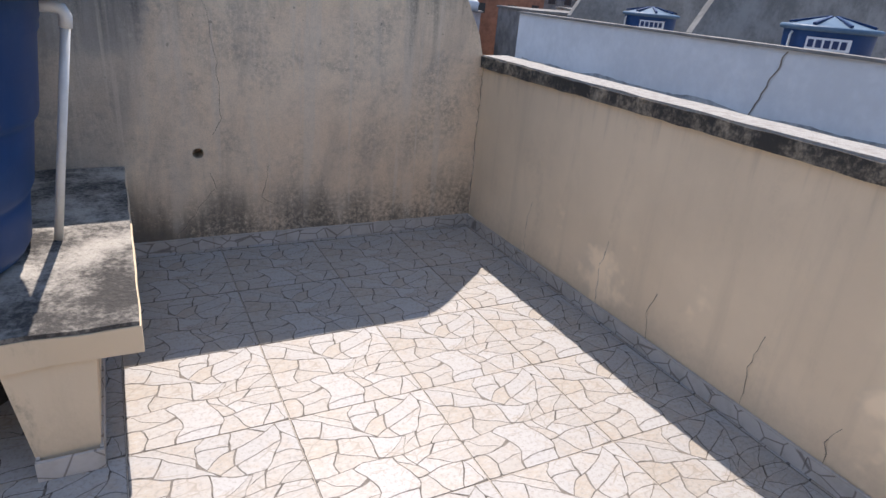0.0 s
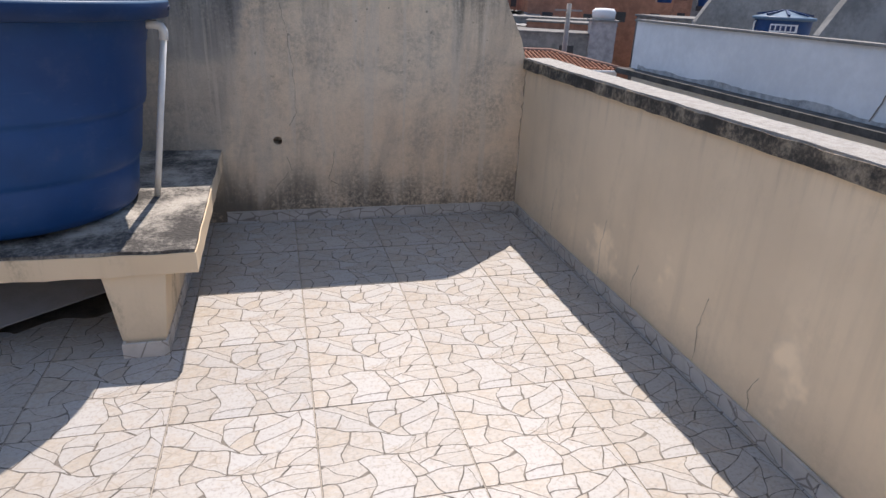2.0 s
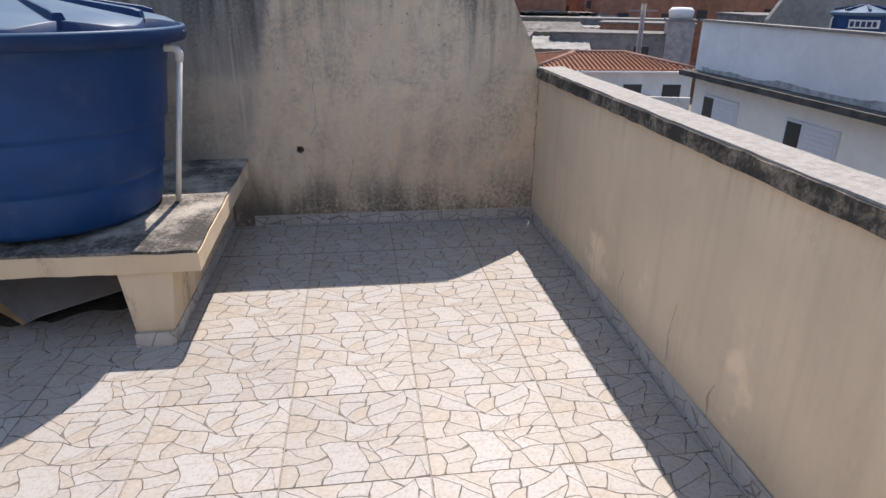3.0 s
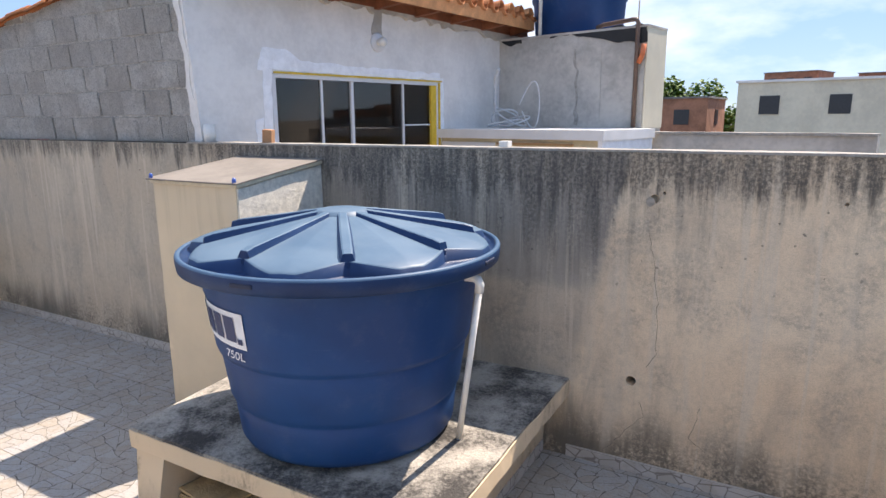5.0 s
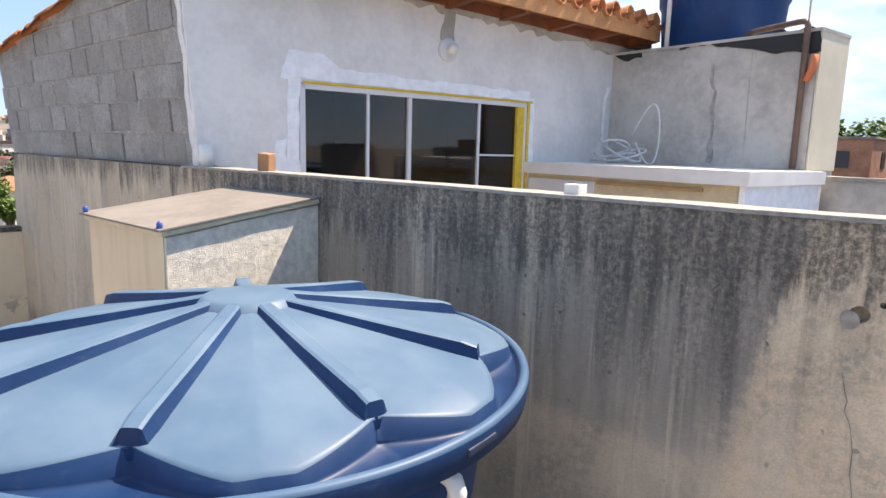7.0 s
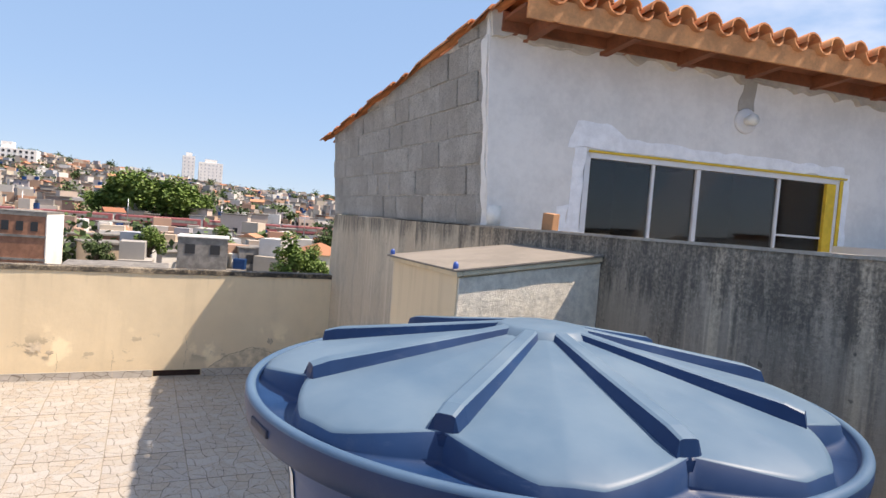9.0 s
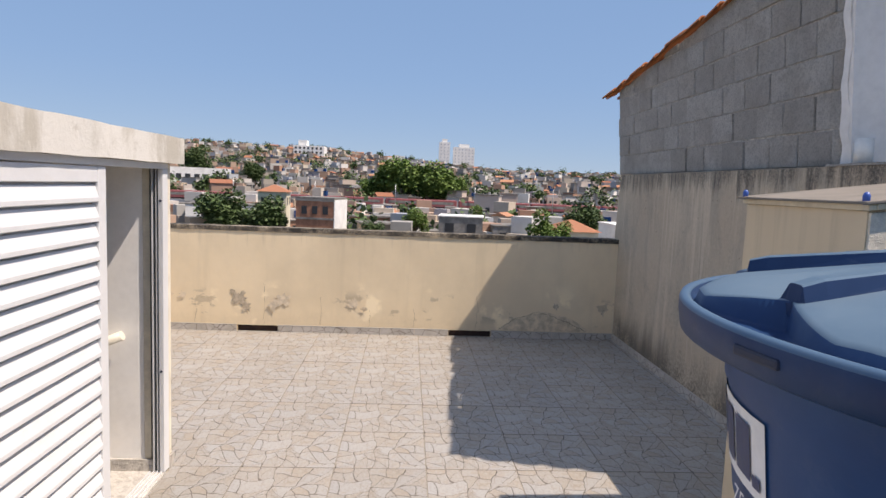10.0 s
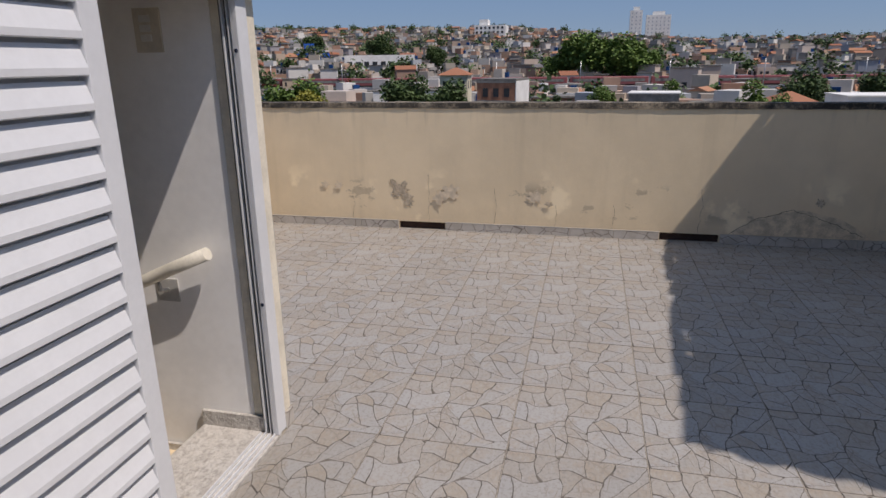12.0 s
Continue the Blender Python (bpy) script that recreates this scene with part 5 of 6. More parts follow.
for i in range(230):
    y = -13.9 + i * 0.1
    hgt = 0.05 + 0.10 * max(0.0, noise.noise(Vector((y * 0.9, 0, 2))) + 0.35) + 0.025 * noise.noise(Vector((y * 7, 0, 5)))
    cur = (bm.verts.new((6.29, y, -0.008)), bm.verts.new((6.29, y, max(0.01, hgt))))
    if prev:
        bm.faces.new((prev[0], prev[1], cur[1], cur[0]))
    prev = cur
part("damp_band", bm, plain("damp_paint", (0.42, 0.41, 0.39), 0.9, vary=0.35, scale=6), eb, "damp mould along the parapet foot")
bm = bmesh.new()
prev = None
for i in range(30):
    f = i / 29
    p = Vector((6.289, 2.55 + 0.35 * f + 0.05 * noise.noise(Vector((f * 6, 1, 0))), 0.98 - 0.95 * f))
    cur = (bm.verts.new(p + Vector((0, 0.012, 0))), bm.verts.new(p - Vector((0, 0.012, 0))))
    if prev:
        bm.faces.new((prev[0], prev[1], cur[1], cur[0]))
    prev = cur
part("crack", bm, CRACK, eb)
for y0 in (7.4, 4.6, 1.2, -2.4):
    w = thing("window", "", "")
    w.parent = eb
    boxed("frame", (6.26, 6.31, y0, y0 + 1.3, -1.5, -0.45), WHITE, w, "", 0.01)
    boxed("pane", (6.25, 6.262, y0 + 0.88, y0 + 1.25, -1.45, -0.5), WINDOW_DARK, w)
    for k in range(12):
        boxed("slat", (6.245, 6.262, y0 + 0.05, y0 + 0.84, -1.45 + 0.078 * k, -1.395 + 0.078 * k), WHITE, w)
boxed("roof_floor", (6.45, 15.0, -14.0, 9.2, -0.01, 0.0), GREY_CONC, eb)
# partition walls between the roofs, each with a sloping end
for y, x0 in ((10.6, 8.6), (5.6, 7.6), (0.4, 7.2), (-4.8, 7.2)):
    bm = bmesh.new()
    prism(bm, [(x0, 0.0), (x0 + 6.5, 0.0), (x0 + 6.5, 1.95), (x0 + 0.85, 1.95), (x0 + 0.5, 1.6), (x0 + 0.1, 1.0)], 1, y, y + 0.14)
    part("partition_wall", bm, plain("partition_render", (0.25, 0.238, 0.22), 0.95, vary=0.3, scale=1.3, bump=0.3) if y > 10 else bpy.data.materials["partition_render"], eb, "grey weathered partition wall")
plain_tank(pose(9.9, 9.0, 0.42), 0.68, 0.78, "blue water tank with a pale badge on a far roof", -128)
plain_tank(pose(8.6, 3.55, 0.45), 0.76, 0.85, "blue water tank with a pale badge on a far roof", -145)


# ---- generic far buildings ----
def building(name, label, m, w, d, h, wall, roof, cols=2, rows=1, hip=0.0, group="houses of the town"):
    """A far house: walls, a roof of its own, and openings on its two nearer faces. The origin is the middle of its base."""
    b = thing(name, label, "house", group, m)
    boxed("wall", (-w / 2, w / 2, -d / 2, d / 2, 0, h), wall, b)
    bm = bmesh.new()
    if hip:
        e = 0.35
        o = [bm.verts.new(p) for p in ((-w / 2 - e, -d / 2 - e, h), (w / 2 + e, -d / 2 - e, h), (w / 2 + e, d / 2 + e, h), (-w / 2 - e, d / 2 + e, h))]
        k = min(w, d) * 0.45
        r = [bm.verts.new((-w / 2 + k, 0, h + hip)), bm.verts.new((w / 2 - k, 0, h + hip))]
        for f in ((o[0], o[1], r[1], r[0]), (o[1], o[2], r[1]), (o[2], o[3], r[0], r[1]), (o[3], o[0], r[0]), (o[3], o[2], o[1], o[0])):
            bm.faces.new(f)
    else:
        box(bm, -w / 2 - 0.12, w / 2 + 0.12, -d / 2 - 0.12, d / 2 + 0.12, h, h + 0.14)
    part("roof", bm, roof, b)
    for r in range(rows):
        z = h - 1.9 - 2.8 * r
        for c in range(cols):
            x = -w / 2 + w * (c + 0.5) / cols
            for face in (0, 1):
                win = boxed("window", (x - 0.55, x + 0.55, -d / 2 - 0.04, -d / 2 + 0.02, z, z + 1.1), WINDOW_DARK, b) if face == 0 else boxed("window", (w / 2 - 0.02, w / 2 + 0.04, -d / 2 + d * (c + 0.5) / cols - 0.5, -d / 2 + d * (c + 0.5) / cols + 0.5, z, z + 1.1), WINDOW_DARK, b)
    return b


# north-east: hip-roofed house, grey yards, brick houses behind
hip = building("hip_roof_house", "white house with a hipped clay tile roof", pose(14.2, 35.4, -9.08, 0, 0, -5), 9.5, 7.0, 6.5, FAR_WHITE, CLAY_FAR, 4, 1, 0.66)
def tile_row(a, b):
    """One run of barrel tiles up a roof slope, each course a little wider at its lower end."""
    n = max(1, round((b - a).length / 0.5))
    pts, rad = [], []
    for k in range(n):
        pts += [a.lerp(b, k / n), a.lerp(b, (k + 0.97) / n)]
        rad += [0.098, 0.070]
    bm = bmesh.new()
    tube(bm, pts, rad, 6, False)
    part("roof_tile", bm, CLAY_FAR, hip)


for i in range(36):
    x = -4.95 + 0.283 * i
    top = min(1.0, max(0.04, min((x + 5.1) / 3.5, (5.1 - x) / 3.5)))
    tile_row(Vector((x, -3.85, 6.52)), Vector((x, -3.85 + 3.85 * top, 6.52 + 0.66 * top)))
for i in range(26):
    y = -3.6 + 0.288 * i
    top = max(0.04, 1 - abs(y) / 3.85)
    tile_row(Vector((-5.1, y, 6.52)), Vector((-5.1 + 3.5 * top, y, 6.52 + 0.66 * top)))
for a, b in (((-5.15, -3.9, 6.55), (-1.6, 0, 7.22)), ((5.15, -3.9, 6.55), (1.6, 0, 7.22)), ((-1.6, 0, 7.22), (1.6, 0, 7.22)), ((-5.15, 3.9, 6.55), (-1.6, 0, 7.22))):
    bm = bmesh.new()
    tube(bm, [a, b], 0.14, 8)
    part("ridge_cap", bm, plain("ridge_mortar", (0.25, 0.14, 0.10), 0.9, vary=0.3, scale=4) if "ridge_mortar" not in bpy.data.materials else bpy.data.materials["ridge_mortar"], hip)
boxed("gutter", (-5.2, 5.2, -3.98, -3.86, 6.40, 6.50), FAR_WHITE, hip)
boxed("porch", (-0.5, 1.9, -4.4, -3.5, 3.9, 4.6), FAR_WHITE, hip)
boxed("porch_roof", (-0.8, 2.2, -4.7, -3.5, 5.0, 5.1), CLAY_FAR, hip)
building("yard_building", "long grey rendered building with a flat roof", pose(14.0, 55.0, -9, 0, 0, -18), 30, 3, 8.5, GREY_CONC, GREY_CONC, 0, 0)
building("shed", "low shed with a grey fibre cement roof", pose(6.0, 45.0, -9, 0, 0, -18), 12, 7, 7.6, GREY_CONC, ASBESTOS, 2, 1)
building("shed", "low shed with a grey fibre cement roof", pose(19.0, 46.0, -9, 0, 0, -18), 9, 6, 7.75, GREY_CONC, ASBESTOS, 2, 1)
tw = building("grey_tower", "grey rendered water tower with a pale round tank", pose(22.8, 42.0, -9, 0, 0, -20), 1.9, 1.9, 8.8, plain("tower_render", (0.40, 0.37, 0.36), 0.95, vary=0.25, scale=2), GREY_CONC, 0, 0)
bm = bmesh.new()
lathe(bm, [(0.0, 8.94), (0.85, 8.94), (0.9, 9.5), (0.7, 9.72), (0.0, 9.75)], 20)
part("round_tank", bm, FAR_WHITE, tw, "pale round tank")
pole = thing("utility_pole", "grey concrete utility pole with a cross arm", "pole", m=pose(18.0, 38.0, -9))
bm = bmesh.new()
tube(bm, [(0, 0, 0), (0, 0, 10.0)], [0.22, 0.16], 8)
part("post", bm, GREY_CONC, pole)
boxed("cross_arm", (-1.0, 1.0, -0.06, 0.06, 9.5, 9.62), GREY_CONC, pole)
yard = tagged(boxed("yard_wall", (-1.6, 2.6, -0.1, 0.1, 0, 5.35), mouldy_cement_material("peeling_yard_wall", (0.60, 0.57, 0.53), (0.20, 0.185, 0.165), 0.30, 0.50, 5.0), None, "", 0.0, pose(14.4, 29.0, -9, 0, 0, -14)), "peeling pale yard wall streaked with black mould", "wall")
SHEET_MIX = (ASBESTOS, GREY_CONC, plain("old_zinc", (0.24, 0.235, 0.225), 0.8, vary=0.3, scale=1.0), plain("dark_sheet", (0.12, 0.11, 0.10), 0.9, vary=0.4, scale=1.0))


def low_roof(m, w, d, h, pitch, wall, sheet):
    """A small shed under one slanting corrugated sheet."""
    b = thing("shed", "small shed under a slanting corrugated sheet roof", "shed", "sheds behind the hipped house", m)
    boxed("wall", (-w / 2, w / 2, -d / 2, d / 2, 0, h), wall, b)
    bm = bmesh.new()
    k = int(w / 0.3)
    line = [(-w / 2 - 0.2 + (w + 0.4) * q / k, 0.05 if q % 2 else 0.0) for q in range(k + 1)]
    prism(bm, line + [(x, z - 0.03) for x, z in reversed(line)], 1, -d / 2 - 0.3, d / 2 + 0.3)
    bm.transform(Matrix.Translation((0, 0, h + 0.05 + abs(pitch) * d / 2)) @ Matrix.Rotation(pitch, 4, "X"))
    part("sheet_roof", bm, sheet, b)
    boxed("doorway", (-w / 6, w / 6, -d / 2 - 0.04, -d / 2, h - 1.9, h - 0.3), WINDOW_DARK, b)


rnd = random.Random(8)
for i in range(26):
    y = rnd.uniform(41, 68)
    x = rnd.uniform(2, 15) + (y - 40) * 0.55
    low_roof(pose(x, y, -9, 0, 0, -20 + rnd.uniform(-12, 12)), rnd.uniform(3, 6.5), rnd.uniform(3, 5), 6.9 + (y - 40) * 0.055 + rnd.uniform(-0.4, 0.6), rnd.uniform(-0.16, 0.16), rnd.choice((GREY_CONC, BRICK_FAR, FAR_CREAM, GREY_CONC)), rnd.choice(SHEET_MIX))
rnd = random.Random(21)
for i in range(14):
    x, y = 2 + 5.2 * i + rnd.uniform(-2, 2), 78 + rnd.uniform(-10, 14) - i * 1.8
    building("brick_house", "unplastered brick house with a flat roof", pose(x, y, -9, 0, 0, -20 + rnd.uniform(-8, 8)), rnd.uniform(6, 9), rnd.uniform(6, 9), rnd.uniform(10.0, 13.2), rnd.choice((BRICK_FAR, BRICK_FAR, GREY_CONC, FAR_CREAM)), rnd.choice((ASBESTOS, GREY_CONC, BRICK_FAR)), 2, 2)
for i in range(8):
    plain_tank(pose(8 + 4.3 * i + rnd.uniform(-1, 1), 60 + rnd.uniform(-8, 14), 0.6 + rnd.uniform(-0.4, 1.2)), 0.8, 1.0, "blue water tank on a distant roof")
for i in range(16):
    x, y = -2 + 6.2 * i + rnd.uniform(-1, 1), 104 + rnd.uniform(-6, 10) - i * 1.5
    building("brick_house", "unplastered brick house with a flat roof", pose(x, y, -9, 0, 0, -20 + rnd.uniform(-8, 8)), rnd.uniform(7, 9), rnd.uniform(6, 9), rnd.uniform(14.0, 17.5), rnd.choice((BRICK_FAR, BRICK_FAR, GREY_CONC)), rnd.choice((ASBESTOS, GREY_CONC, BRICK_FAR)), 3, 3)
for i in range(7):
    x, y = 24 + 4.5 * i, 40 + rnd.uniform(-6, 10)
    building("grey_house", "grey rendered house with a fibre cement roof", pose(x, y, -9, 0, 0, rnd.uniform(-30, -10)), rnd.uniform(6, 9), rnd.uniform(6, 9), rnd.uniform(7.6, 9.6), rnd.choice((GREY_CONC, FAR_CREAM, BRICK_FAR)), rnd.choice((ASBESTOS, CLAY_FAR)), 2, 1)
for x, y, w, d, h, mt in ((3.5, 22, 6, 5, 6.2, GREY_CONC), (26, 30, 7, 6, 8.0, GREY_CONC)):
    building("shed", "low shed with a grey fibre cement roof", pose(x, y, -9, 0, 0, -20), w, d, h, mt, ASBESTOS, 2, 1)
# north: cream block, brick houses
building("cream_building", "cream building with slatted vents and roof clutter", pose(1.4, 44, -9, 0, 0, -6), 11, 8, 12.9, FAR_CREAM, FAR_WHITE, 3, 1)
for x, y, w, h, mt in ((-8.4, 50, 3.6, 12.2, BRICK_FAR), (-11.8, 52, 3.4, 11.2, BRICK_FAR), (-16, 56, 6, 10.4, BRICK_FAR), (6.5, 60, 9, 12.0, BRICK_FAR)):
    building("brick_house", "unplastered brick house with a flat roof", pose(x, y, -9, 0, 0, -6), w, 6, h, mt, GREY_CONC, 1, 2)


# ---- trees ----
def tree(m, height, spread, leaves, material, seed, label, clumps=14):
    """A trunk with limbs and a crown of many small leaf cards in uneven clumps."""
    rnd = random.Random(seed)
    t = thing("tree", label, "tree", "trees of the valley", m)
    bm = bmesh.new()
    tube(bm, [(0, 0, 0), (0.1, 0, height * 0.3), (0, 0.1, height * 0.6)], [height * 0.035, height * 0.028, height * 0.014], 8)
    cs = []
    for k in range(clumps):
        a, q = rnd.uniform(0, 2 * math.pi), math.sqrt(rnd.uniform(0.0, 1))
        c = Vector((spread * 0.72 * q * math.cos(a), spread * 0.72 * q * math.sin(a), height * (0.48 + 0.42 * rnd.random() * (1.15 - q * 0.6))))
        cs.append((c, spread * rnd.uniform(0.28, 0.48)))
        tube(bm, [(0, 0, height * rnd.uniform(0.25, 0.5)), c * 0.55 + Vector((0, 0, height * 0.2)), c], [height * 0.014, height * 0.009, height * 0.004], 5)
    part("trunk", bm, BARK, t)
    vs, fs = [], []
    s = spread * 0.055
    for i in range(leaves):
        c, r = cs[i % len(cs)]
        d = Vector((rnd.gauss(0, 1), rnd.gauss(0, 1), rnd.gauss(0, 0.75))).normalized() * r * rnd.uniform(0.55, 1.08)
        p = c + d
        a = Vector((rnd.uniform(-1, 1), rnd.uniform(-1, 1), rnd.uniform(-0.5, 0.5))).normalized() * s * rnd.uniform(0.6, 1.4)
        b = a.cross(Vector((rnd.uniform(-1, 1), rnd.uniform(-1, 1), 1))).normalized() * a.length * 0.8
        n = len(vs)
        vs += [p - a, p + b, p + a, p - b]
        fs.append((n, n + 1, n + 2, n + 3))
    me = bpy.data.meshes.new("crown")
    me.from_pydata([tuple(v) for v in vs], [], fs)
    me.materials.append(material)
    c = new("crown", me)
    c.parent = t
    return t


tree(pose(-13.5, 66, -9), 15.6, 4.6, 9000, LEAF, 3, "broad green tree above the far roofs")
tree(pose(-9.0, 70, -9), 15.0, 4.2, 8000, LEAF, 4, "broad green tree above the far roofs")

# ---- the valley to the west: ground, railway, town on the hill ----


def land(x, y):
    """Height of the ground."""
    d = math.hypot(x, y)
    a = math.degrees(math.atan2(y, -x))
    k = max(0.0, min(1.0, (75 - abs(a + 10)) / 30)) if x < 0 else 0.0
    ridge = 29 - 14 * max(0.0, min(1.0, (a + 8) / 16))
    f = max(0.0, min(1.0, (d - 210) / 380))
    g = max(0.0, min(1.0, (d - 640) / 500))
    return -9.0 + k * ((ridge + 4) * (f ** 1.15)) * (1 - 0.6 * g)


bm = bmesh.new()
radii = [0.0, 30, 60, 100, 150, 200, 240, 280, 330, 380, 440, 500, 560, 620, 700, 800, 1000, 1400, 2000, 3000, 4500]
prev = None
for r in radii:
    ring = [bm.verts.new((r * math.cos(2 * math.pi * k / 90), r * math.sin(2 * math.pi * k / 90), land(r * math.cos(2 * math.pi * k / 90), r * math.sin(2 * math.pi * k / 90)))) for k in range(90)] if r else [bm.verts.new((0, 0, -9))] * 90
    if prev:
        for k in range(90):
            n = (k + 1) % 90
            bm.faces.new((prev[k], ring[k], ring[n]) if prev[0] is prev[1] else (prev[k], ring[k], ring[n], prev[n])).smooth = True
    prev = ring
setting("ground", bm, GROUND, "brown-grey ground of the valley and hill")
bm = bmesh.new()
prev = None
for i in range(80):
    a = radians(-70 + 140 * i / 79)
    r = 1900
    h = 36 + 26 * noise.noise(Vector((a * 5, 3, 0))) + 8 * noise.noise(Vector((a * 30, 1, 0)))
    cur = (bm.verts.new((-r * math.cos(a), r * math.sin(a), -20)), bm.verts.new((-r * math.cos(a), r * math.sin(a), h)), bm.verts.new((-(r + 500) * math.cos(a), (r + 500) * math.sin(a), -20)))
    if prev:
        bm.faces.new((prev[0], cur[0], cur[1], prev[1]))
        bm.faces.new((prev[1], cur[1], cur[2], prev[2]))
    prev = cur
setting("backdrop", bm, HILL, "wooded hills on the horizon")


class Pile:
    """Collects boxes and roofs of a whole town into a few meshes."""

    def __init__(self):
        self.v, self.f = [], []

    def box(self, m, x0, x1, y0, y1, z0, z1):
        n = len(self.v)
        self.v += [tuple(m @ Vector(p)) for p in ((x0, y0, z0), (x1, y0, z0), (x1, y1, z0), (x0, y1, z0), (x0, y0, z1), (x1, y0, z1), (x1, y1, z1), (x0, y1, z1))]
        self.f += [tuple(n + k for k in q) for q in ((0, 1, 5, 4), (1, 2, 6, 5), (2, 3, 7, 6), (3, 0, 4, 7), (4, 5, 6, 7))]

    def hip(self, m, w, d, z, h):
        n = len(self.v)
        self.v += [tuple(m @ Vector(p)) for p in ((-w / 2, -d / 2, z), (w / 2, -d / 2, z), (w / 2, d / 2, z), (-w / 2, d / 2, z), (0, -d / 2, z + h), (0, d / 2, z + h))]
        self.f += [(n, n + 1, n + 4), (n + 1, n + 2, n + 5, n + 4), (n + 2, n + 3, n + 5), (n + 3, n, n + 4, n + 5)]

    def ob(self, name, material, parent):
        me = bpy.data.meshes.new(name)
        me.from_pydata(self.v, [], self.f)
        me.materials.append(material)
        o = new(name, me)
        o.parent = parent
        return tagged(o, kind="stuff")


town = thing("hillside_town", "dense hillside town of small pale, grey and brick houses", "town", kind="stuff")
walls, clay, sheet, glassy, tanks = Pile(), Pile(), Pile(), Pile(), Pile()
rnd = random.Random(77)
for i in range(6800):
    d = 60 + 570 * math.sqrt(rnd.random()) if i > 25 else rnd.uniform(60, 170)
    if 175 < d < 212:
        continue
    a = radians(rnd.uniform(-48, 36))
    x, y = -d * math.cos(a), d * math.sin(a)
    z = land(x, y)
    w, dp, h = rnd.uniform(2.8, 5.8), rnd.uniform(3.2, 6.8), rnd.choice((2.9, 3.2, 5.4, 5.8, 6.2, 8.2))
    if d < 170:
        h = min(h, rnd.choice((2.6, 3.2, 3.6, 4.6)))
    if d > 560:
        h = min(h, 6)
    m = Matrix.Translation((x, y, z)) @ Matrix.Rotation(-a + rnd.choice((0, 0.35, -0.3, 1.2)) + rnd.uniform(-0.2, 0.2), 4, "Z")
    walls.box(m, -w / 2, w / 2, -dp / 2, dp / 2, -3, h)
    k = rnd.random()
    if k < 0.08:
        clay.hip(m, w + 0.8, dp + 0.8, h, rnd.uniform(0.7, 1.4))
    elif k < 0.55:
        sheet.box(m, -w / 2 - 0.3, w / 2 + 0.3, -dp / 2 - 0.3, dp / 2 + 0.3, h, h + 0.25)
    else:
        walls.box(m, -w / 2, w / 4, -dp / 2, dp / 4, h, h + rnd.uniform(1.0, 2.6))
    for s in range(int(h / 2.8)):
        for q in range(rnd.choice((1, 2, 3))):
            yy = -dp / 2 + dp * (q + 0.5) / 3 + 0.3
            ww = rnd.uniform(0.6, 1.3)
            glassy.box(m, w / 2 - 0.05, w / 2 + 0.06, yy - ww / 2, yy + ww / 2, 0.9 + 2.8 * s, 2.1 + 2.8 * s)
            xx = -w / 2 + w * (q + 0.5) / 3
            glassy.box(m, xx - ww / 2, xx + ww / 2, -dp / 2 - 0.06, -dp / 2 + 0.05, 0.9 + 2.8 * s, 2.1 + 2.8 * s)
    if rnd.random() < 0.1:
        tanks.box(m, 0.2, 1.6, 0.2, 1.6, h + 0.2, h + 1.5)
walls.ob("town_walls", TOWN, town)
clay.ob("town_tile_roofs", CLAY_FAR, town)
sheet.ob("town_sheet_roofs", ASBESTOS, town)
glassy.ob("town_windows", WINDOW_DARK, town)
tanks.ob("town_tanks", TANK, town)

# scattered trees of the town, one mass
vs, fs = [], []
rnd = random.Random(31)
for i in range(760):
    d = 80 + 560 * math.sqrt(rnd.random())
    a = radians(rnd.uniform(-48, 36))
    if 180 < d < 205:
        continue
    c = Vector((-d * math.cos(a), d * math.sin(a), 0))
    c.z = land(c.x, c.y) + (rnd.uniform(3.0, 8.5) if d > 200 else rnd.uniform(1.5, 4.0))
    r = rnd.uniform(1.8, 4.2)
    for k in range(170):
        p = c + Vector((rnd.gauss(0, 1), rnd.gauss(0, 1), rnd.gauss(0, 0.8))) * r * 0.5
        q = Vector((rnd.uniform(-1, 1), rnd.uniform(-1, 1), rnd.uniform(-1, 1))).normalized() * rnd.uniform(0.35, 0.75)
        w = q.cross(Vector((rnd.uniform(-1, 1), rnd.uniform(-1, 1), 1))).normalized() * 0.5
        n = len(vs)
        vs += [tuple(p - q), tuple(p + w), tuple(p + q), tuple(p - w)]
        fs.append((n, n + 1, n + 2, n + 3))
me = bpy.data.meshes.new("town_trees")
me.from_pydata(vs, [], fs)
me.materials.append(LEAF_DARK)
tagged(new("town_trees", me), "scattered dark green trees among the houses", "trees", kind="stuff")

# landmarks
FAR_PANE = plain("hazy_pane", (0.42, 0.44, 0.48), 0.4)
for x, y, w, d, h in ((-602, 31, 9, 10, 2), (-606, 50, 9, 20, -2)):
    b = thing("high_rise", "pale apartment tower on the far ridge", "apartment tower", "towers on the ridge", pose(x, y, land(x, y) - 4))
    h += 40 - (land(x, y) - 4)
    boxed("wall", (-w / 2, w / 2, -d / 2, d / 2, 0, h), FAR_WHITE, b)
    boxed("roof_house", (-w / 4, w / 4, -d / 4, d / 4, h, h + 3), FAR_WHITE, b)
    for fl in range(10):
        for c in range(int(d / 3.3)):
            yy = -d / 2 + 1.7 + 3.3 * c
            boxed("window", (w / 2, w / 2 + 0.1, yy - 0.5, yy + 0.5, h - 3 - 3 * fl, h - 1.8 - 3 * fl), FAR_PANE, b)
b = thing("white_block", "white apartment block among the houses", "apartment block", m=pose(-470, -75, land(-470, -75)))
boxed("wall", (-8, 8, -11, 11, 0, 13), FAR_WHITE, b)
boxed("wall", (-5, 5, -8, -2, 13, 17), FAR_WHITE, b)
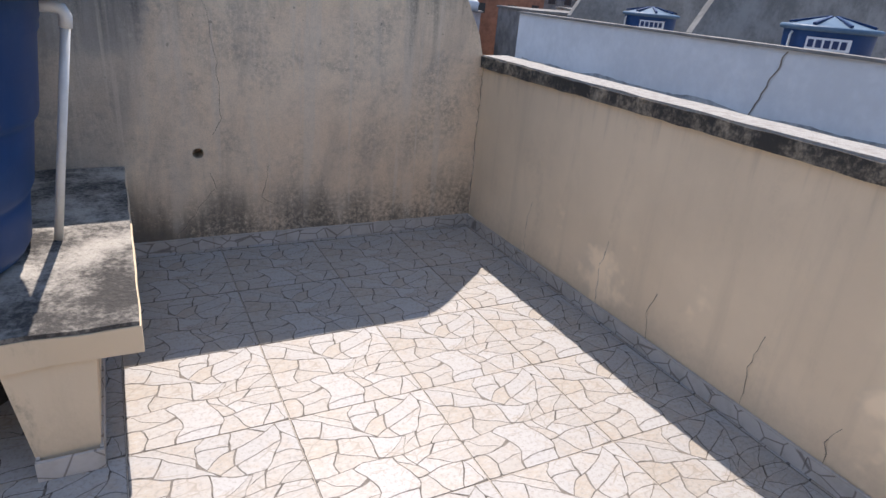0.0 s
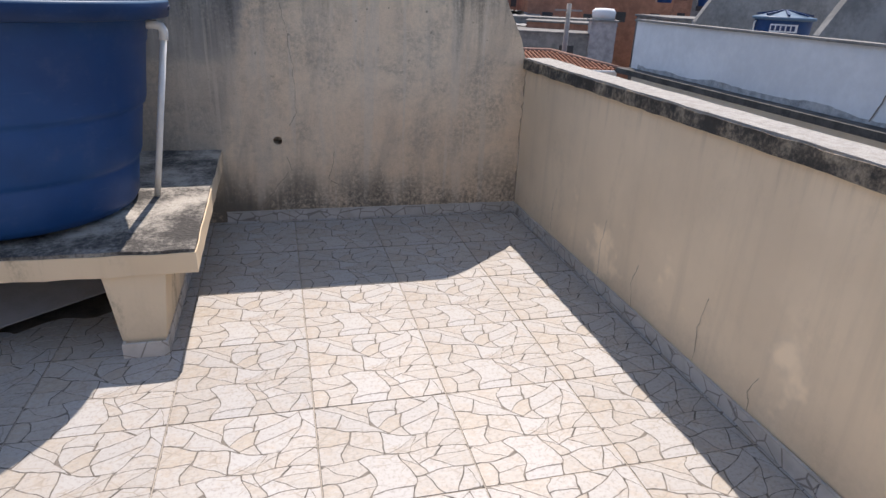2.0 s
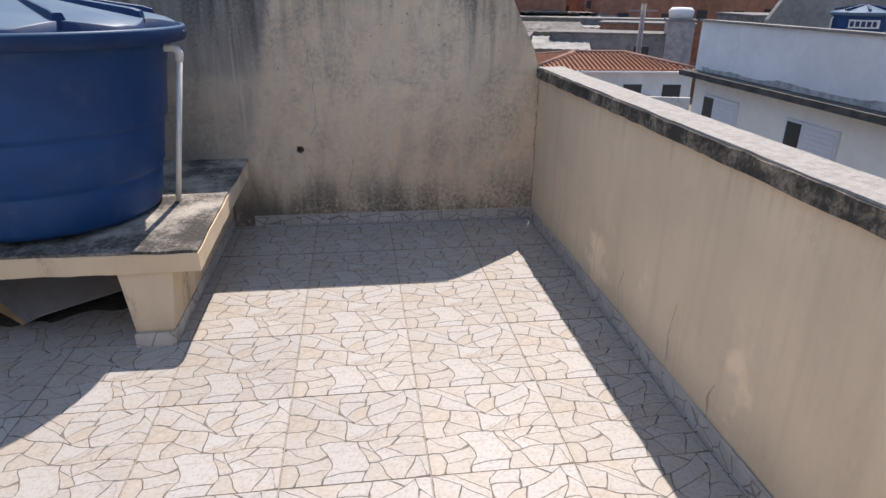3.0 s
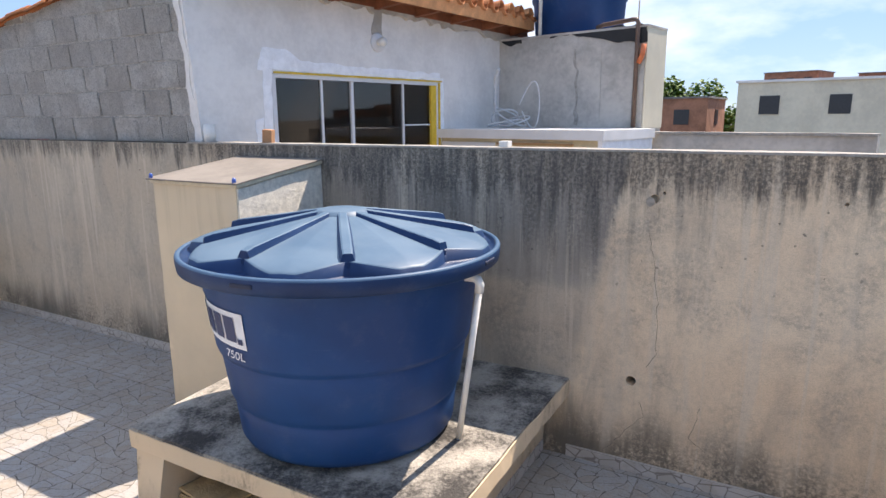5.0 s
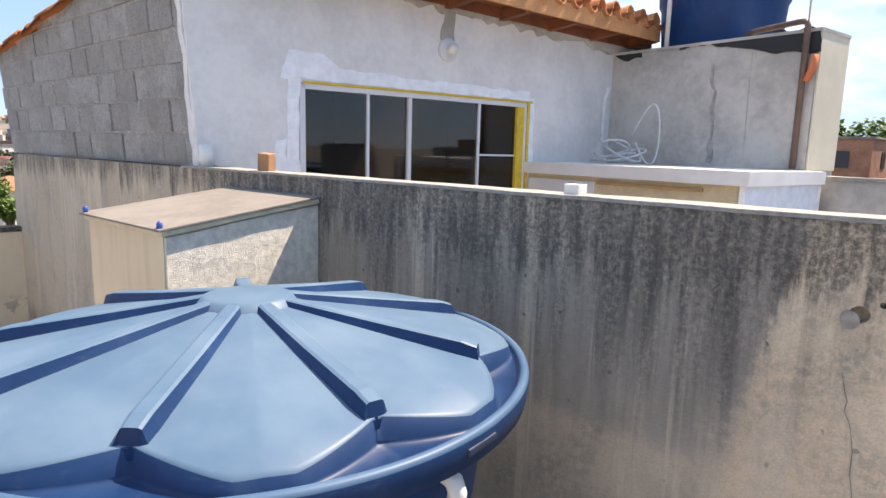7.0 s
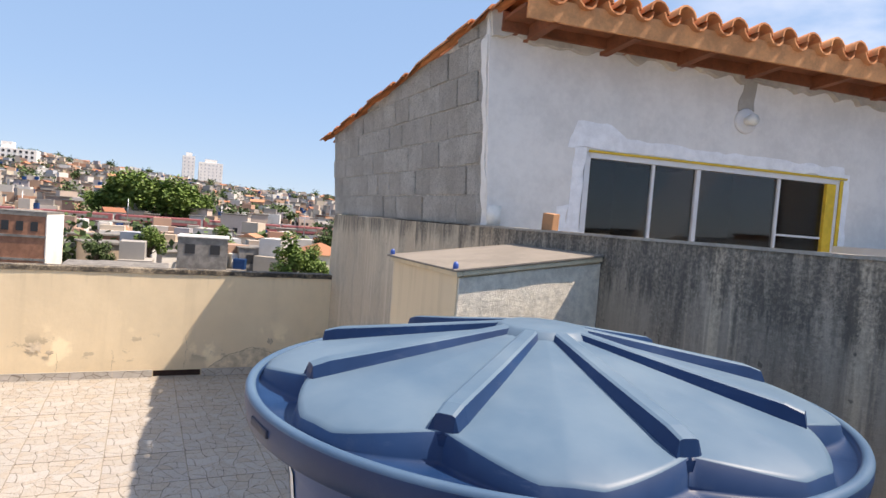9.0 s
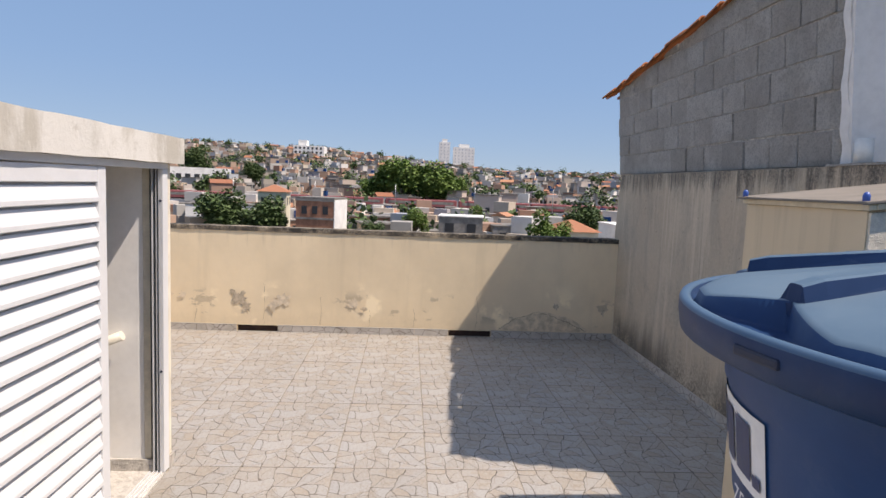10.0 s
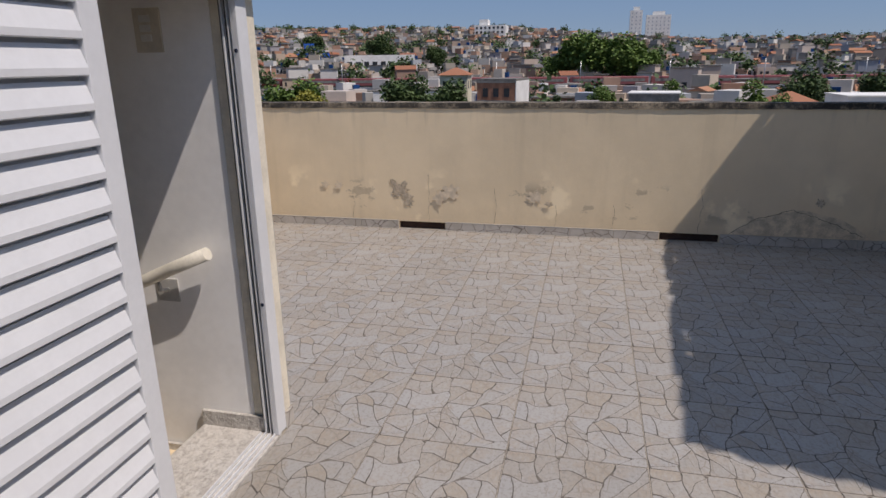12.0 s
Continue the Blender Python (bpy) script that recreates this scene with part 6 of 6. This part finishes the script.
for fl in range(4):
    for c in range(7):
        boxed("window", (8, 8.1, -10 + 3 * c, -8.6 + 3 * c, 1.5 + 3 * fl, 3 + 3 * fl), WINDOW_DARK, b)
b = thing("blue_building", "white and bright blue workshop with a blue roof tank", "workshop", m=pose(-302, -138, land(-302, -138), 0, 0, 25))
boxed("wall", (-6, 6, -8, 8, 0, 6.5), FAR_WHITE, b)
boxed("band", (-6.1, 6.1, -8.1, 8.1, 4.2, 6.6), plain("bright_blue", (0.02, 0.12, 0.5), 0.6), b, "bright blue band")
boxed("roof_house", (-2, 3, -4, 1, 6.6, 11), bpy.data.materials["bright_blue"], b)
b = thing("white_warehouse", "long white industrial building by the railway", "warehouse", m=pose(-240, -82, land(-240, -82), 0, 0, 16))
boxed("wall", (-7, 7, -13, 13, 0, 10.5), FAR_WHITE, b)
for c in range(8):
    boxed("window", (7, 7.1, -12 + 3.1 * c, -10.2 + 3.1 * c, 6.0, 8.2), WINDOW_DARK, b)

# brick building and near houses beyond the parapet
b = thing("brick_building", "orange brick building in a concrete frame with a white side", "building", m=pose(-90, -14.2, -9, 0, 0, -10) @ Matrix.Diagonal((0.9, 0.74, 1.0, 1.0)))
boxed("brick_wall", (-3.4, 3.4, -3.6, 3.6, 0, 7.8), BRICK_FAR, b, "orange brick infill")
for z in (2.6, 5.3, 7.8):
    boxed("beam", (-3.5, 3.5, -3.7, 3.7, z - 0.14, z + 0.14), GREY_CONC, b)
boxed("roof", (-3.5, 3.5, -3.7, 3.7, 7.94, 8.2), ASBESTOS, b)
boxed("side", (-3.4, 3.44, 3.6, 3.75, 0, 7.9), FAR_WHITE, b, "white plastered side")
for c in range(3):
    boxed("window", (3.4, 3.46, 1.5 - 2 * c, 2.5 - 2 * c, 5.9, 7.0), WINDOW_DARK, b)
for x, y, w, d, h, wall, rf, hp, lb in ((-96, -22, 6, 4, 8.6, FAR_CREAM, CLAY_FAR, 1.0, "small house with an orange tile roof"), (-82, 4.8, 5, 5.5, 6.6, GREY_CONC, FAR_WHITE, 0, "grey block house with a white sheet roof"),
                                        (-72, 16.5, 6, 4, 6.0, FAR_CREAM, CLAY_FAR, 1.2, "small house with an orange tile roof"), (-76, 25, 6, 6, 6.6, FAR_WHITE, FAR_WHITE, 0, "white house with a flat roof"), (-110, -33, 7, 12, 5.8, FAR_WHITE, ASBESTOS, 0, "long white shed with a grey roof"),
                                        (-86, 12, 6, 6, 5.4, GREY_CONC, ASBESTOS, 0, "grey house with a fibre cement roof"), (-70, -4, 7, 9, 3.9, BRICK_FAR, ASBESTOS, 0, "low brick house with a sheet roof"), (-66, -22, 7, 11, 3.6, BRICK_FAR, ASBESTOS, 0, "low brick house with a sheet roof")):
    building("small_house", lb, pose(x, y, -9, 0, 0, 90 + rnd.uniform(-9, 9)), d, w, h, wall, rf, 2, 1, hp)
for x, y, h, s, mt, lb in ((-88, -27.5, 9.0, 4.2, LEAF_DARK, "dark green tree beyond the parapet"), (-90, -22.5, 8.6, 4.0, LEAF_DARK, "dark green tree beyond the parapet"), (-84, -42, 8.8, 4.0, LEAF, "green tree beyond the parapet"), (-80, -38, 7.6, 3.0, LEAF_YELLOW, "yellow flowering tree beyond the parapet"),
                           (-61, 11.0, 8.7, 2.2, LEAF, "yellowish green bush beyond the parapet"), (-62, 13.8, 8.5, 1.9, LEAF, "yellowish green bush beyond the parapet"), (-98, 26, 10.2, 3.6, LEAF_DARK, "dark green tree beyond the parapet"), (-100, -1, 6.9, 2.4, LEAF, "green tree among the roofs"),
                           (-84, -6.5, 6.6, 1.8, LEAF_DARK, "dark small tree among the roofs"), (-100, 9, 8.0, 2.4, LEAF, "green tree among the roofs"), (-93, 33, 9.6, 3.4, LEAF_DARK, "dark green tree beyond the parapet")):
    tree(pose(x, y, -9), h, s, 5200, mt, int(abs(x * 7 + y)), lb)
for x, y, h, s in ((-225, -4, 18.4, 10.0), (-222, 7, 17.2, 9.5), (-230, 15, 14, 5), (-228, -15, 12.5, 5), (-270, -92, 17, 6.5), (-262, -66, 14, 5), (-330, -150, 16, 6)):
    tree(pose(x, y, land(x, y) + (0.0)), h, s, 9000, LEAF if abs(y) < 20 else LEAF_DARK, int(abs(x + 3 * y)), "large green tree by the railway", 22)

# railway with two red trains on a wall
rail_m = pose(-192, 0, -9)
viaduct = thing("railway_wall", "long grey-blue concrete railway wall", "wall", m=rail_m)
boxed("wall", (-4, 2, -170, 130, 0, 3.2), plain("railway_concrete", (0.24, 0.26, 0.30), 0.9, vary=0.25, scale=0.3), viaduct)
boxed("rail", (-3, 1, -170, 130, 3.2, 3.4), GREY_CONC, viaduct)
for i in range(13):
    y = -165 + 22.3 * i
    car = thing("train_car", "red and grey commuter train car on the railway", "train", "cars of the train", rail_m @ Matrix.Translation((-0.5, y, 3.4)))
    boxed("body", (-1.4, 1.4, 0, 21.6, 0.3, 2.5), TRAIN_RED, car, "", 0.25)
    boxed("window_band", (1.4, 1.44, 1.0, 20.6, 1.15, 1.9), GREY_CONC, car)
    boxed("bogie", (-1.1, 1.1, 2, 19.6, 0.0, 0.4), BLACK, car)
for i in range(12):
    mast = thing("railway_mast", "thin grey overhead-line mast", "mast", "railway masts", rail_m @ Matrix.Translation((1.6, -150 + 24 * i, 3.2)))
    bm = bmesh.new()
    tube(bm, [(0, 0, 0), (0, 0, 7.0)], [0.16, 0.12], 6)
    part("post", bm, METAL, mast)
    boxed("arm", (-3.5, 0.2, -0.06, 0.06, 6.0, 6.15), METAL, mast)

# ---- pieces: floor tiles, skirting tiles, blocks ----
P = 0.5
GX, GY = -0.53, -0.045
def stone_print():
    """The crazy paving moulded into every tile: straight cuts through a unit square, corners broken off, joints uneven."""
    rnd = random.Random(14)
    cells = [[(0.0, 0.0), (1.0, 0.0), (1.0, 1.0), (0.0, 1.0)]]
    cuts = ((0, .39, 1, .41), (.28, 0, .27, .39), (.54, 0, .51, .40), (.28, .05, .53, .09), (0, .22, .28, .25), (.10, 0, .08, .22), (.54, .16, 1, .22), (.63, .2, .60, .4), (.62, .27, 1, .36), (.82, 0, .9, .2),
            (.90, 1, .76, .39), (0, .78, .4, .68), (.2, .39, .22, .75), (.43, .39, .40, .7), (.6, .39, .72, .62), (0, 1, .42, .70), (.36, .76, .45, 1), (.42, .72, .85, .95), (.62, .8, .6, 1), (.45, .66, .85, .82),
            (.78, .55, 1, .58), (.82, .72, 1, .66), (.85, .9, 1, .78))

    def half(poly, px, py, nx, ny):
        out = []
        for p, q in zip(poly, poly[1:] + poly[:1]):
            dp, dq = (p[0] - px) * nx + (p[1] - py) * ny, (q[0] - px) * nx + (q[1] - py) * ny
            if dp >= 0:
                out.append(p)
            if dp * dq < 0:
                f = dp / (dp - dq)
                out.append((p[0] + (q[0] - p[0]) * f, p[1] + (q[1] - p[1]) * f))
        return out

    def inside(poly, x, y):
        return all((q[0] - p[0]) * (y - p[1]) - (q[1] - p[1]) * (x - p[0]) > 0 for p, q in zip(poly, poly[1:] + poly[:1]))

    def area(poly):
        return 0.5 * sum(p[0] * q[1] - p[1] * q[0] for p, q in zip(poly, poly[1:] + poly[:1]))

    def split(poly, x, y, dx, dy):
        two = [c for c in (half(poly, x, y, -dy, dx), half(poly, x, y, dy, -dx)) if len(c) > 2]
        return two if min(area(c) for c in two) > 0.004 else [poly]

    for x0, y0, x1, y1 in cuts:
        mx, my = (x0 + x1) / 2, (y0 + y1) / 2
        for i, c in enumerate(cells):
            if inside(c, mx, my):
                cells[i:i + 1] = split(c, mx, my, x1 - x0, y1 - y0)
                break
    # the larger left-over stones are broken once more across their length
    more = []
    for c in cells:
        if area(c) > 0.023 and not inside(c, 0.40, 0.24):
            cx, cy = sum(p[0] for p in c) / len(c), sum(p[1] for p in c) / len(c)
            lx, ly = max(((q[0] - p[0], q[1] - p[1]) for p, q in zip(c, c[1:] + c[:1])), key=lambda d: d[0] ** 2 + d[1] ** 2)
            a = math.atan2(ly, lx) + math.pi / 2 + rnd.uniform(-0.95, 0.95)
            more += split(c, cx + rnd.uniform(-0.03, 0.03), cy + rnd.uniform(-0.03, 0.03), math.cos(a), math.sin(a))
        else:
            more.append(c)
    stones = []
    for c in more:
        # shrink each stone about its middle by the joint's width
        cx, cy = sum(p[0] for p in c) / len(c), sum(p[1] for p in c) / len(c)
        rim = sum(math.hypot(r[0] - p[0], r[1] - p[1]) for p, r in zip(c, c[1:] + c[:1]))
        k = 1 - rnd.uniform(0.0024, 0.0046) * rim / (2 * area(c))
        q = [(cx + (x - cx) * k, cy + (y - cy) * k) for x, y in c]
        # break off corners
        for p in list(q):
            d = math.hypot(cx - p[0], cy - p[1])
            if rnd.random() < 0.5 and d > 0.03:
                a = math.atan2(cy - p[1], cx - p[0]) + rnd.uniform(-0.5, 0.5)
                w = rnd.uniform(0.002, 0.008)
                q = half(q, p[0] + math.cos(a) * w, p[1] + math.sin(a) * w, math.cos(a), math.sin(a))
        # wavering edges
        out = []
        for p, r in zip(q, q[1:] + q[:1]):
            n = max(1, int(math.hypot(r[0] - p[0], r[1] - p[1]) / 0.03))
            for k in range(n):
                x, y = p[0] + (r[0] - p[0]) * k / n, p[1] + (r[1] - p[1]) * k / n
                # bend the straight cuts, but leave the tile's own edge straight
                k2 = min(1.0, 9 * min(x, 1 - x, y, 1 - y))
                low = noise.noise_vector(Vector((x * 2.9, y * 2.9, 5.3))) * 0.10 * max(0.0, k2)
                x, y = x + low.x, y + low.y
                v = noise.noise_vector(Vector((x * 14, y * 14, 3.0))) * 0.011 + noise.noise_vector(Vector((x * 45, y * 45, 7.0))) * 0.004
                out.append((x + v.x, y + v.y))
        stones.append(out)
    return stones


PRINT = stone_print()


def floor_tile(x0, x1, y0, y1, cx, cy):
    """One ceramic tile, cut where it meets a wall; its print is fixed to the full tile's middle."""
    b = 0.0012
    bm = bmesh.new()
    rect = ((x0, y0), (x1, y0), (x1, y1), (x0, y1))
    lo = [bm.verts.new((x - cx, y - cy, -0.006)) for x, y in rect]
    hi = [bm.verts.new((x - cx, y - cy, -0.0014)) for x, y in rect]
    tp = [bm.verts.new((x - cx, y - cy, -0.0008)) for x, y in ((x0 + b, y0 + b), (x1 - b, y0 + b), (x1 - b, y1 - b), (x0 + b, y1 - b))]
    for k in range(4):
        n = (k + 1) % 4
        bm.faces.new((lo[k], lo[n], hi[n], hi[k])).material_index = 1
        bm.faces.new((hi[k], hi[n], tp[n], tp[k])).material_index = 1
    bm.faces.new(tp).material_index = 1
    ax0, ax1, ay0, ay1 = x0 - cx + b, x1 - cx - b, y0 - cy + b, y1 - cy - b
    for st in PRINT:
        q = [((x - 0.5) * P, (y - 0.5) * P) for x, y in st]
        for ax, lim, sg in ((0, ax0, 1), (0, ax1, -1), (1, ay0, 1), (1, ay1, -1)):
            out = []
            for p, r in zip(q, q[1:] + q[:1]):
                dp, dr = (p[ax] - lim) * sg, (r[ax] - lim) * sg
                if dp >= 0:
                    out.append(p)
                if dp * dr < 0:
                    f = dp / (dp - dr)
                    out.append((p[0] + (r[0] - p[0]) * f, p[1] + (r[1] - p[1]) * f))
            q = out
            if len(q) < 3:
                break
        if len(q) < 3:
            continue
        mx, my = sum(p[0] for p in q) / len(q), sum(p[1] for p in q) / len(q)
        foot = [bm.verts.new((x, y, -0.0009)) for x, y in q]
        top = [bm.verts.new((x + (mx - x) * 0.012, y + (my - y) * 0.012, 0.0)) for x, y in q]
        for k in range(len(q)):
            n = (k + 1) % len(q)
            bm.faces.new((foot[k], foot[n], top[n], top[k]))
        bm.faces.new(top)
    return bm


def tile_mesh(*a):
    me = mesh_of("tile", floor_tile(*a), TILE)
    me.materials.append(TILE_JOINT)
    return me


J = 0.0018
whole = None
xs = [0.0, -0.03] + [GX - P * k for k in range(16)] + [WEST]
ys = [0.0, GY] + [GY - P * k for k in range(1, 12)] + [SOUTH]
rnd = random.Random(2)
for xa, xb in zip(xs, xs[1:]):
    for ya, yb in zip(ys, ys[1:]):
        if xa - xb < 0.02 or ya - yb < 0.02:
            continue
        cx = (GX + P / 2) - P * round(((GX + P / 2) - (xa + xb) / 2) / P)
        cy = (GY - P / 2) - P * round(((GY - P / 2) - (ya + yb) / 2) / P)
        x0, x1, y0, y1 = xb + J, xa - J, yb + J, ya - J
        if x1 > -5.06 and x0 < -3.2 and y0 < HUT - 0.01:
            if y1 <= HUT:
                if x0 < -5.06 - 0.05:
                    x1 = -5.06
                elif x1 > -3.2 + 0.05:
                    x0 = -3.2
                else:
                    continue
            else:
                # a corner tile is cut round the hut: its narrow strip is laid as a piece of its own
                sx = (x0, -5.06) if x0 < -5.06 else (-3.2, x1) if x1 > -3.2 else None
                if sx and sx[1] - sx[0] > 0.02:
                    o = new("tile", tile_mesh(sx[0], sx[1], y0, HUT + 0.0125, cx, cy))
                    o.matrix_basis = Matrix.Translation((cx, cy, 0.0))
                    o.parent = floor
                y0 = HUT + 0.013
        full = abs(x1 - x0 - (P - 2 * J)) < 1e-6 and abs(y1 - y0 - (P - 2 * J)) < 1e-6
        if full and whole:
            me = whole
        else:
            me = tile_mesh(x0, x1, y0, y1, cx, cy)
            if full:
                whole = me
        o = new("tile", me)
        o.matrix_basis = Matrix.Translation((cx, cy, rnd.uniform(-0.0006, 0.0006)))
        o.parent = floor


def skirting(owner, a, b, normal, skip=()):
    """A row of tile strips along the foot of a wall, from a to b, with a thin pale grout line on top."""
    a, b = Vector(a), Vector(b)
    d = (b - a).normalized()
    n = math.ceil((b - a).length / 0.42)
    ln = (b - a).length / n
    rot = Matrix((( d.x, normal.x, 0), (d.y, normal.y, 0), (0, 0, 1))).to_4x4()
    bm = bmesh.new()
    box(bm, 0.0015, ln - 0.0015, 0.0, 0.011, 0.0, 0.064, 0.0015)
    for v in bm.verts:
        v.co.y, v.co.z = v.co.y, v.co.z
    me = mesh_of("skirting_tile", bm, SKIRT)
    bm = bmesh.new()
    box(bm, 0.0, ln, 0.0, 0.012, 0.064, 0.070)
    gr = mesh_of("skirting_grout", bm, plain("skirting_grout_%d" % len(bpy.data.materials), (0.42, 0.39, 0.35), 0.8))
    for i in range(n):
        p = a + d * ln * i
        q = p + d * ln * 0.5
        if any(s0 < q.y < s1 for s0, s1 in skip):
            continue
        for nm, m_ in (("skirting_tile", me), ("skirting_grout", gr)):
            o = new(nm, m_)
            o.matrix_basis = Matrix.Translation(p) @ rot
            o.parent = owner


skirting(wall_north, (-1.95, -0.0005, 0), (-0.012, -0.0005, 0), Vector((0, -1, 0)))
skirting(wall_north, (-8.06, -0.0005, 0), (-4.4, -0.0005, 0), Vector((0, -1, 0)))
skirting(wall_east, (-0.004, SOUTH, 0), (-0.004, -0.0, 0), Vector((-1, 0, 0)))
for y0, y1 in ((SOUTH, -3.885), (-3.47, -1.735), (-1.285, -0.012)):
    skirting(wall_west, (WEST + 0.002, y0, 0), (WEST + 0.002, y1, 0), Vector((1, 0, 0)))
for nm, dims in (("skirting_tile", (-5.058, -4.992, HUT + 0.001, HUT + 0.012, 0.0, 0.065)), ("skirting_tile", (-5.075, -5.062, -5.5, HUT, 0.0, 0.065))):
    boxed(nm, dims, SKIRT, hut)

# concrete blocks of the gable, cut along the roof slope
BW, BH, BJ = 0.295, 0.20, 0.011
full_block = None
for row in range(8):
    z0 = 1.735 + BH * row
    off = 0.0 if row % 2 else -BW / 2
    for c in range(14):
        x0 = -8.42 + off + BW * c
        x1 = x0 + BW
        a, b = max(x0, -8.42), min(x1, -4.89)
        if b - a < 0.06:
            continue
        rl = lambda x: roof_z(x, 0) + 0.035
        za, zb, t = rl(a), rl(b), z0 + BH
        if min(za, zb) <= z0 + 0.03:
            continue
        if a == x0 and b == x1 and min(za, zb) > t:
            if full_block is None:
                bm = bmesh.new()
                box(bm, BJ / 2, BW - BJ / 2, 0.0, 0.05, BJ / 2, BH - BJ / 2, 0.006)
                full_block = mesh_of("block", bm, BLOCK)
            me = full_block
        else:
            bm = bmesh.new()
            prism(bm, [(BJ / 2, BJ / 2), (b - a - BJ / 2, BJ / 2), (b - a - BJ / 2, min(t, zb) - z0 - BJ / 2), (BJ / 2, min(t, za) - z0 - BJ / 2)], 1, 0.0, 0.05)
            me = mesh_of("block", bm, BLOCK)
        o = new("block", me)
        o.matrix_basis = Matrix.Translation((a, 0.078 - 0.075 * (z0 - 1.73) + rnd.uniform(-0.006, 0.006), z0)) @ Matrix.Rotation(rnd.uniform(-0.012, 0.012), 4, "Y") @ Matrix.Rotation(0.075, 4, "X")
        o.parent = gable
